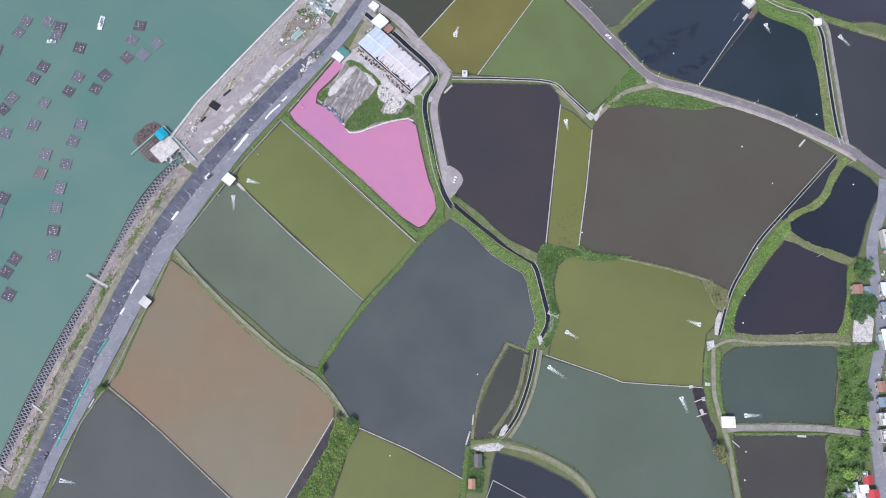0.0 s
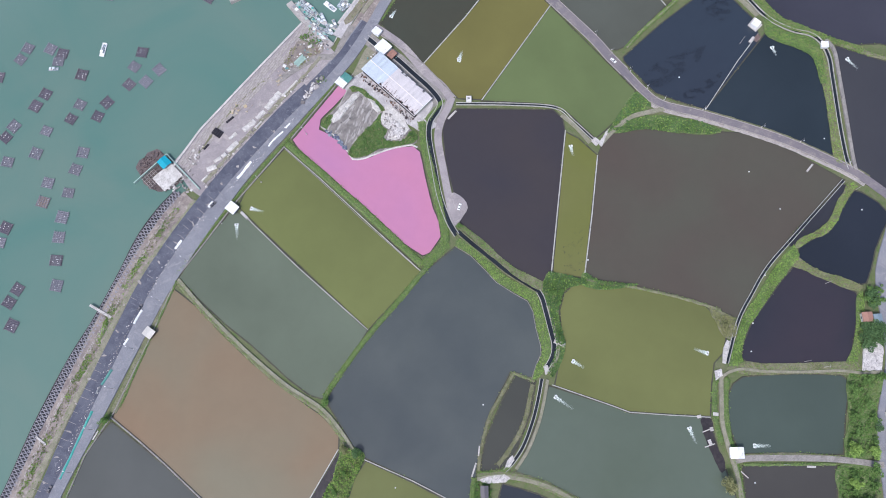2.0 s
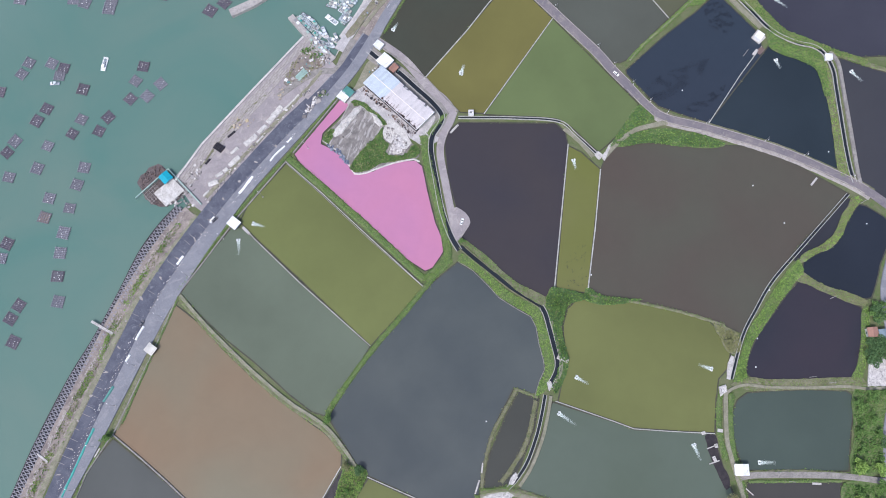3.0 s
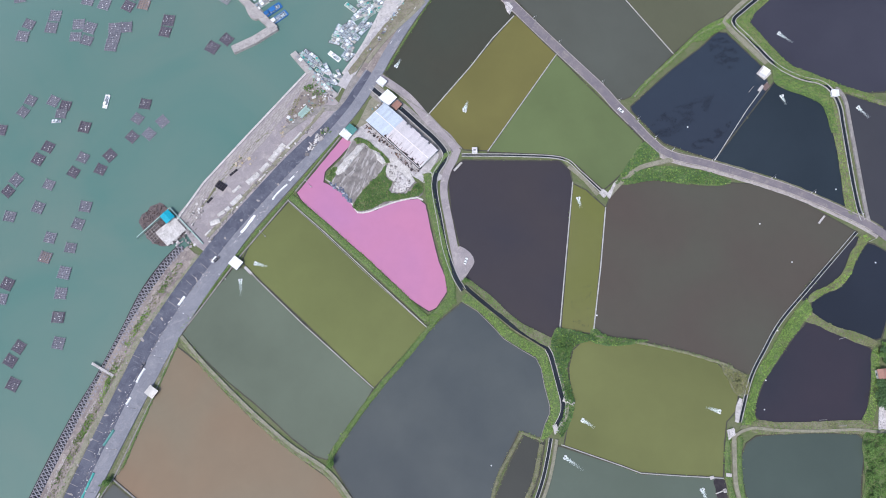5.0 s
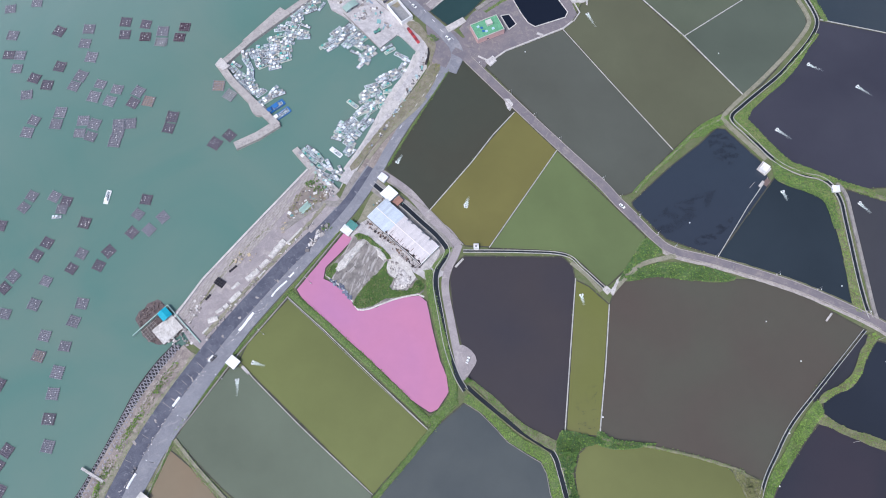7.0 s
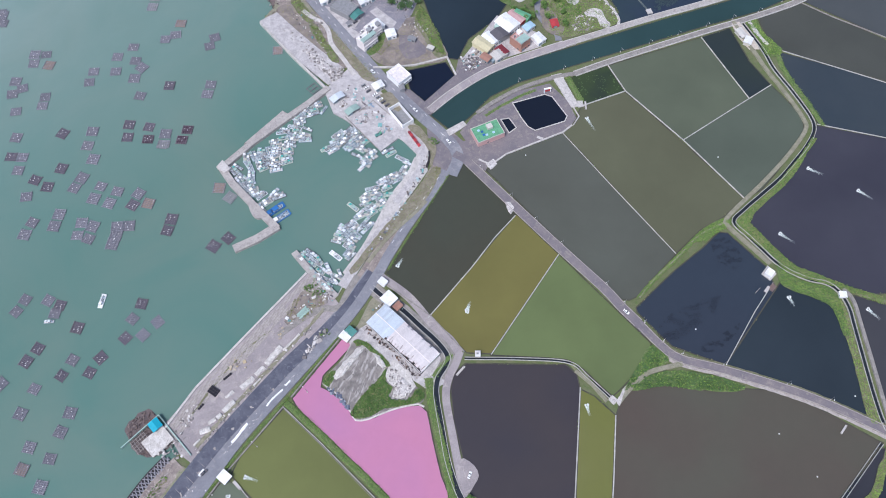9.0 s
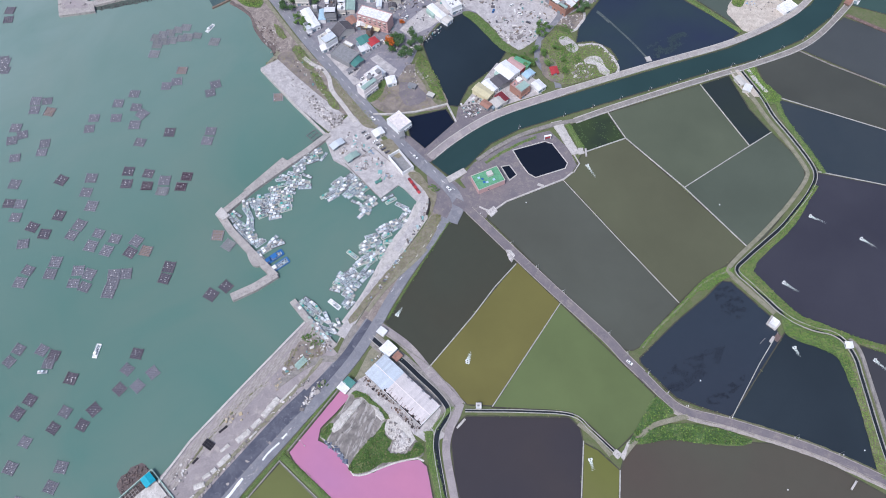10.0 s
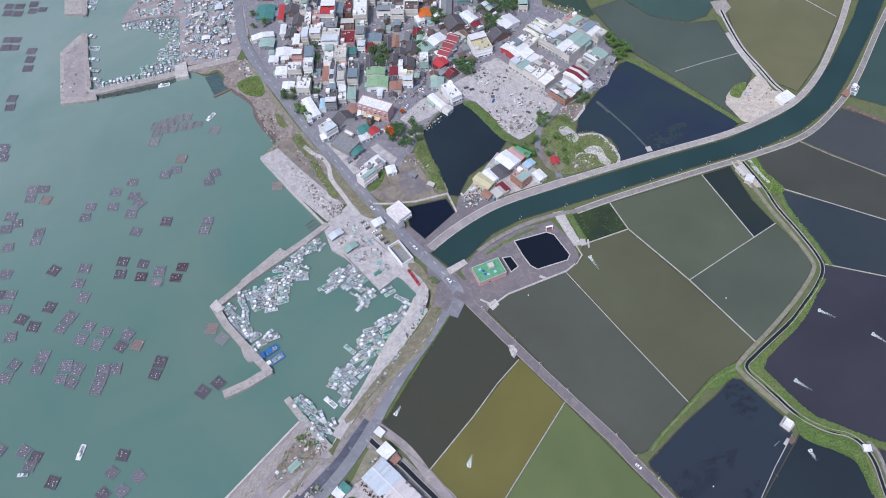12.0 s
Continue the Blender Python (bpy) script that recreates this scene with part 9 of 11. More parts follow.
tagged(put("water_weed", weed_bed.mesh("water_weed", leaf_mat("water_weed_film", srgb(44, 56, 68), srgb(58, 72, 70)))), "pale green water weed bed in a dark pond", "weed", kind="stuff")

# ---- coast road: bundles, marks, cars ----
def bundle(pts, width, colour, label, name="net_roll"):
    """A long roll or heap under a sheet, lying on the ground."""
    line = curve_through(pts, 1.1)
    me = extrude(name, line, [(-width / 2, 0.3), (-width / 2, 0.75), (-width / 4, 1.15), (width / 4, 1.15), (width / 2, 0.75), (width / 2, 0.3)], M["tarp"] if name == "tarpaulin" else COAT[colour], 0.2 * width, 0.4)
    return tagged(put(name, me), label, "tarpaulin" if name == "tarpaulin" else "net roll", "tarpaulins" if name == "tarpaulin" else "net rolls")


for pts, wd, col in (([(-241.1, -9.7), (-233.9, 9.6), (-226.1, 30.1)], 1.5, "turquoise"), ([(-222, 46), (-219, 51), (-216.6, 55.2)], 1.6, "teal"), ([(-205.3, 83.8), (-203.6, 88.2), (-201.1, 92.6)], 1.5, "white"), ([(-210.4, 70.5), (-208.3, 74.8)], 1.5, "white"), ([(-183.2, 132.2), (-179.7, 138)], 1.7, "white"), ([(-145.9, 179.7), (-142.1, 184.9), (-137.6, 191.7)], 1.8, "white"), ([(-163.6, 160), (-160.9, 163.9)], 1.7, "white"), ([(-126.5, 202.2), (-122.9, 207.1), (-117.1, 212.8)], 1.1, "white"), ([(-115.7, 215.3), (-112.8, 218.6)], 1.2, "white"), ([(-223.2, 44.6), (-224.9, 40.5)], 0.9, "grey")):
    bundle(pts, wd, col, {"turquoise": "long turquoise net roll lying along the coast road", "teal": "teal net roll lying along the coast road", "white": "white covered net roll lying on the coast road", "grey": "grey net roll lying on the coast road"}[col])
mark_line = line_through([(-260.6, -30.9), (-241.3, 18.8), (-219.5, 74.8), (-206.4, 105.2), (-189, 134.2), (-168.8, 159.3), (-144.5, 186.9), (-116, 221.5), (-94.1, 247.5)], 5.4)
for i, (p, n) in enumerate(zip(mark_line, sides_of(mark_line))):
    if random.random() < 0.7:
        slip = Vector((random.uniform(-1.2, 1.2), random.uniform(-1.2, 1.2), 0))
        a, b = p + n * random.uniform(-0.5, 2.6) + slip, p - n * random.uniform(1.5, 5.0) + slip
        me = extrude("road_marking", [a, b], [(-0.11, 0.56), (-0.11, 0.69), (0.11, 0.69), (0.11, 0.56)], M["slab"])
        tagged(put("road_joint", me), "pale patched seam across the dark road surface", "road seam", kind="structure")
car(-202.4, 94.1, 62, "dark")
lane_dice = random.Random(41)
for i, (p, n) in enumerate(zip(mark_line, sides_of(mark_line))):
    if i % 3 == 1:
        c, a, b = p + n * lane_dice.uniform(-3.5, 3.5), lane_dice.uniform(0.8, 2.2), lane_dice.uniform(0.4, 0.9)
        turn = math.atan2(n.y, n.x) + lane_dice.uniform(-0.5, 0.5)
        ring = [(c.x + a * math.cos(s) * math.cos(turn) * w - b * math.sin(s) * math.sin(turn) * w, c.y + a * math.cos(s) * math.sin(turn) * w + b * math.sin(s) * math.cos(turn) * w) for s, w in ((k * 0.6283, lane_dice.uniform(0.55, 1.25)) for k in range(10))]
        sheet("road_patch", ring, 0.695, M["slab"], "pale torn patch in the dark road surface", "road patch")
litter = Soup()
for p, n in zip(*(lambda q: (q, sides_of(q)))(line_through([(-256.5, -36.4), (-240.6, 4), (-212.8, 74.5), (-198.5, 104.9), (-182.1, 134), (-162.9, 160), (-138.5, 188.6), (-108.9, 224.9)], 0.9))):
    if noise.noise((p.x * 0.11, p.y * 0.11, 2.2)) > -0.05:
        q, k = p + n * lane_dice.gauss(-1.2, 0.8), lane_dice.uniform(0.15, 0.45)
        litter.box(-k, -k * 0.6, 0, k, k * 0.6, 0.2, pose(q.x, q.y, 0.6, 0, 0, lane_dice.uniform(0, 180)), k * 0.2)
tagged(put("road_litter", litter.mesh("road_litter", STONES)), "pale stones and scraps strewn along the road", "litter", kind="stuff")
car(-246.6, -15.6, 64, "dark")
car(-160.8, 162, 46, "dark")
car(106, 261.2, -44, "white", 0.72)
car(0.5, 158.5, 70, "white", 0.6)
for x, y, a, c in ((-163.3, 622.4, -62, "dark"), (-126, 556.3, -55, "dark"), (-84.3, 517.3, 40, "dark"), (-88.7, 513.8, 40, "grey"), (-78.2, 507.5, 45, "white"), (7.9, 596, 20, "dark"), (12.8, 593.7, 20, "dark"), (-51.5, 592.3, 0, "dark"), (-48.9, 585.3, 0, "grey"), (-80.2, 641.8, 88, "white"), (-83.3, 663.5, 88, "white"), (30.9, 579.3, 70, "blue"), (-68, 465.9, -45, "white"), (-34.5, 428, -45, "white"), (-9.4, 398.7, -45, "white"), (101.2, 664.6, -30, "white"), (117.2, 644.7, 50, "white"), (114.1, 639.6, 50, "white")):
    car(x, y, a, c)
for x, y, c in ((-59.1, 436.4, "dark"), (-61.4, 438.8, "white"), (-56.1, 433.3, "dark"), (-63.3, 440.9, "grey"), (-72.6, 450.2, "white"), (-70.8, 447.3, "dark"), (-75.0, 452.8, "grey"), (-65.6, 443.5, "white")):
    car(x, y, 35, c, 0.4)
for pts in ([(-77.5, 428.1), (-67.1, 438.6)], [(-67.1, 438.6), (-53.7, 424.5)], [(-88.0, 424.0), (-62.6, 394.7)]):
    ribbon("quay_joint", pts, 0.6, 0.5, M["old_concrete"], "dark joint in the quay paving", "joint", 0.0, 0.05, False)
clutter([(-82.1, 420.4), (-75.3, 427.2), (-67.9, 421.8), (-72.0, 416.7), (-79.1, 416.9)], 46, GEAR, 0.5, 2.0, 0.4, 91, "nets and crates heaped on the quay", "fishing_gear")
clutter([(-94.5, 435.6), (-89.0, 439.9), (-85.9, 436.2), (-91.4, 432.0)], 24, SCRAP, 0.5, 1.8, 0.4, 92, "dark boxes and scrap on the quay")
clutter([(-107.3, 231.9), (-103.1, 241.2), (-95.8, 252.2), (-91.1, 251.3), (-95.5, 243.7), (-102.8, 234.4)], 48, STONES, 0.8, 2.8, 0.7, 12, "broken white slabs heaped on the road edge", "rubble")
thicket([(-96.1, 249.6), (-92, 253.9), (-88.7, 249.6), (-93.2, 246.2)], 0.3, 0.9, "leaf", 0.7, 0.4)
clutter([(-169.3, 174.3), (-158, 190.3), (-142.3, 210.6), (-117, 239.6), (-102.2, 255.3), (-100.1, 253.1), (-116.8, 236.2), (-138.4, 210.5), (-155.3, 189), (-166.8, 171.9)], 90, STONES, 0.4, 1.8, 0.5, 13, "pale rubble and slabs along the promenade wall", "rubble")
for pts, wd, col in (([(-144, 213.9), (-140.4, 217.2), (-136.8, 220.9)], 3.4, "white"), ([(-135.7, 222.5), (-133.2, 225), (-130.6, 227.9)], 3.2, "blush"), ([(-129.6, 229.6), (-126, 234.6), (-120.6, 241.3)], 3.8, "white"), ([(-157.2, 195.1), (-154.7, 197.5)], 2.8, "cream"), ([(-153.7, 199.2), (-150.2, 203.2), (-147.3, 205.7)], 3.2, "white"), ([(-166.8, 186.3), (-160.5, 188.7)], 3.4, "blush"), ([(-153.2, 207.8), (-148.9, 212.3)], 2.0, "white"), ([(-119.3, 238.8), (-114.9, 243.8), (-109.3, 249.8)], 1.5, "white"), ([(-162.3, 191.9), (-157.9, 194.7)], 2.2, "white"), ([(-169.6, 178.3), (-166.1, 182.3)], 1.4, "blush"), ([(-136.4, 215.5), (-132.1, 220.4)], 1.2, "cream")):
    bundle(pts, wd, col, "dirty white tarpaulin over goods on the promenade", "tarpaulin")
BOARDS = palette_mat("sun_bleached_boards", (190, 172, 142), (176, 162, 150), (200, 186, 164), (160, 150, 144))
clutter([(-155.5, 224.8), (-154.5, 232.3), (-145.9, 236.5), (-139, 232.2), (-145.1, 223.9)], 24, BOARDS, 0.5, 2.4, 0.3, 31, "sun-bleached boards lying on the promenade", "boards")
clutter([(-129.3, 251.2), (-122, 261.1), (-116, 257.6), (-122, 246.9)], 18, BOARDS, 0.5, 2.2, 0.3, 32, "sun-bleached boards lying on the promenade", "boards")
tarp = -161.5, 212.4, 9.1, 6.1, -33.2
heap = thing("oyster_rack", pose(tarp[0], tarp[1], 0.3, 0, 0, tarp[4]), "black stacked oyster trays on the promenade", "trays")
for i in range(4):
    for j in range(3):
        part("tray", Soup().box(-3.3 + 1.7 * i, -2.4 + 1.7 * j, 0, -1.75 + 1.7 * i, -0.85 + 1.7 * j, 0.9 + 0.1 * ((i + j) % 2), chamfer=0.08), M["dark"], heap)
for x, y, nx, ny, turn in ((-153.6, 221.9, 4, 1, 42), (-168.3, 202.6, 3, 1, 50)):
    more = thing("oyster_rack", pose(x, y, 0.3, 0, 0, turn), "black oyster trays in a row on the promenade", "trays")
    for i in range(nx):
        part("tray", Soup().box(-nx * 0.8 + 1.6 * i, -0.6, 0, -nx * 0.8 + 1.45 + 1.6 * i, 0.6, 0.7 + 0.1 * (i % 2), chamfer=0.08), M["dark"], more)
clutter([(-186.1, 185.2), (-174.4, 205.5), (-168.8, 207.5), (-173.3, 191.2), (-177.6, 175.1)], 60, STONES, 0.5, 2.0, 0.3, 15)
clutter([(-189.6, 182.4), (-178.2, 182.3), (-175.4, 171.1), (-188.5, 170.4), (-196.3, 173.3)], 60, STONES, 0.5, 2.2, 0.2, 16)
clutter([(-118.3, 265.4), (-107.4, 282.8), (-95.3, 277.4), (-92.7, 272.1), (-113.2, 256.7), (-120.3, 258.5)], 70, SCRAP, 0.6, 2.6, 0.3, 17)
thicket([(-109.8, 282.8), (-101.8, 289.8), (-93.8, 280), (-99.9, 273.9)], 0.2, 1.0, "leaf", 0.4, 0.9)
thicket([(-119.1, 265.4), (-114.1, 274.9), (-110.2, 276.6), (-113.7, 267.1), (-118.1, 261)], 0.2, 0.9, "leaf_olive", 0.4, 0.5)
thicket([(-110.3, 261), (-100.9, 271.3), (-94.3, 273), (-100.7, 266.1), (-108.2, 258.3)], 0.2, 0.9, "leaf_olive", 0.4, 0.5)
for k in range(7):
    px, py, pw, pl, pa = -108.2, 264.8, 3.9, 8.5, -42.4
    rod = Soup().rod((-pl / 2, 0, 0), (pl / 2, 0, 0), 0.32, 8)
    tagged(put("pipe", rod.mesh("pipe", COAT["mint"]), None, pose(px, py, 0.75, 0, 0, pa + 90) @ pose(random.uniform(-0.5, 0.5), -2.0 + 0.66 * k, 0)), "pale green pipe stacked on an earth plot", "pipe", "stacked pipes")
clutter([(-101.7, 288.9), (-95.9, 292.4), (-87.5, 279), (-89.2, 272.5), (-95.3, 276.9)], 60, GEAR, 0.6, 2.4, 0.4, 18, "nets and fishing gear heaped on the quay", "fishing_gear")

# ---- promenade slabs ----
slab_line = line_through([(-188, 190.1), (-172.1, 214.5), (-147.2, 244.6), (-106.7, 293)], 7.4)
SLAB = Soup().box(-3.6, -0.72, -0.25, 3.6, 0.72, 0, chamfer=0.05).mesh("slab", M["slab"])
promenade = thing("promenade_paving", pose(0, 0, 0), "weathered concrete slab paving along the sea wall", "paving", kind="structure")
for k in range(6):
    for i, (p, n) in enumerate(zip(slab_line, sides_of(slab_line))):
        if i + 1 == len(slab_line) or random.random() < 0.05 + 0.05 * k:
            continue
        q = p.lerp(slab_line[i + 1], 0.5 + 0.25 * (k % 2)) - n * (1.7 + 1.56 * k)
        put("slab", SLAB, promenade, pose(q.x, q.y, 0.4 + random.uniform(-0.03, 0.06), 0, 0, math.degrees(math.atan2(n.y, n.x)) - 90 + random.uniform(-1.0, 1.0)))

# ---- lamps and poles ----
lamp_line = line_through([(12.2, 372), (32.6, 347.7), (65.6, 309.6), (92.9, 279)] + [(103.1, 265.3), (114.6, 251.5), (125.3, 238.3), (136.5, 229), (162.4, 221.3), (199.5, 208.3), (223.4, 197.9), (251.2, 183)], 33)
for (p, n) in zip(lamp_line, sides_of(lamp_line)):
    q = p + n * 3.5
    lamp_post(q.x, q.y, math.degrees(math.atan2(-n.y, -n.x)), 6.5)
canal_lamps = line_through([(45.4, 453.3), (81.1, 464.3), (127, 479.8), (198.2, 503.9), (242.1, 517.6), (284, 537.4), (315, 563.6)], 30)
for (p, n) in zip(canal_lamps, sides_of(canal_lamps)):
    lamp_post(p.x, p.y, math.degrees(math.atan2(-n.y, -n.x)), 5.0)
coast_lamps = line_through([(-247.2, -29.3), (-227.5, 20.5), (-207.4, 69.4), (-193.9, 100.3), (-177.9, 126.5), (-157, 151.4), (-132.7, 179.6), (-104.1, 213.2)], 35)
for (p, n) in zip(coast_lamps, sides_of(coast_lamps)):
    q = p - n * 3.6
    lamp_post(q.x, q.y, math.degrees(math.atan2(n.y, n.x)), 7.0)
for x, y, a in ((210.3, 57.7, 10), (221.6, 54.2, 80), (229, 106, 20), (182.8, 2.8, 80), (190.7, -2.5, 10), (256.5, 167.6, 30), (192.7, 273, 20)):
    power_pole(x, y, a, 0.7)

clutter([(-49, 226), (-44, 224), (-36, 214), (-33, 211), (-38, 207), (-46, 207.5), (-46, 214), (-51, 219)], 110, STONES, 0.4, 1.7, 0.6, 81, "grey and white rubble lumps beside a warehouse", "rubble")
clutter([(-66.9, 241), (-55.8, 227.5), (-68.6, 206.3), (-82, 210.5), (-84.9, 217.5)], 26, palette_mat("dark_stones", (92, 86, 84), (120, 114, 110)), 0.3, 0.9, 0.4, 83, "dark stones on a sandy spit", "rubble")
clutter([(-88.6, 214.2), (-82, 210.5), (-77.3, 204.7), (-72.9, 199), (-75.6, 199.8), (-81.9, 206.4), (-88.2, 212.2)], 46, palette_mat("blue_grey_tarps", (120, 128, 146), (96, 102, 120), (150, 156, 168)), 0.8, 2.6, 0.4, 82, "blue-grey tarpaulin scraps on a pond's shore", "tarps")


# ---- the village ----
def street_house(style, h, x, y, w, l, roof, wall):
    """A house that stands square to the village streets, give or take a degree or two."""
    return house(style, h, x, y, w, l, dice.uniform(-2, 2), roof, wall, 3)


street_house("shed", 4, -181.1, 701, 16.4, 20.2, "teal", "grey")
street_house("shed", 4, -174, 657.4, 12.6, 11, "mint", "grey")
street_house("shed", 4, -165.8, 700.4, 4.9, 21.8, "red", "cream")
street_house("tile", 3.6, -156.6, 703.9, 14.2, 11.8, "dark", "brown")
street_house("tile", 3.6, -148.5, 688.7, 9.7, 14.8, "dark", "brown")
street_house("flat", 10, -143.4, 703.5, 5.9, 18.5, "white", "cream")
street_house("flat", 9, -138.2, 686.4, 5.9, 21.3, "white", "cream")
street_house("flat", 9, -130.3, 687.8, 6.9, 14.7, "pink", "pink")
street_house("flat", 12, -119.8, 695, 13.9, 21.5, "red", "cream")
street_house("shed", 8, -110.1, 699.8, 7.5, 15, "blue_grey", "grey")
street_house("flat", 9, -100.7, 698.1, 6.4, 16.6, "dark_red", "brown")
street_house("flat", 13, -89.4, 695.8, 12.8, 28.1, "white", "cream")
street_house("flat", 8, -118.1, 678.9, 15.9, 14.5, "grey", "grey")
street_house("flat", 9, -114.8, 658.6, 15.6, 18.7, "cream", "white")
street_house("flat", 7, -100.6, 675.5, 12.7, 14.4, "brown", "brown")
street_house("flat", 7, -99, 658.9, 12.5, 17.2, "dark_red", "pink")
street_house("flat", 11, -87.9, 664.6, 8.3, 18.9, "mint", "cream")
street_house("flat", 6, -86.2, 651.9, 7.3, 13.9, "grey", "white")
street_house("flat", 9, -138.8, 665.7, 6.3, 20.6, "white", "cream")
street_house("flat", 9, -129.5, 667, 10.5, 14.3, "white", "cream")
street_house("shed", 4, -161.4, 675.8, 4.8, 13.7, "white", "white")
street_house("shed", 4, -148.2, 661.1, 6.8, 14.2, "white", "cream")
street_house("tile", 3.6, -153.9, 669.6, 9.6, 11.2, "dark", "brown")
street_house("tile", 3.6, -154.5, 655.6, 9.4, 6.2, "grey", "brown")
street_house("shed", 4, -156.8, 644.5, 14.6, 10.7, "white", "white")
street_house("flat", 9, -143, 639.8, 9.3, 15.2, "brown", "pink")
street_house("flat", 9, -132.4, 630.5, 8.2, 26.8, "white", "white")
street_house("shed", 3.6, -165.6, 635.5, 8.3, 7.6, "white", "white")
street_house("flat", 8, -144.2, 620.3, 12.1, 10.3, "white", "cream")
street_house("shed", 3.6, -156.6, 619.7, 10.2, 10.3, "white", "white")
street_house("flat", 10, -114.2, 633.1, 8.1, 20.9, "white", "white")
street_house("flat", 10, -104.2, 635.8, 11.2, 16.5, "cream", "cream")
street_house("shed", 6, -94.9, 641.5, 8.2, 9.1, "teal", "grey")
street_house("shed", 5, -115.9, 613.9, 5.5, 18.8, "terracotta", "cream")
street_house("flat", 10, -109.5, 612.5, 4.5, 24.5, "dark", "white")
street_house("flat", 9, -101.5, 609.1, 7, 21.5, "grey", "white")
street_house("flat", 9, -91.3, 613, 9, 24.5, "dark", "cream")
street_house("shed", 4, -148.3, 600.4, 10, 9.2, "white", "cream")
street_house("flat", 8, -134, 598.5, 11.9, 12.7, "white", "cream")
street_house("shed", 5, -93.7, 587.8, 10.8, 13.8, "mint", "cream")
street_house("flat", 9, -108.2, 580.1, 9.7, 16.4, "dark", "grey")
street_house("shed", 4.5, -115.4, 576.8, 5.4, 12.2, "sky", "white")
street_house("flat", 6, -99.4, 587, 6.9, 16.6, "white", "cream")
street_house("flat", 7, -67.2, 699.4, 14, 13.3, "mint", "white")
street_house("flat", 9, -54.5, 691.4, 12.8, 14.8, "white", "cream")
street_house("flat", 10, -41.3, 699.5, 12.8, 16.6, "brown", "cream")
street_house("tile", 4, -8.3, 702.7, 9.7, 28.4, "grey", "brown")
street_house("shed", 4, -75.5, 661.6, 13.6, 9.4, "blue_grey", "cream")
street_house("shed", 4, -78.4, 647.1, 7.2, 10.7, "dark_red", "grey")
street_house("tile", 3.8, -62.6, 652.1, 6.8, 18.5, "dark", "brown")
street_house("tile", 3.8, -55.5, 654.9, 6.2, 15.5, "terracotta", "brown")
street_house("tile", 3.8, -47.3, 660.8, 9.4, 12.5, "grey", "brown")
street_house("tile", 3.8, -40.8, 646.7, 9.3, 13.7, "dark", "brown")
street_house("tile", 3.8, -35.9, 666.7, 7.3, 11, "dark_red", "brown")
street_house("tile", 3.8, -51, 641, 9.3, 7.6, "dark", "grey")
street_house("tile", 3.6, -57.4, 631.7, 9.2, 10.4, "dark", "brown")
street_house("tile", 3.8, -44.5, 625.9, 13.2, 11.8, "dark", "brown")
street_house("flat", 9, -29.1, 626.9, 8.1, 13.2, "white", "mint")
street_house("shed", 5, -71.8, 615.3, 16.1, 8.7, "sage", "white")
street_house("shed", 6, -69.6, 600.6, 17.9, 12.7, "sage", "white")
street_house("shed", 4, -55.8, 615.8, 7, 10.1, "dark_red", "cream")
street_house("flat", 7, -49.6, 618.1, 4, 16, "white", "white")
street_house("flat", 7, -42.9, 605, 8.9, 14.2, "yellow", "white")
street_house("shed", 5, -53.7, 596.2, 9.9, 9.8, "terracotta", "cream")
street_house("tile", 4, -77.5, 626.8, 7.1, 19.2, "dark", "grey")
street_house("shed", 4, -17.2, 600.3, 10.9, 12.7, "mint", "cream")
street_house("tile", 4, -81.8, 565.5, 6.8, 6.6, "white", "brown")
street_house("flat", 9, -81.2, 715.8, 9.8, 13.7, "grey", "cream")
street_house("flat", 9, -111.5, 722.2, 16.5, 17.3, "white", "cream")
street_house("tile", 4, -184.8, 730, 15.6, 14.1, "brown", "brown")
street_house("flat", 9, -150.1, 725.4, 13.2, 15.7, "grey", "cream")
street_house("tile", 4, -57.3, 721.5, 12.1, 12, "white", "brown")
street_house("tile", 4, -24.5, 716.8, 12, 13.7, "brown", "brown")
street_house("shed", 5, 8.2, 714.2, 11.9, 11.9, "teal", "grey")
street_house("flat", 7, 64.4, 706, 8.6, 18.5, "brown", "cream")
house("shed", 4, -179.3, 666.9, 20.1, 6.5, 16.1, "white", "white", 4)
house("shed", 5, -125.3, 572.7, 7.8, 23.5, 28.5, "white", "white", 4)
house("flat", 8, -108.3, 546.3, 11.5, 12.1, 39.7, "cream", "white", 4)
house("tile", 5, -96.7, 558.6, 16.1, 10.6, 38.2, "dark", "cream", 4)
house("shed", 3.5, -111.5, 539.9, 5.9, 5.8, 23.4, "white", "white", 4)
house("flat", 5, -93.6, 530.9, 13.3, 19.9, 54.6, "grey", "grey", 4, "", "house", True)
house("shed", 4, -83.5, 523.2, 10, 6.3, 45.5, "teal", "grey", 4)
house("shed", 5, -78.6, 545.8, 9.5, 8.3, 30.3, "teal", "white", 4)
house("shed", 5, -70.7, 543.7, 8, 7.2, 37.4, "red", "white", 4)
house("shed", 4, -78.1, 538, 7.7, 6.4, 27.4, "white", "white", 4)
pink_block = house("flat", 12, -69.6, 567.5, 28.5, 10.7, -23.4, "white", "pink", 0, "tall pink building with rows of windows and a white roof", "apartment_building", True)
for i in range(6):
    for k in range(3):
        put("window", WINDOW, pink_block, pose(-11.5 + 4.6 * i, -5.36, 2.0 + 3.6 * k) @ Matrix.Diagonal((1.5, 1, 1.2, 1)))
    part("awning", Soup().box(-12.8 + 4.6 * i, -6.5, 10.9, -10.2 + 4.6 * i, -5.35, 11.05), COAT["cream"], pink_block)
part("porch_roof", Soup().box(-9, -9.4, 3.2, 7, -5.4, 3.4), COAT["yellow"], pink_block, "pale porch roof")
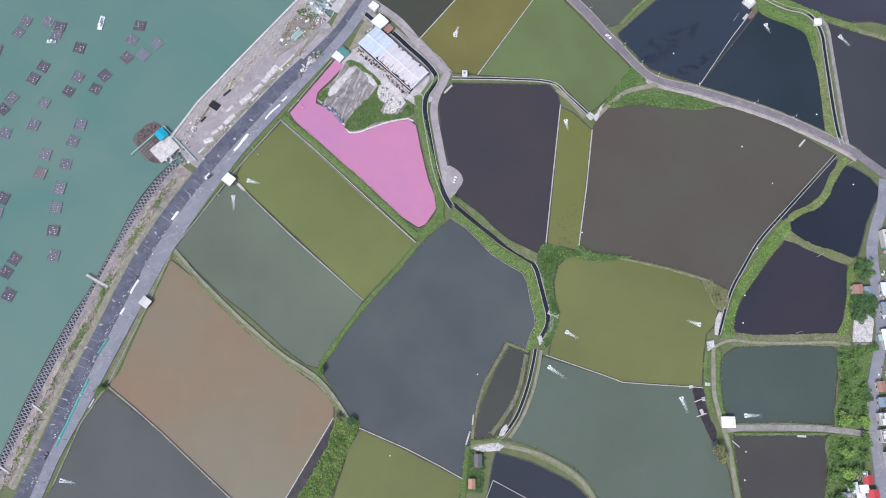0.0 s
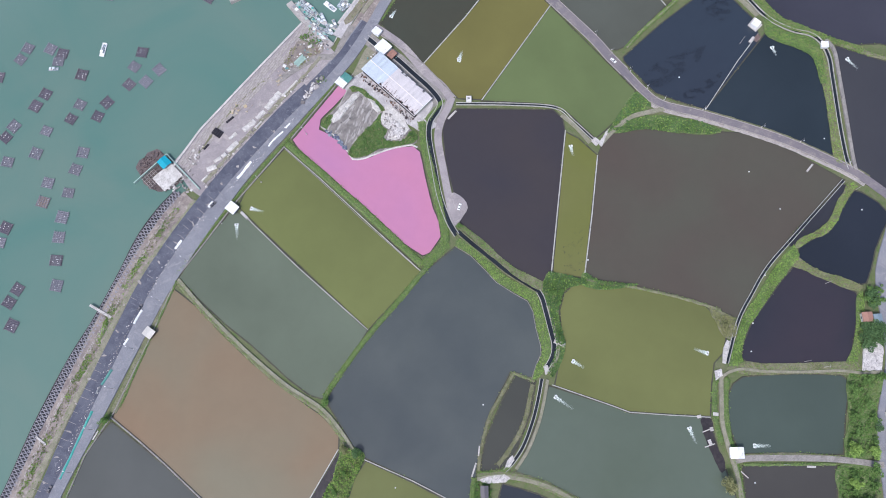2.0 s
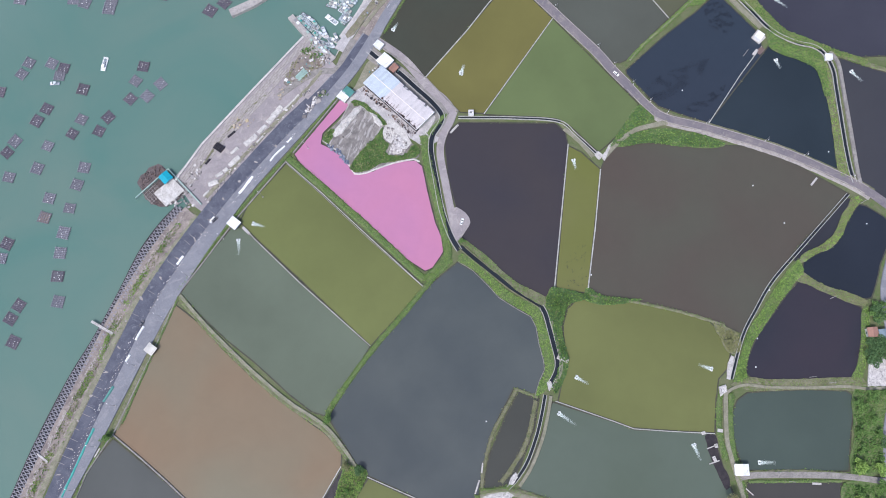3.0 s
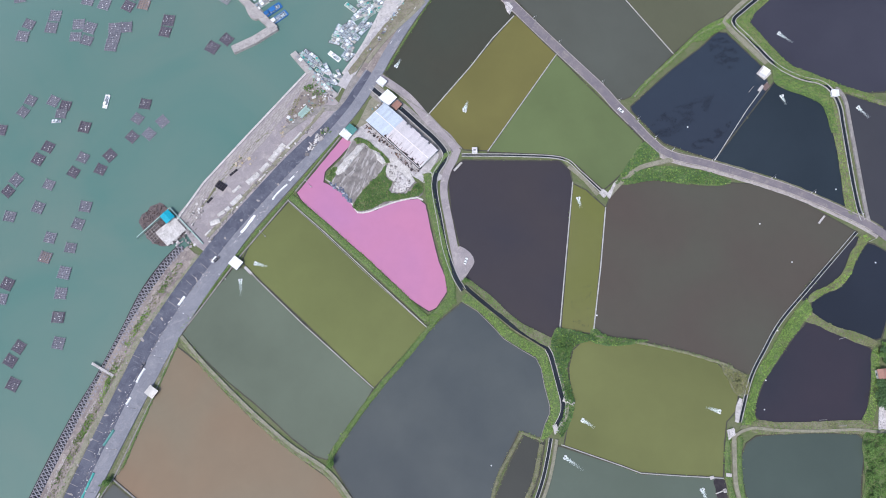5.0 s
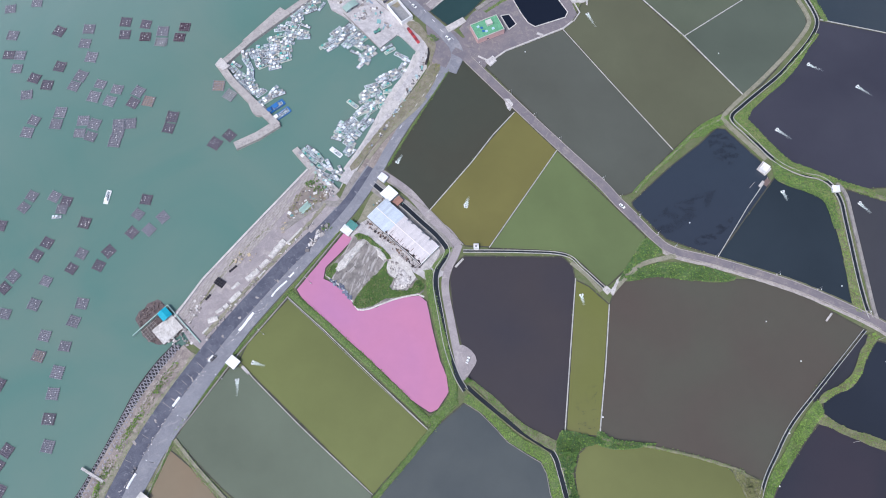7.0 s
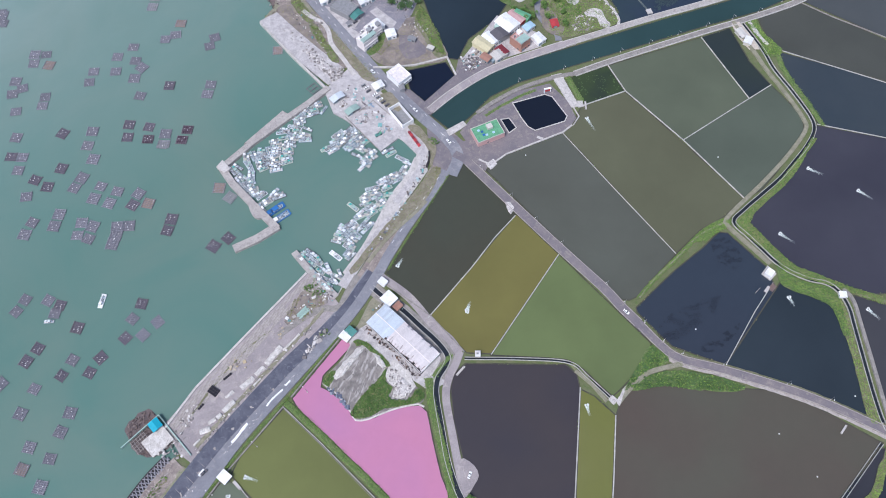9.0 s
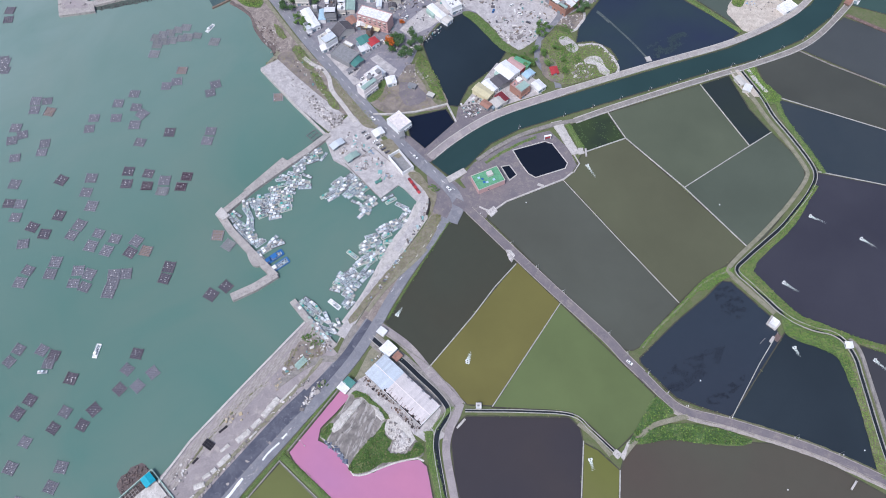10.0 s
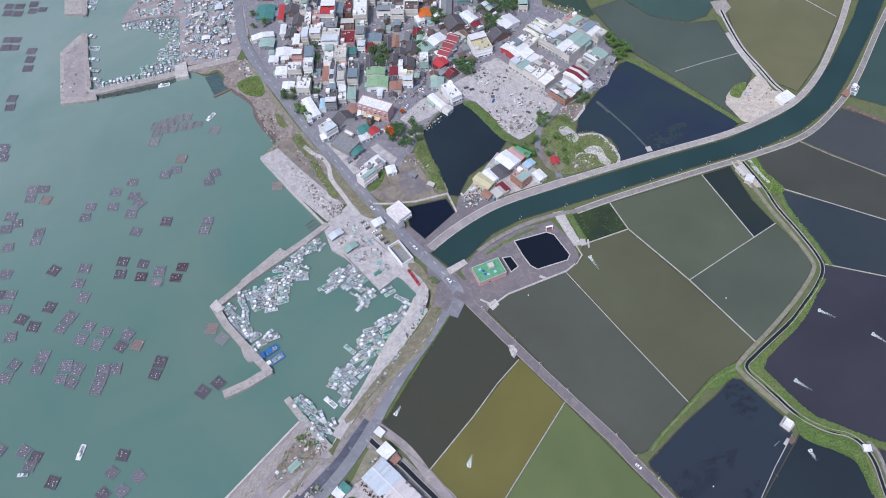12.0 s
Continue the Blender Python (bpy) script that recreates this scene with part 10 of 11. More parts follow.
for i in range(4):
    part("porch_post", Soup().rod((-8.6 + 5 * i, -9.2, -0.3), (-8.6 + 5 * i, -9.2, 3.2), 0.14, 6), COAT["cream"], pink_block)
house("shed", 4, -90, 569.9, 6.7, 8.6, 34.4, "terracotta", "cream", 4)
house("shed", 5, -33.6, 685, 7, 8.8, 25.3, "white", "white", 4)
house("shed", 6, -29.1, 692.1, 11, 11.8, 12.3, "orange", "cream", 4)
house("shed", 6, 12.6, 685.4, 9.7, 15.2, 39.1, "white", "white", 4)
house("tile", 4, -1.3, 679.2, 17.5, 15.6, 24.8, "dark", "brown", 4)
house("shed", 4, 18.1, 677.7, 8.3, 11, 32.9, "dark_red", "grey", 4)
house("shed", 5, -18.2, 654.7, 18.3, 11, 40, "white", "white", 4)
house("shed", 5, -26.8, 646, 12.5, 12.5, 35.1, "mint", "cream", 4)
house("shed", 5, 2.1, 658.3, 8.7, 10.7, 43.2, "cream", "cream", 4)
house("tile", 4, 10.3, 661.4, 7.7, 13.2, 34.8, "brown", "brown", 4)
house("flat", 9, 21.5, 645.5, 16.3, 21.5, 19.4, "yellow", "white", 4)
house("tile", 4, 39, 660.6, 23, 9.9, 35.2, "dark", "brown", 4)
house("shed", 5, 48.6, 678, 17.4, 14.7, 37.7, "white", "white", 4)
house("shed", 6, -13.7, 623.3, 11.5, 9, 42.7, "red", "dark_red", 4)
house("shed", 4, -12.6, 615, 10.6, 7.5, 40.6, "grey", "grey", 4)
house("tile", 4, -4.7, 612.1, 10.5, 6.3, 43.7, "dark_red", "brown", 4)
house("flat", 7, -5, 586.8, 10.2, 18.9, 30.3, "white", "white", 4)
house("shed", 5, -17.7, 576.8, 6.2, 18.3, 38.5, "white", "white", 4)
house("shed", 4, -10.6, 569.8, 7.1, 11.8, 46.6, "cream", "white", 4)
house("tile", 3.5, 136.5, 626.8, 9.8, 10.8, 61.4, "grey", "brown", 4)
house("shed", 6, 39.2, 508.3, 13.2, 16, 43.7, "white", "white", 4)
house("shed", 6, 46.9, 514.7, 6.7, 14.6, 43.7, "pink", "red", 4)
house("shed", 6, 51.2, 516.4, 5.6, 13.1, 56.9, "green", "green", 4)
house("shed", 4, 56.1, 505.5, 8.8, 5.8, 40.2, "sky", "white", 4)
house("shed", 5, 32.7, 497.9, 14, 10.2, 33.9, "dark", "grey", 4)
house("shed", 5, 24.9, 493.5, 7.1, 12.4, 38.6, "white", "white", 4)
house("shed", 5, 19.1, 488, 8.7, 15.4, 49.9, "yellow", "yellow", 4)
house("flat", 7, 48.2, 490.1, 10, 12.9, 41.3, "pink", "terracotta", 4)
house("shed", 4, 31.2, 477.7, 11.2, 7.6, 35.3, "cream", "cream", 4)
house("shed", 4, 33.5, 481.4, 7, 8.8, 38.2, "dark_red", "grey", 4)
house("shed", 4, 20.8, 475.1, 5.7, 7.6, 49.6, "terracotta", "grey", 4)
house("shed", 4, 63.4, 493.3, 7.6, 9.1, 35.7, "white", "white", 4)
house("shed", 2.6, 77.2, 509.6, 5.6, 6.9, 10.6, "red", "red", 2, "small red-roofed hut on waste land", "hut")
clutter([(91.9, 516.5), (109.8, 520.2), (108.5, 502.3), (93.9, 501.5)], 46, STONES, 0.5, 2.2, 0.5, 41, "white rubble and scrap on waste land", "rubble")
clutter([(2.7, 478), (16.4, 489.1), (21.3, 477.5), (11.2, 466.7), (3.2, 463)], 60, SCRAP, 0.5, 2.6, 0.3, 42)
house("flat", 9, -73.2, 494.3, 14.3, 9.3, 44.5, "white", "blush", 4)
house("flat", 9, -68.9, 504.5, 11.8, 8.6, 42.6, "white", "blush", 4)
house("shed", 6, -65.8, 509.7, 8.4, 9.8, 43.2, "white", "white", 4)
house("shed", 4, -54.8, 502.3, 7.5, 7.4, 16.6, "white", "white", 4)
house("flat", 6, -47.2, 458.8, 12.5, 15, 41.8, "blush", "white", 4, "", "house", True)
house("shed", 4, -63.2, 450.3, 7.9, 6.1, 31.2, "white", "cream", 4)
house("shed", 3, -37.7, 497.1, 6, 3.2, -24.4, "grey", "grey", 4)
house("shed", 3, -22.8, 487.2, 5.1, 2.8, -28.3, "cream", "grey", 4)
house("shed", 4, -45.2, 448.7, 3.5, 6.2, 15.9, "grey", "grey", 4)
house("shed", 3.2, 227.4, 486, 5.4, 6.6, -28, "white", "cream", 4)
house("shed", 3.0, -94.6, 440.6, 10.5, 5, 38, "ice", "grey", 4)
house("shed", 2.8, -82.6, 428.6, 10.5, 4.6, 38, "mint", "grey", 4)
def market_row(x, y, long, deep, ang, along, across, h, wall, roofs):
    """A block of joined market houses, cell by cell, each with its own roof and height."""
    u, v = long / along, deep / across
    c, s = math.cos(radians(ang)), math.sin(radians(ang))
    for i in range(along):
        for j in range(across):
            k = (i * across + j) % len(roofs)
            style, roof = roofs[k].split()
            du, dv = -long / 2 + u * (i + 0.5), -deep / 2 + v * (j + 0.5)
            house(style, h + 0.45 * ((i * 5 + j * 3) % 4) - 0.5, x + du * c - dv * s, y + du * s + dv * c, u - 0.1, v - 0.1, ang, roof, wall, 3, f"joined market house with a {roof.replace('_', ' ')} roof")


market_row(97.2, 648.7, 39, 31, -45, 5, 2, 9, "cream", ("flat grey", "flat cream", "flat white", "shed white", "flat mint", "flat grey", "shed white", "shed mint", "flat white", "shed mint"))
market_row(69.6, 614, 42, 24, -45, 5, 2, 7.6, "cream", ("flat white", "shed white", "shed mint", "shed white", "flat cream", "flat grey", "flat white", "flat pink", "shed white", "flat blush"))
market_row(75.5, 662.8, 17.9, 21.2, -45, 1, 7, 9, "yellow", ("shed white", "flat green", "shed white", "flat yellow", "shed white", "flat green", "shed cream"))
market_row(60.7, 644.2, 15, 22, -45, 2, 2, 8, "cream", ("flat mint", "flat white", "shed white", "flat cream"))
market_row(49.6, 637, 19, 7.6, -45, 1, 1, 7, "red", ("shed white",))
market_row(118.4, 666.2, 42, 14, -45, 6, 1, 8, "cream", ("flat pink", "shed mint", "flat grey", "shed blue_grey", "shed white", "flat cream"))
market_row(119.8, 621.7, 14, 28, -45, 1, 3, 8, "cream", ("flat grey", "flat mint", "shed mint"))
market_row(104, 602.6, 18.6, 13.6, -45, 1, 4, 7.4, "white", ("shed white", "shed dark_red", "shed white", "shed dark_red"))
market_row(91.9, 584.1, 18, 20, -45, 2, 3, 7, "terracotta", ("flat brown", "flat grey", "shed white", "flat brown", "shed white", "shed ice"))
market_row(112.4, 594.7, 8.9, 8.3, -45, 1, 1, 4, "white", ("shed white",))
for x, y, w, l, roof in ((256.2, 25, 4, 5.4, "terracotta"), (255.8, 15.8, 4.7, 4.7, "blue_grey"), (254.8, 6, 5.3, 7.2, "cream"), (254, -3.8, 4.6, 7.2, "grey"), (240.7, -28.5, 5.2, 4.4, "red"), (242.8, -36.6, 5.8, 4.4, "red"), (231.5, -33, 5.2, 5, "white"), (228, -37.4, 4.5, 3.8, "grey"), (237.9, -33.6, 4.5, 3.8, "white"), (238.4, -24.9, 3.9, 3.2, "grey"), (235.4, -38, 3.9, 3.8, "blush"), (250.2, 84.4, 5.5, 5, "terracotta"), (256.4, 83.2, 4.2, 5, "blue_grey"), (273.2, 117.1, 6.3, 11.1, "cream"), (265, 53.4, 6.8, 11.8, "white"), (267.4, 84.7, 4.8, 7.2, "ice"), (265.7, 72.4, 4.8, 7.1, "blue_grey"), (256.7, -19.1, 6.5, 12.8, "grey")):
    house("flat" if roof in ("cream", "grey") else "shed", 4.0, x, y, w, l, 4, roof, "cream", 6)
clutter([(231.4, -28.9), (239.5, -25.1), (245.2, -31.4), (246.3, -39.6), (226, -39.7)], 40, SCRAP, 0.5, 2.2, 0.4, 71, "crates and scrap round small houses")
clutter([(257.1, 36.9), (262.6, 36.9), (255.4, -12.9), (251.9, -9.7)], 40, SCRAP, 0.5, 2.4, 0.3, 72, "crates and scrap beside a village road")
clutter([(271.1, 126.2), (275.7, 128), (263.1, 40.3), (262, 47.2), (266.9, 96.7)], 60, SCRAP, 0.5, 2.4, 0.3, 73, "crates and scrap beside a village road")
for x, y, k in ((232.6, 6.1, 1.1), (228.8, -12.9, 0.9), (228.7, -24.5, 1.1), (243.2, 5.1, 0.9)):
    tree(x, y, k, "leaf_bright")
for x, y, k in ((253.8, 98.2, 1.1), (255.2, 93.1, 0.9), (251.4, 75.2, 1.2), (255.3, 78.8, 1.0), (248.8, 18.3, 0.8)):
    tree(x, y, k, "leaf_dark")

# the lesser sheds and huts that fill the gaps between the houses
lot_dice = random.Random(17)
LANES = [[(-83.7, 593.4), (-83.7, 640.5), (-80.8, 687.4), (-81.2, 756.1)], [(-55.9, 499.8), (-38.4, 542), (-58, 565.4), (-53.5, 575.3), (-29.2, 588.1), (-9.4, 601.4), (21.3, 623.4)], [(-91.1, 515.7), (-75.8, 533.7), (-57.8, 558.8), (-53.5, 575.3), (-81.1, 589.8), (-106.6, 566.9), (-120, 554.1)], [(-163, 654.7), (-168.9, 682.5), (-173.9, 724.5), (-172.4, 759.9)], [(21.5, 629.3), (51.7, 666.5), (69.7, 698.1), (75.6, 740.8)]]
LANE_POINTS = [q for pts in LANES for q in line_through(pts, 3.0)]
VILLAGE = [(-197, 751.8), (-181.8, 650), (-156.3, 619.2), (-127.8, 560.9), (-102.2, 522.1), (-82.8, 532), (-57.9, 560.7), (-54, 592.4), (-19.3, 601.8), (-4.4, 601.3), (19, 630.9), (49, 665), (70, 741)]
made = 0
for _ in range(6000):
    if made >= 125:
        break
    x, y = lot_dice.uniform(-170, 90), lot_dice.uniform(480, 800)
    if not inside(x, y, VILLAGE):
        continue
    w, l = lot_dice.uniform(3.2, 6.5), lot_dice.uniform(4, 9)
    if any(math.hypot(x - q.x, y - q.y) < 3.0 + w / 2 for q in LANE_POINTS):
        continue
    near = min(FOOT, key=lambda f: (f[0] - x) ** 2 + (f[1] - y) ** 2)
    clear = True
    for fx, fy, fw, fl, fa in FOOT:
        c, s = math.cos(radians(fa)), math.sin(radians(fa))
        u, v = (x - fx) * c + (y - fy) * s, -(x - fx) * s + (y - fy) * c
        if abs(u) < (fw + w) / 2 + 0.1 and abs(v) < (fl + l) / 2 + 0.1:
            clear = False
            break
    if clear:
        made += 1
        kind = lot_dice.choice(("shed", "shed", "tile", "flat"))
        h = lot_dice.choice((2.8, 3.2, 3.6, 6.0))
        house(kind, h, x, y, w, l, near[4], lot_dice.choice(("white", "white", "ice", "grey", "brown", "dark", "blue_grey", "cream", "mint", "dark", "pink")), lot_dice.choice(("cream", "white", "grey", "brown")), 1)

# temple with stepped red roofs
tx, ty, tw, tl, ta = -8.6, 640.5, 42.0, 10.4, 66
temple = thing("temple", pose(tx, ty, 0.15, 0, 0, ta), "temple with stepped red tiled roofs and pale ridges", "temple")
part("wall", Soup().box(-tw / 2 + 11, -tl / 2 + 0.6, -0.3, tw / 2, tl / 2 - 0.6, 6), COAT["blush"], temple)
part("porch_wall", Soup().box(-tw / 2, -tl / 2 + 0.8, -0.3, -tw / 2 + 10.6, tl / 2 - 0.8, 4.2), COAT["dark_red"], temple)
part("porch_roof", ribbed_roof(10.4, tl, 0.7, 0.3, 0.8), SHEET["red"], temple, "bright red sheet roof of the porch", pose(-tw / 2 + 5.2, 0, 4.2))
for i in range(3):
    x0 = -tw / 2 + 16 + 10.3 * i
    hall_roof = part("hall_roof", ribbed_roof(7.6, tl, 2.4, 0.4, 0.6), SHEET["dark_red"], temple, "red tiled hall roof", pose(x0, 0, 6 + 0.6 * i))
    part("ridge", Soup().rod((0, -tl / 2 - 0.5, 2.5), (0, tl / 2 + 0.5, 2.5), 0.3, 6).rod((0, -tl / 2 - 0.5, 2.5), (0, -tl / 2 - 1.0, 3.3), 0.2, 5, 0.05).rod((0, tl / 2 + 0.5, 2.5), (0, tl / 2 + 1.0, 3.3), 0.2, 5, 0.05), COAT["cream"], hall_roof, "pale upswept ridge")
    part("court", Soup().box(x0 + 4.2, -tl / 2 + 0.8, 5.9, x0 + 6.0, tl / 2 - 0.8, 6.05), COAT["red"], temple)
for s in (-1, 1):
    part("column", Soup().drum(-tw / 2 - 0.8, s * tl / 4, 0, 4.2, 0.3, 8), COAT["red"], temple)

# pumping station with a green roof
gx, gy, gw, gl, ga = 19.6, 404.1, 21.5, 14.0, 23.7
station = thing("pumping_station", pose(gx, gy, 0.3, 0, 0, ga), "pumping station with pink walls and a green flat roof", "pumping station")
part("wall", Soup().box(-gw / 2, -gl / 2, -0.3, gw / 2, gl / 2, 5), COAT["pink"], station)
part("roof", Soup().box(-gw / 2 + 0.3, -gl / 2 + 0.3, 5, gw / 2 - 0.3, gl / 2 - 0.3, 5.12), FLAT["green"], station, "green painted flat roof")
rim = Soup()
for q in ((-gw / 2, -gl / 2, gw / 2, -gl / 2 + 0.3), (-gw / 2, gl / 2 - 0.3, gw / 2, gl / 2), (-gw / 2, -gl / 2 + 0.3, -gw / 2 + 0.3, gl / 2 - 0.3), (gw / 2 - 0.3, -gl / 2 + 0.3, gw / 2, gl / 2 - 0.3)):
    rim.box(q[0], q[1], 4.8, q[2], q[3], 5.9)
part("parapet", rim, COAT["cream"], station)
part("stair_house", Soup().box(0.5, 0.5, 5.1, 4.8, 4.5, 7.2), COAT["cream"], station)
for i, (u, v) in enumerate(((-4, -2), (-4, 1), (-2, -3), (3.5, -3), (-6, 3))):
    part("roof_light", Soup().box(u - 0.9, v - 0.8, 5.1, u + 0.9, v + 0.8, 5.7, chamfer=0.1), COAT["blue" if i < 2 else "sky"], station)
windows(station, gw, gl, 5, random.Random(1), 14)
for ring in ([(39.7, 432.5), (64.6, 440.1)], [(64.6, 440.1), (70.2, 437.7), (80.2, 419.4)], [(80.2, 419.4), (78.0, 414.7), (55.3, 407.0)]):
    line = line_through(ring, 2.6)
    for p in line[:-1]:
        tagged(put("railing_post", Soup().box(-0.1, -0.1, 0, 0.1, 0.1, 1.1).mesh("railing_post", COAT["white"]), None, pose(p.x, p.y, 0.4)), "white railing post round a pumping basin", "railing post", "railing posts")
gate = thing("sluice_gate", pose(66.8, 442.5, 0.4, 0, 0, 12), "red steel sluice gate on two white piers", "sluice gate")
part("frame", Soup().box(-2.6, -0.5, 0, -2.1, 0.5, 4).box(2.1, -0.5, 0, 2.6, 0.5, 4).box(-2.8, -0.7, 4, 2.8, 0.7, 4.4), COAT["white"], gate)
part("gate_leaf", Soup().box(-2.1, -0.2, 1, 2.1, 0.2, 3.6), COAT["red"], gate, "red steel gate leaf")

# roofless walled building on the quay
qx, qy, qw, ql, qa = -45.2, 422.5, 10, 19.8, 35
hall = thing("roofless_building", pose(qx, qy, 0.3, 0, 0, qa), "roofless white-walled building on the quay", "building")
for i, q in enumerate(((-qw / 2, -ql / 2, qw / 2, -ql / 2 + 0.5), (-qw / 2, ql / 2 - 0.5, qw / 2, ql / 2), (-qw / 2, -ql / 2 + 0.5, -qw / 2 + 0.5, ql / 2 - 0.5), (qw / 2 - 0.5, -ql / 2 + 0.5, qw / 2, ql / 2 - 0.5))):
    part("wall", Soup().box(q[0], q[1], -0.3, q[2], q[3], 4.0), COAT["white"], hall)
part("floor_slab", Soup().box(-qw / 2 + 0.5, -ql / 2 + 0.5, -0.3, qw / 2 - 0.5, ql / 2 - 0.5, 0.2), FLAT["grey"], hall)

# harbour crane, red rack
crane = thing("crane_truck", pose(-62, 406.2, 0.35, 0, 0, 30), "small green crane truck on the quay", "crane truck")
part("body", Soup().box(-2.6, -1.1, 0.6, 2.6, 1.1, 1.5, chamfer=0.1), COAT["teal"], crane)
part("cab", Soup().box(1.3, -1.0, 1.5, 2.6, 1.0, 2.6, chamfer=0.15), COAT["green"], crane)
part("boom", Soup().rod((-1, 0, 1.6), (3.5, 0.4, 4.6), 0.22, 6, 0.14), COAT["dark"], crane)
for u in (-1.8, 1.8):
    for v in (-1.0, 1.0):
        part("wheel", Soup().rod((u, v - 0.15, 0.5), (u, v + 0.15, 0.5), 0.5, 10), M["dark"], crane)
rack = thing("gear_rack", pose(-35, 401.7, 0.4, 0, 0, -58), "row of red fishing gear racks on the quay", "gear rack")
for i in range(6):
    part("frame", Soup().box(-8 + 2.7 * i, -1.0, 0, -5.8 + 2.7 * i, 1.0, 1.2, chamfer=0.2), COAT["red" if i % 2 else "dark_red"], rack)

# clutter in yards and on quays
clutter([(-16.9, 591.2), (14.8, 578.5), (44.2, 540.9), (55.8, 539.2), (81.7, 565.7), (87.3, 574.2), (46.2, 617.5), (26.3, 623.3)], 330, SCRAP, 0.5, 3.2, 0.35, 21, "scrap, boat parts and rubble strewn over a gravel lot", "scrap", -0.05)
clutter([(33, 552.7), (47.8, 562.1), (56.9, 555.2), (44, 537.7)], 60, STONES, 1.0, 4.0, 0.35, 22, "stacked pale concrete slabs on a lot", "slabs")
clutter([(-252.9, 638.8), (-211.5, 646.4), (-208.2, 676), (-220.1, 743.8), (-263.9, 745.6), (-256.7, 677.7)], 620, GEAR, 0.7, 4.4, 0.35, 23, "boat gear, nets and hulls packed in a boat yard", "boat_gear", -0.25)
clutter([(-50.5, 335.7), (-41.3, 352.7), (-31.7, 370.2), (-25.8, 388.6), (-23, 386.2), (-31.6, 363.5), (-46.7, 335.7), (-59.3, 315.4), (-68.2, 305.6)], 90, GEAR, 0.6, 2.4, 0.5, 24, "nets, crates and gear along the quay", "fishing_gear")
clutter([(-93, 445), (-74.8, 429), (-57.1, 408.5), (-48.8, 408.3), (-66.6, 433.9), (-85, 455.5)], 70, GEAR, 0.6, 3.4, 0.35, 25, "crates and gear on the quay apron", "fishing_gear")
clutter([(-125.8, 488.9), (-117.2, 491.9), (-98.9, 470.5), (-100.7, 461.2), (-111.3, 469.3)], 130, STONES, 0.5, 2.2, 0.4, 26, "pale rubble and broken slabs on the quay", "rubble")
clutter([(-150, 520), (-136, 512), (-112, 486), (-118, 480), (-138, 500)], 50, STONES, 0.3, 1.1, 0.36, 66, "small pale stones on the quay", "rubble")
clutter([(-103.6, 469.6), (-90.5, 472.1), (-92, 461.1), (-100.4, 457)], 80, STONES, 0.6, 1.8, 0.6, 27, "heap of pale stones on the quay", "rubble")
clutter([(0.5, 478.1), (16.3, 486.2), (24.9, 477.4), (11.1, 465), (4.5, 464.1)], 80, SCRAP, 0.6, 2.6, 0.3, 28)
clutter([(-52.5, 539.3), (-33.7, 545.1), (-26.6, 557.8), (-12.2, 563.9), (-14.6, 557.4), (-28.9, 541.8), (-40.5, 529.5), (-49.8, 526.7)], 120, SCRAP, 0.5, 2.4, 0.3, 29)
clutter([(245.9, 593), (270.1, 592.2), (274.4, 571.6), (249.1, 565.7)], 34, STONES, 0.4, 1.8, 0.4, 30)
clutter([(88.4, 513.6), (100.4, 519.3), (105.9, 507.1), (93.9, 501.5)], 50, STONES, 0.6, 2.2, 0.5, 31)
clutter([(129, 636.8), (142.7, 643.8), (143.2, 621.5), (128.9, 596.9), (115, 583.5), (119.5, 600.7)], 120, SCRAP, 0.6, 2.8, 0.3, 32)
clutter([(83.6, 704.3), (105.3, 705.1), (120.5, 696.2), (103.6, 688.6), (88.1, 693.3)], 60, SCRAP, 0.6, 2.8, 0.3, 33)
clutter([(-195.6, 644.4), (-182.1, 621.6), (-186.2, 614.5), (-198.6, 629.5)], 30, GEAR, 0.8, 3.0, 0.4, 34)
sheet("mud", [(-319.6, 599.3), (-297.1, 605.6), (-272.1, 612.3), (-253.8, 619.8), (-253, 613), (-272, 605.5), (-297, 599), (-318, 595)], SEA + 0.08, M["wet_foot"], "dark wet footing of the mole", "footing", -2.5, ragged=1.5)
clutter([(-319.6, 597.3), (-297.1, 602.6), (-272.1, 609.3), (-253.8, 616.8), (-253, 612), (-272, 604), (-297, 597.5), (-318, 593.5)], 160, DARK_STONES, 0.3, 1.1, SEA - 0.1, 39, "dark wet boulders at the foot of the mole", "boulders")
clutter([(-316, 717), (-306, 732), (-262, 728), (-261, 706), (-290, 705), (-306, 702)], 330, GEAR, 0.6, 3.4, 0.6, 40, "nets and gear on a harbour spur", "fishing_gear", -0.1)
clutter([(-348.8, 595), (-365.6, 650.3), (-358.2, 665.5), (-346.8, 673), (-327.3, 604.8), (-320.7, 598.9)], 60, STONES, 0.5, 2.0, 1.25, 35)
clutter([(-71.2, 536.7), (-52.8, 552.1), (-59, 596), (-84.3, 603.9), (-123.3, 591.2), (-152.1, 627.9), (-162.6, 674.3), (-149.9, 706.5), (-89.8, 704.2), (-81.1, 640.4), (-24.4, 638.4), (-14.3, 615.9), (-53.3, 568.5)], 760, SCRAP, 0.6, 3.6, 0.5, 36, "bins, crates and clutter in the village yards", "clutter")
clutter([(-80.8, 687.4), (-13.8, 701.3), (50.4, 690.6), (65.3, 673.9), (26.6, 629.2), (-14.3, 608.7), (-65.4, 632.3)], 560, SCRAP, 0.6, 3.6, 0.5, 37, "bins, crates and clutter in the village yards", "clutter")
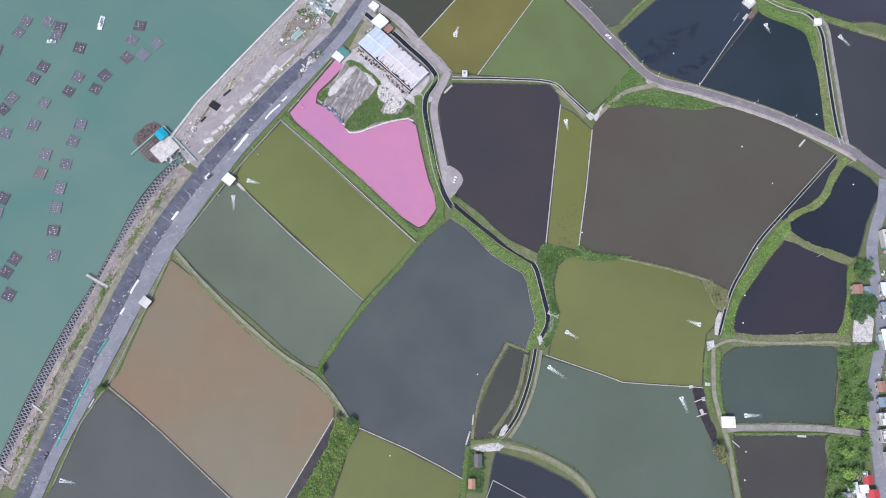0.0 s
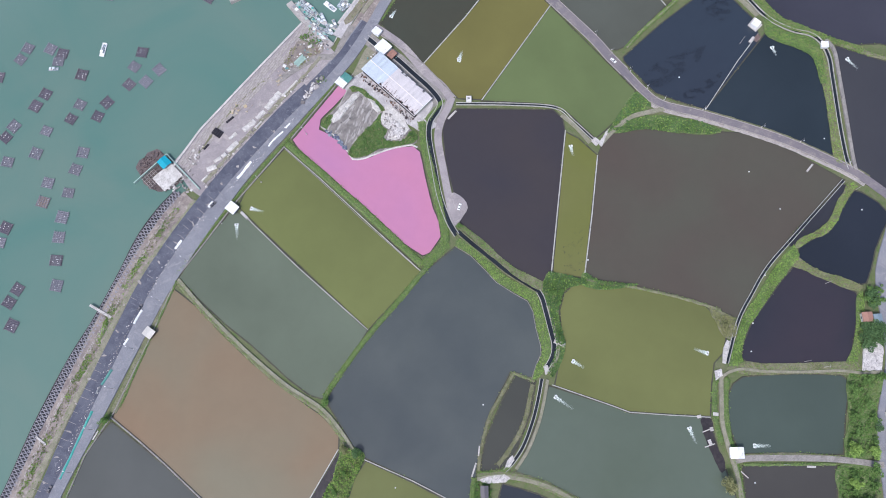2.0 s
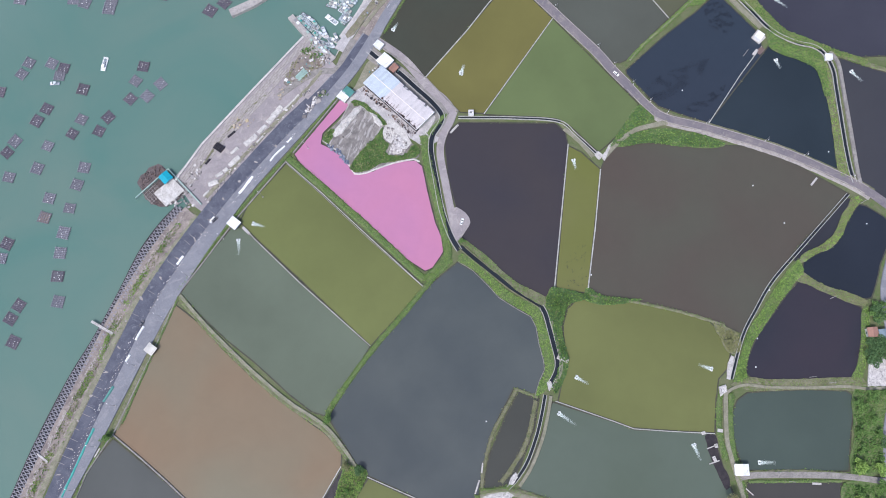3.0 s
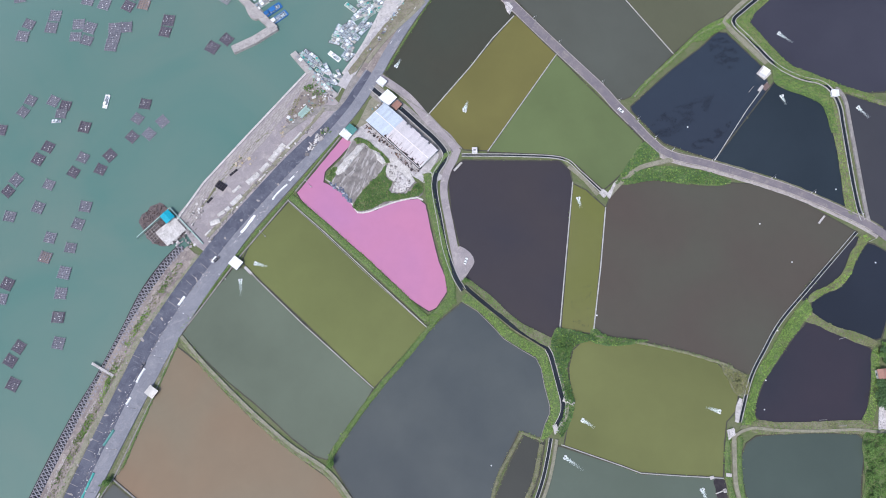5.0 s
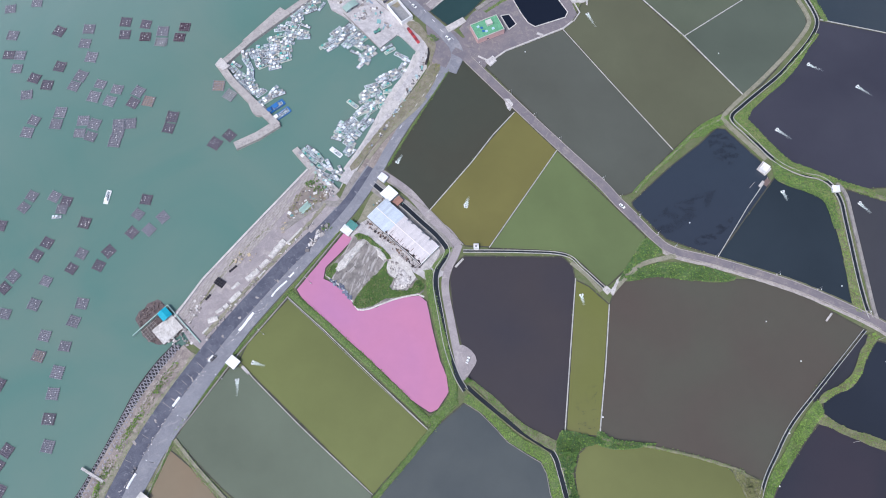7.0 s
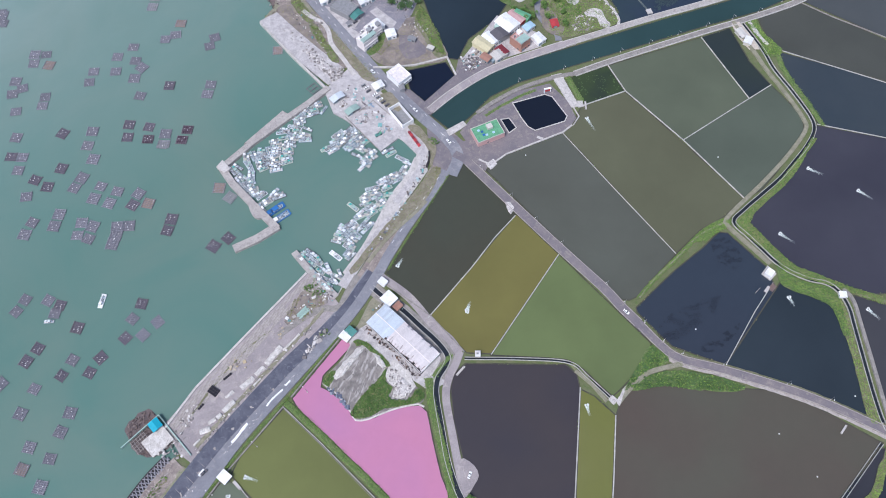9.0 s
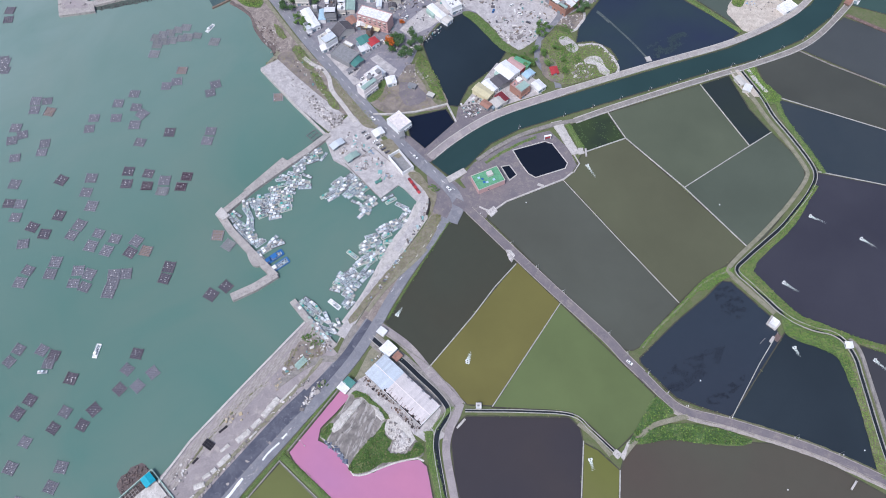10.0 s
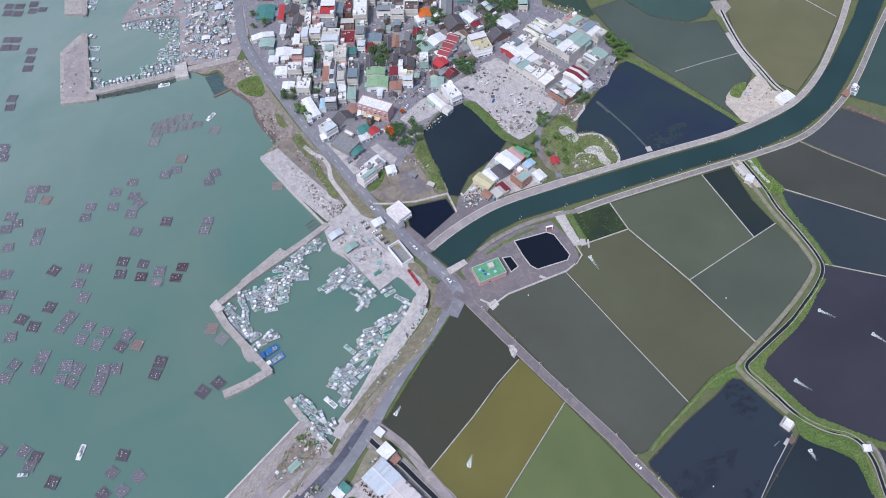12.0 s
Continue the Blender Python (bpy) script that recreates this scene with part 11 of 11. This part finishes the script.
clutter([(-173.4, 575.7), (-160.2, 568.5), (-146.2, 531.4), (-157.4, 526.7), (-152.6, 545.5), (-163.4, 555.5)], 90, palette_mat("brown_boulders", (96, 84, 80), (118, 106, 100), (80, 70, 70), (136, 124, 116)), 0.7, 2.4, -0.1, 38, "brown boulders on the foreshore", "boulders")

# ---- trees ----
def grove(ring, gap, kind, lo, hi):
    """Trees spread over a plot."""
    for x, y in spread(ring, gap, random.Random(len(ring) + int(gap * 10) + int(ring[0][0]))):
        tree(x, y, random.uniform(lo, hi), kind)


grove([(236.4, 47.9), (255.2, 47.9), (248.2, 26.7), (246.8, 4.1), (228.2, 2.8), (232.9, 23.4)], 9.0, "leaf", 0.7, 1.1)
grove([(223.2, -5.1), (244.4, -6.4), (238.9, -21.9), (230.7, -28.9), (222.3, -43.1), (216.6, -41.6), (221, -22.6)], 9.0, "leaf", 0.7, 1.1)
grove([(247.7, 78.8), (257.1, 78.7), (255.6, 68.1), (246.7, 66.4)], 4.5, "leaf_dark", 0.8, 1.1)
grove([(252.2, 102.2), (260.6, 104), (259.9, 91.3), (251.8, 91.3)], 4.5, "leaf", 0.7, 1.0)
grove([(-70.3, 5.2), (-60, 3.5), (-66.3, -13), (-75.7, -35.6), (-83.9, -38.8), (-73.2, -9.7)], 13.0, "leaf", 0.5, 0.9)
grove([(132.4, 663.5), (144.3, 655.3), (154.4, 635.9), (142.2, 621.5), (139.7, 640.2)], 6, "leaf", 0.9, 1.3)
grove([(-153.6, 595.6), (-141.4, 598.7), (-142.5, 584.9), (-150.1, 586.5)], 6, "leaf_dark", 0.8, 1.1)
grove([(-141, 580.7), (-132.9, 577.8), (-128, 562.9), (-135.6, 565.8)], 6, "leaf", 0.8, 1.1)
grove([(-57.5, 549), (-33.8, 558), (-29.8, 538.6), (-42.8, 528.4), (-57.1, 536.3)], 6, "leaf_dark", 0.8, 1.2)
grove([(-78.8, 646.4), (-63.4, 648.9), (-60.1, 628.4), (-75.3, 625.3)], 6, "leaf_dark", 0.9, 1.3)
grove([(-37.6, 661.9), (-30.8, 665.5), (-27, 646), (-33.7, 642.5)], 6, "leaf_dark", 0.8, 1.2)
grove([(0, 626.4), (13.8, 628.1), (11.9, 613.6), (1.8, 611.8)], 5, "leaf_dark", 1.0, 1.4)
grove([(28.9, 687.3), (42.2, 686.8), (41.5, 673.2), (29.3, 671.2)], 6, "leaf_dark", 0.9, 1.3)
grove([(21.7, 712.6), (60, 715.3), (56.3, 698.6), (23.9, 695.7)], 7, "leaf_dark", 0.9, 1.4)
grove([(-196.2, 701.6), (-188.1, 698), (-179.7, 682.9), (-190.3, 681.7)], 8, "leaf", 0.7, 1.1)
grove([(43.2, 524), (62.4, 532.8), (62.3, 514.3), (56.1, 511.5)], 7, "leaf", 0.8, 1.2)
grove([(69.3, 532.5), (88.6, 538.3), (85.5, 507.7), (71.6, 505.1)], 12, "leaf", 0.6, 1.1)
grove([(98.4, 587.4), (108.9, 594), (112.2, 580.1), (103.8, 570.3)], 6, "leaf_dark", 0.8, 1.2)
grove([(-131.1, 594.9), (-130.4, 642.1), (-130.5, 673.1), (-124.5, 634.4), (-122.7, 584.3)], 7, "leaf_dark", 0.7, 1.0)
thicket([(-193.3, 611.1), (-176, 614.1), (-172.6, 596.2), (-188.7, 596.8)], 0.3, 0.9, "leaf_olive", 0.6, 1.8)
grove([(66.7, 558.2), (78.9, 561.1), (75.4, 548.2), (68.1, 546.5)], 5, "leaf", 0.7, 1.0)
grove([(-21.9, 697.5), (-8.4, 697), (-11.3, 676.7), (-19.2, 681)], 7, "leaf_dark", 0.8, 1.2)
grove([(56.8, 109.3), (63.2, 107.8), (62.7, 93.8), (58.6, 97.5)], 5, "leaf", 0.5, 0.8)
for x, y, s, k in ((232, 6.1, 1.2, "leaf_bright"), (230.1, -13.5, 1.0, "leaf_bright"), (227.8, -25.7, 1.1, "leaf_bright"), (244.5, 4.1, 0.9, "leaf_bright"), (155.5, -12.9, 1.3, "leaf_olive"), (156.6, -15.5, 1.0, "leaf_olive"), (-81.8, 34, 0.9, "leaf"), (-62.7, 4.2, 0.9, "leaf_dark"), (-70.4, 7.5, 0.8, "leaf_olive"), (-56.8, 542.6, 1.3, "leaf_flame"), (-55.5, 545.1, 0.9, "leaf_flame"), (-218.1, 23.9, 0.8, "leaf"), (-216.2, 25.6, 0.7, "leaf"), (0.5, 145.8, 0.6, "leaf"), (163.7, 79, 0.6, "leaf_olive"), (-47.4, 567, 0.7, "leaf_flame")):
    tree(x, y, s, k)

# ---- works yard and pump houses on the far canal ----
house("flat", 3.2, 278.6, 573.5, 13.9, 9.7, 33.5, "white", "white", 2, "white concrete sluice house over a canal mouth", "sluice_house", True)
house("flat", 2.6, 339.7, 581.6, 5.6, 9.2, -30.7, "grey", "white", 2, "grey-roofed pump house beside a canal", "hut")
house("shed", 2.6, 331.5, 578, 4.1, 7.6, -43.5, "terracotta", "brown", 2, "brown pump shed beside a canal", "hut")
house("shed", 3.0, 223.6, 494, 5.2, 9, 25, "cream", "cream", 2, "cream-roofed shed beside a canal", "shed")
clutter([(246.1, 581.9), (254, 584), (255.5, 576.4), (247.1, 575.7)], 12, palette_mat("tarps_and_pipes", (206, 176, 110), (150, 178, 206), (176, 196, 214), (190, 170, 140), (214, 210, 206)), 0.8, 3.0, 0.4, 51, "blue tarps and yellow pipes in a works yard", "tarps")
bank_area([(234.1, 582), (242.2, 592.7), (251.4, 594.9), (246.3, 584.3), (240.9, 576.6)], "grass", 0.9, ("leaf", "leaf_bright", "leaf_olive"), 0.9, 0.8, "green weeds at the edge of a works yard")
yard_dice = random.Random(19)
for row in range(5):
    a, b = ((-259.5, 717.6), (-214.8, 717.4)), ((-246.1, 648.2), (-208.9, 648))
    t = row / 4
    p0, p1 = Vector(a[0]).lerp(Vector(b[0]), t), Vector(a[1]).lerp(Vector(b[1]), t)
    for k in range(6):
        q = p0.lerp(p1, (k + yard_dice.uniform(0.2, 0.8)) / 6) + Vector((0, yard_dice.uniform(-4, 4)))
        size = yard_dice.uniform(0.8, 1.05)
        copy_thing(BOATS[yard_dice.choice((2, 3, 3, 5, 6, 7))], pose(q.x, q.y, 0.62, 0, 0, 90 + yard_dice.gauss(0, 30)) @ Matrix.Diagonal((size, size * 1.15, 1, 1)))
for x, y, w, l, a, roof in ((-233, 668, 7, 5, 10, "white"), (-222, 690, 6, 8, 12, "grey"), (-246, 702, 8, 5, 8, "cream"), (-215, 662, 5, 6, 20, "white"), (-228, 712, 7, 6, 10, "ice")):
    house("shed", 3, x, y, w, l, a, roof, "grey", 2)

clutter([(-51.5, 592.3), (-24.3, 601.9), (-14.5, 580.8), (-33.9, 564.6), (-53.3, 568.5)], 46, SCRAP, 0.5, 2.4, 0.25, 61, "crates and scrap in a village yard")
clutter([(-176.3, 579.1), (-154.9, 565.1), (-147.1, 538.9), (-155.7, 531.7), (-162.6, 549)], 50, STONES, 0.4, 1.6, 0.25, 62, "pale stones on the foreshore", "rubble")
clutter([(-137.2, 535.5), (-124, 521), (-102, 488), (-106, 486), (-122.8, 507.5), (-138.6, 526.2)], 50, SCRAP, 0.4, 1.8, 0.36, 63, "scrap and boards beside the shore track")
clutter([(-124, 532), (-116, 527), (-109, 513), (-113, 510), (-122, 522)], 36, STONES, 0.5, 2.0, 0.4, 64, "pale slabs and boards beside the shore track", "slabs")
clutter([(-44.9, 523.7), (-34.4, 525.2), (-20, 500), (-24, 490), (-47.2, 511.7)], 80, STONES, 0.4, 1.6, 0.4, 65, "white stones and rubbish on an earth plot", "rubble", -0.1)
fish_pen = thing("fish_pen", pose(-114.2, 451.9, SEA, 0, 0, -45), "dark square timber fish pen in the water beside a quay", "fish pen")
for i in range(3):
    part("pole", Soup().rod((-4.2, -3.8 + 3.8 * i, 0.5), (4.2, -3.8 + 3.8 * i, 0.55), 0.22, 6), M["old_bamboo"], fish_pen)
    part("cross_pole", Soup().rod((-3.8 + 3.8 * i, -4.2, 0.8), (-3.8 + 3.8 * i, 4.2, 0.8), 0.22, 6), M["old_bamboo"], fish_pen)
    for j in range(3):
        part("stake", Soup().rod((-3.8 + 3.8 * i, -3.8 + 3.8 * j, -2), (-3.8 + 3.8 * i, -3.8 + 3.8 * j, 1.0), 0.16, 6), M["timber"], fish_pen)

for x, y, a, c in ((-4.6, 588.7, 30, "white"), (1.3, 585.8, 25, "dark"), (26.4, 600.3, 60, "white"), (35, 593, 60, "grey"), (53.5, 575.2, -30, "white"), (60, 565, -30, "dark"), (46.8, 585.7, 40, "white"), (-31.7, 595.2, 10, "white"), (-28.2, 586.7, 5, "dark"), (-21.8, 577.6, 20, "grey"), (-43.7, 574.9, 60, "white"), (-35.3, 602.3, 40, "blue")):
    car(x, y, a, c, 0.45)


for kind, soup in TUFTS.items():
    if soup.v:
        tagged(put("grass_tufts" if kind == "tuft" else "shrub_leaves", soup.mesh("tufts", M[kind])), "loose green tufts and leaves on the pond banks", "grass", kind="stuff")
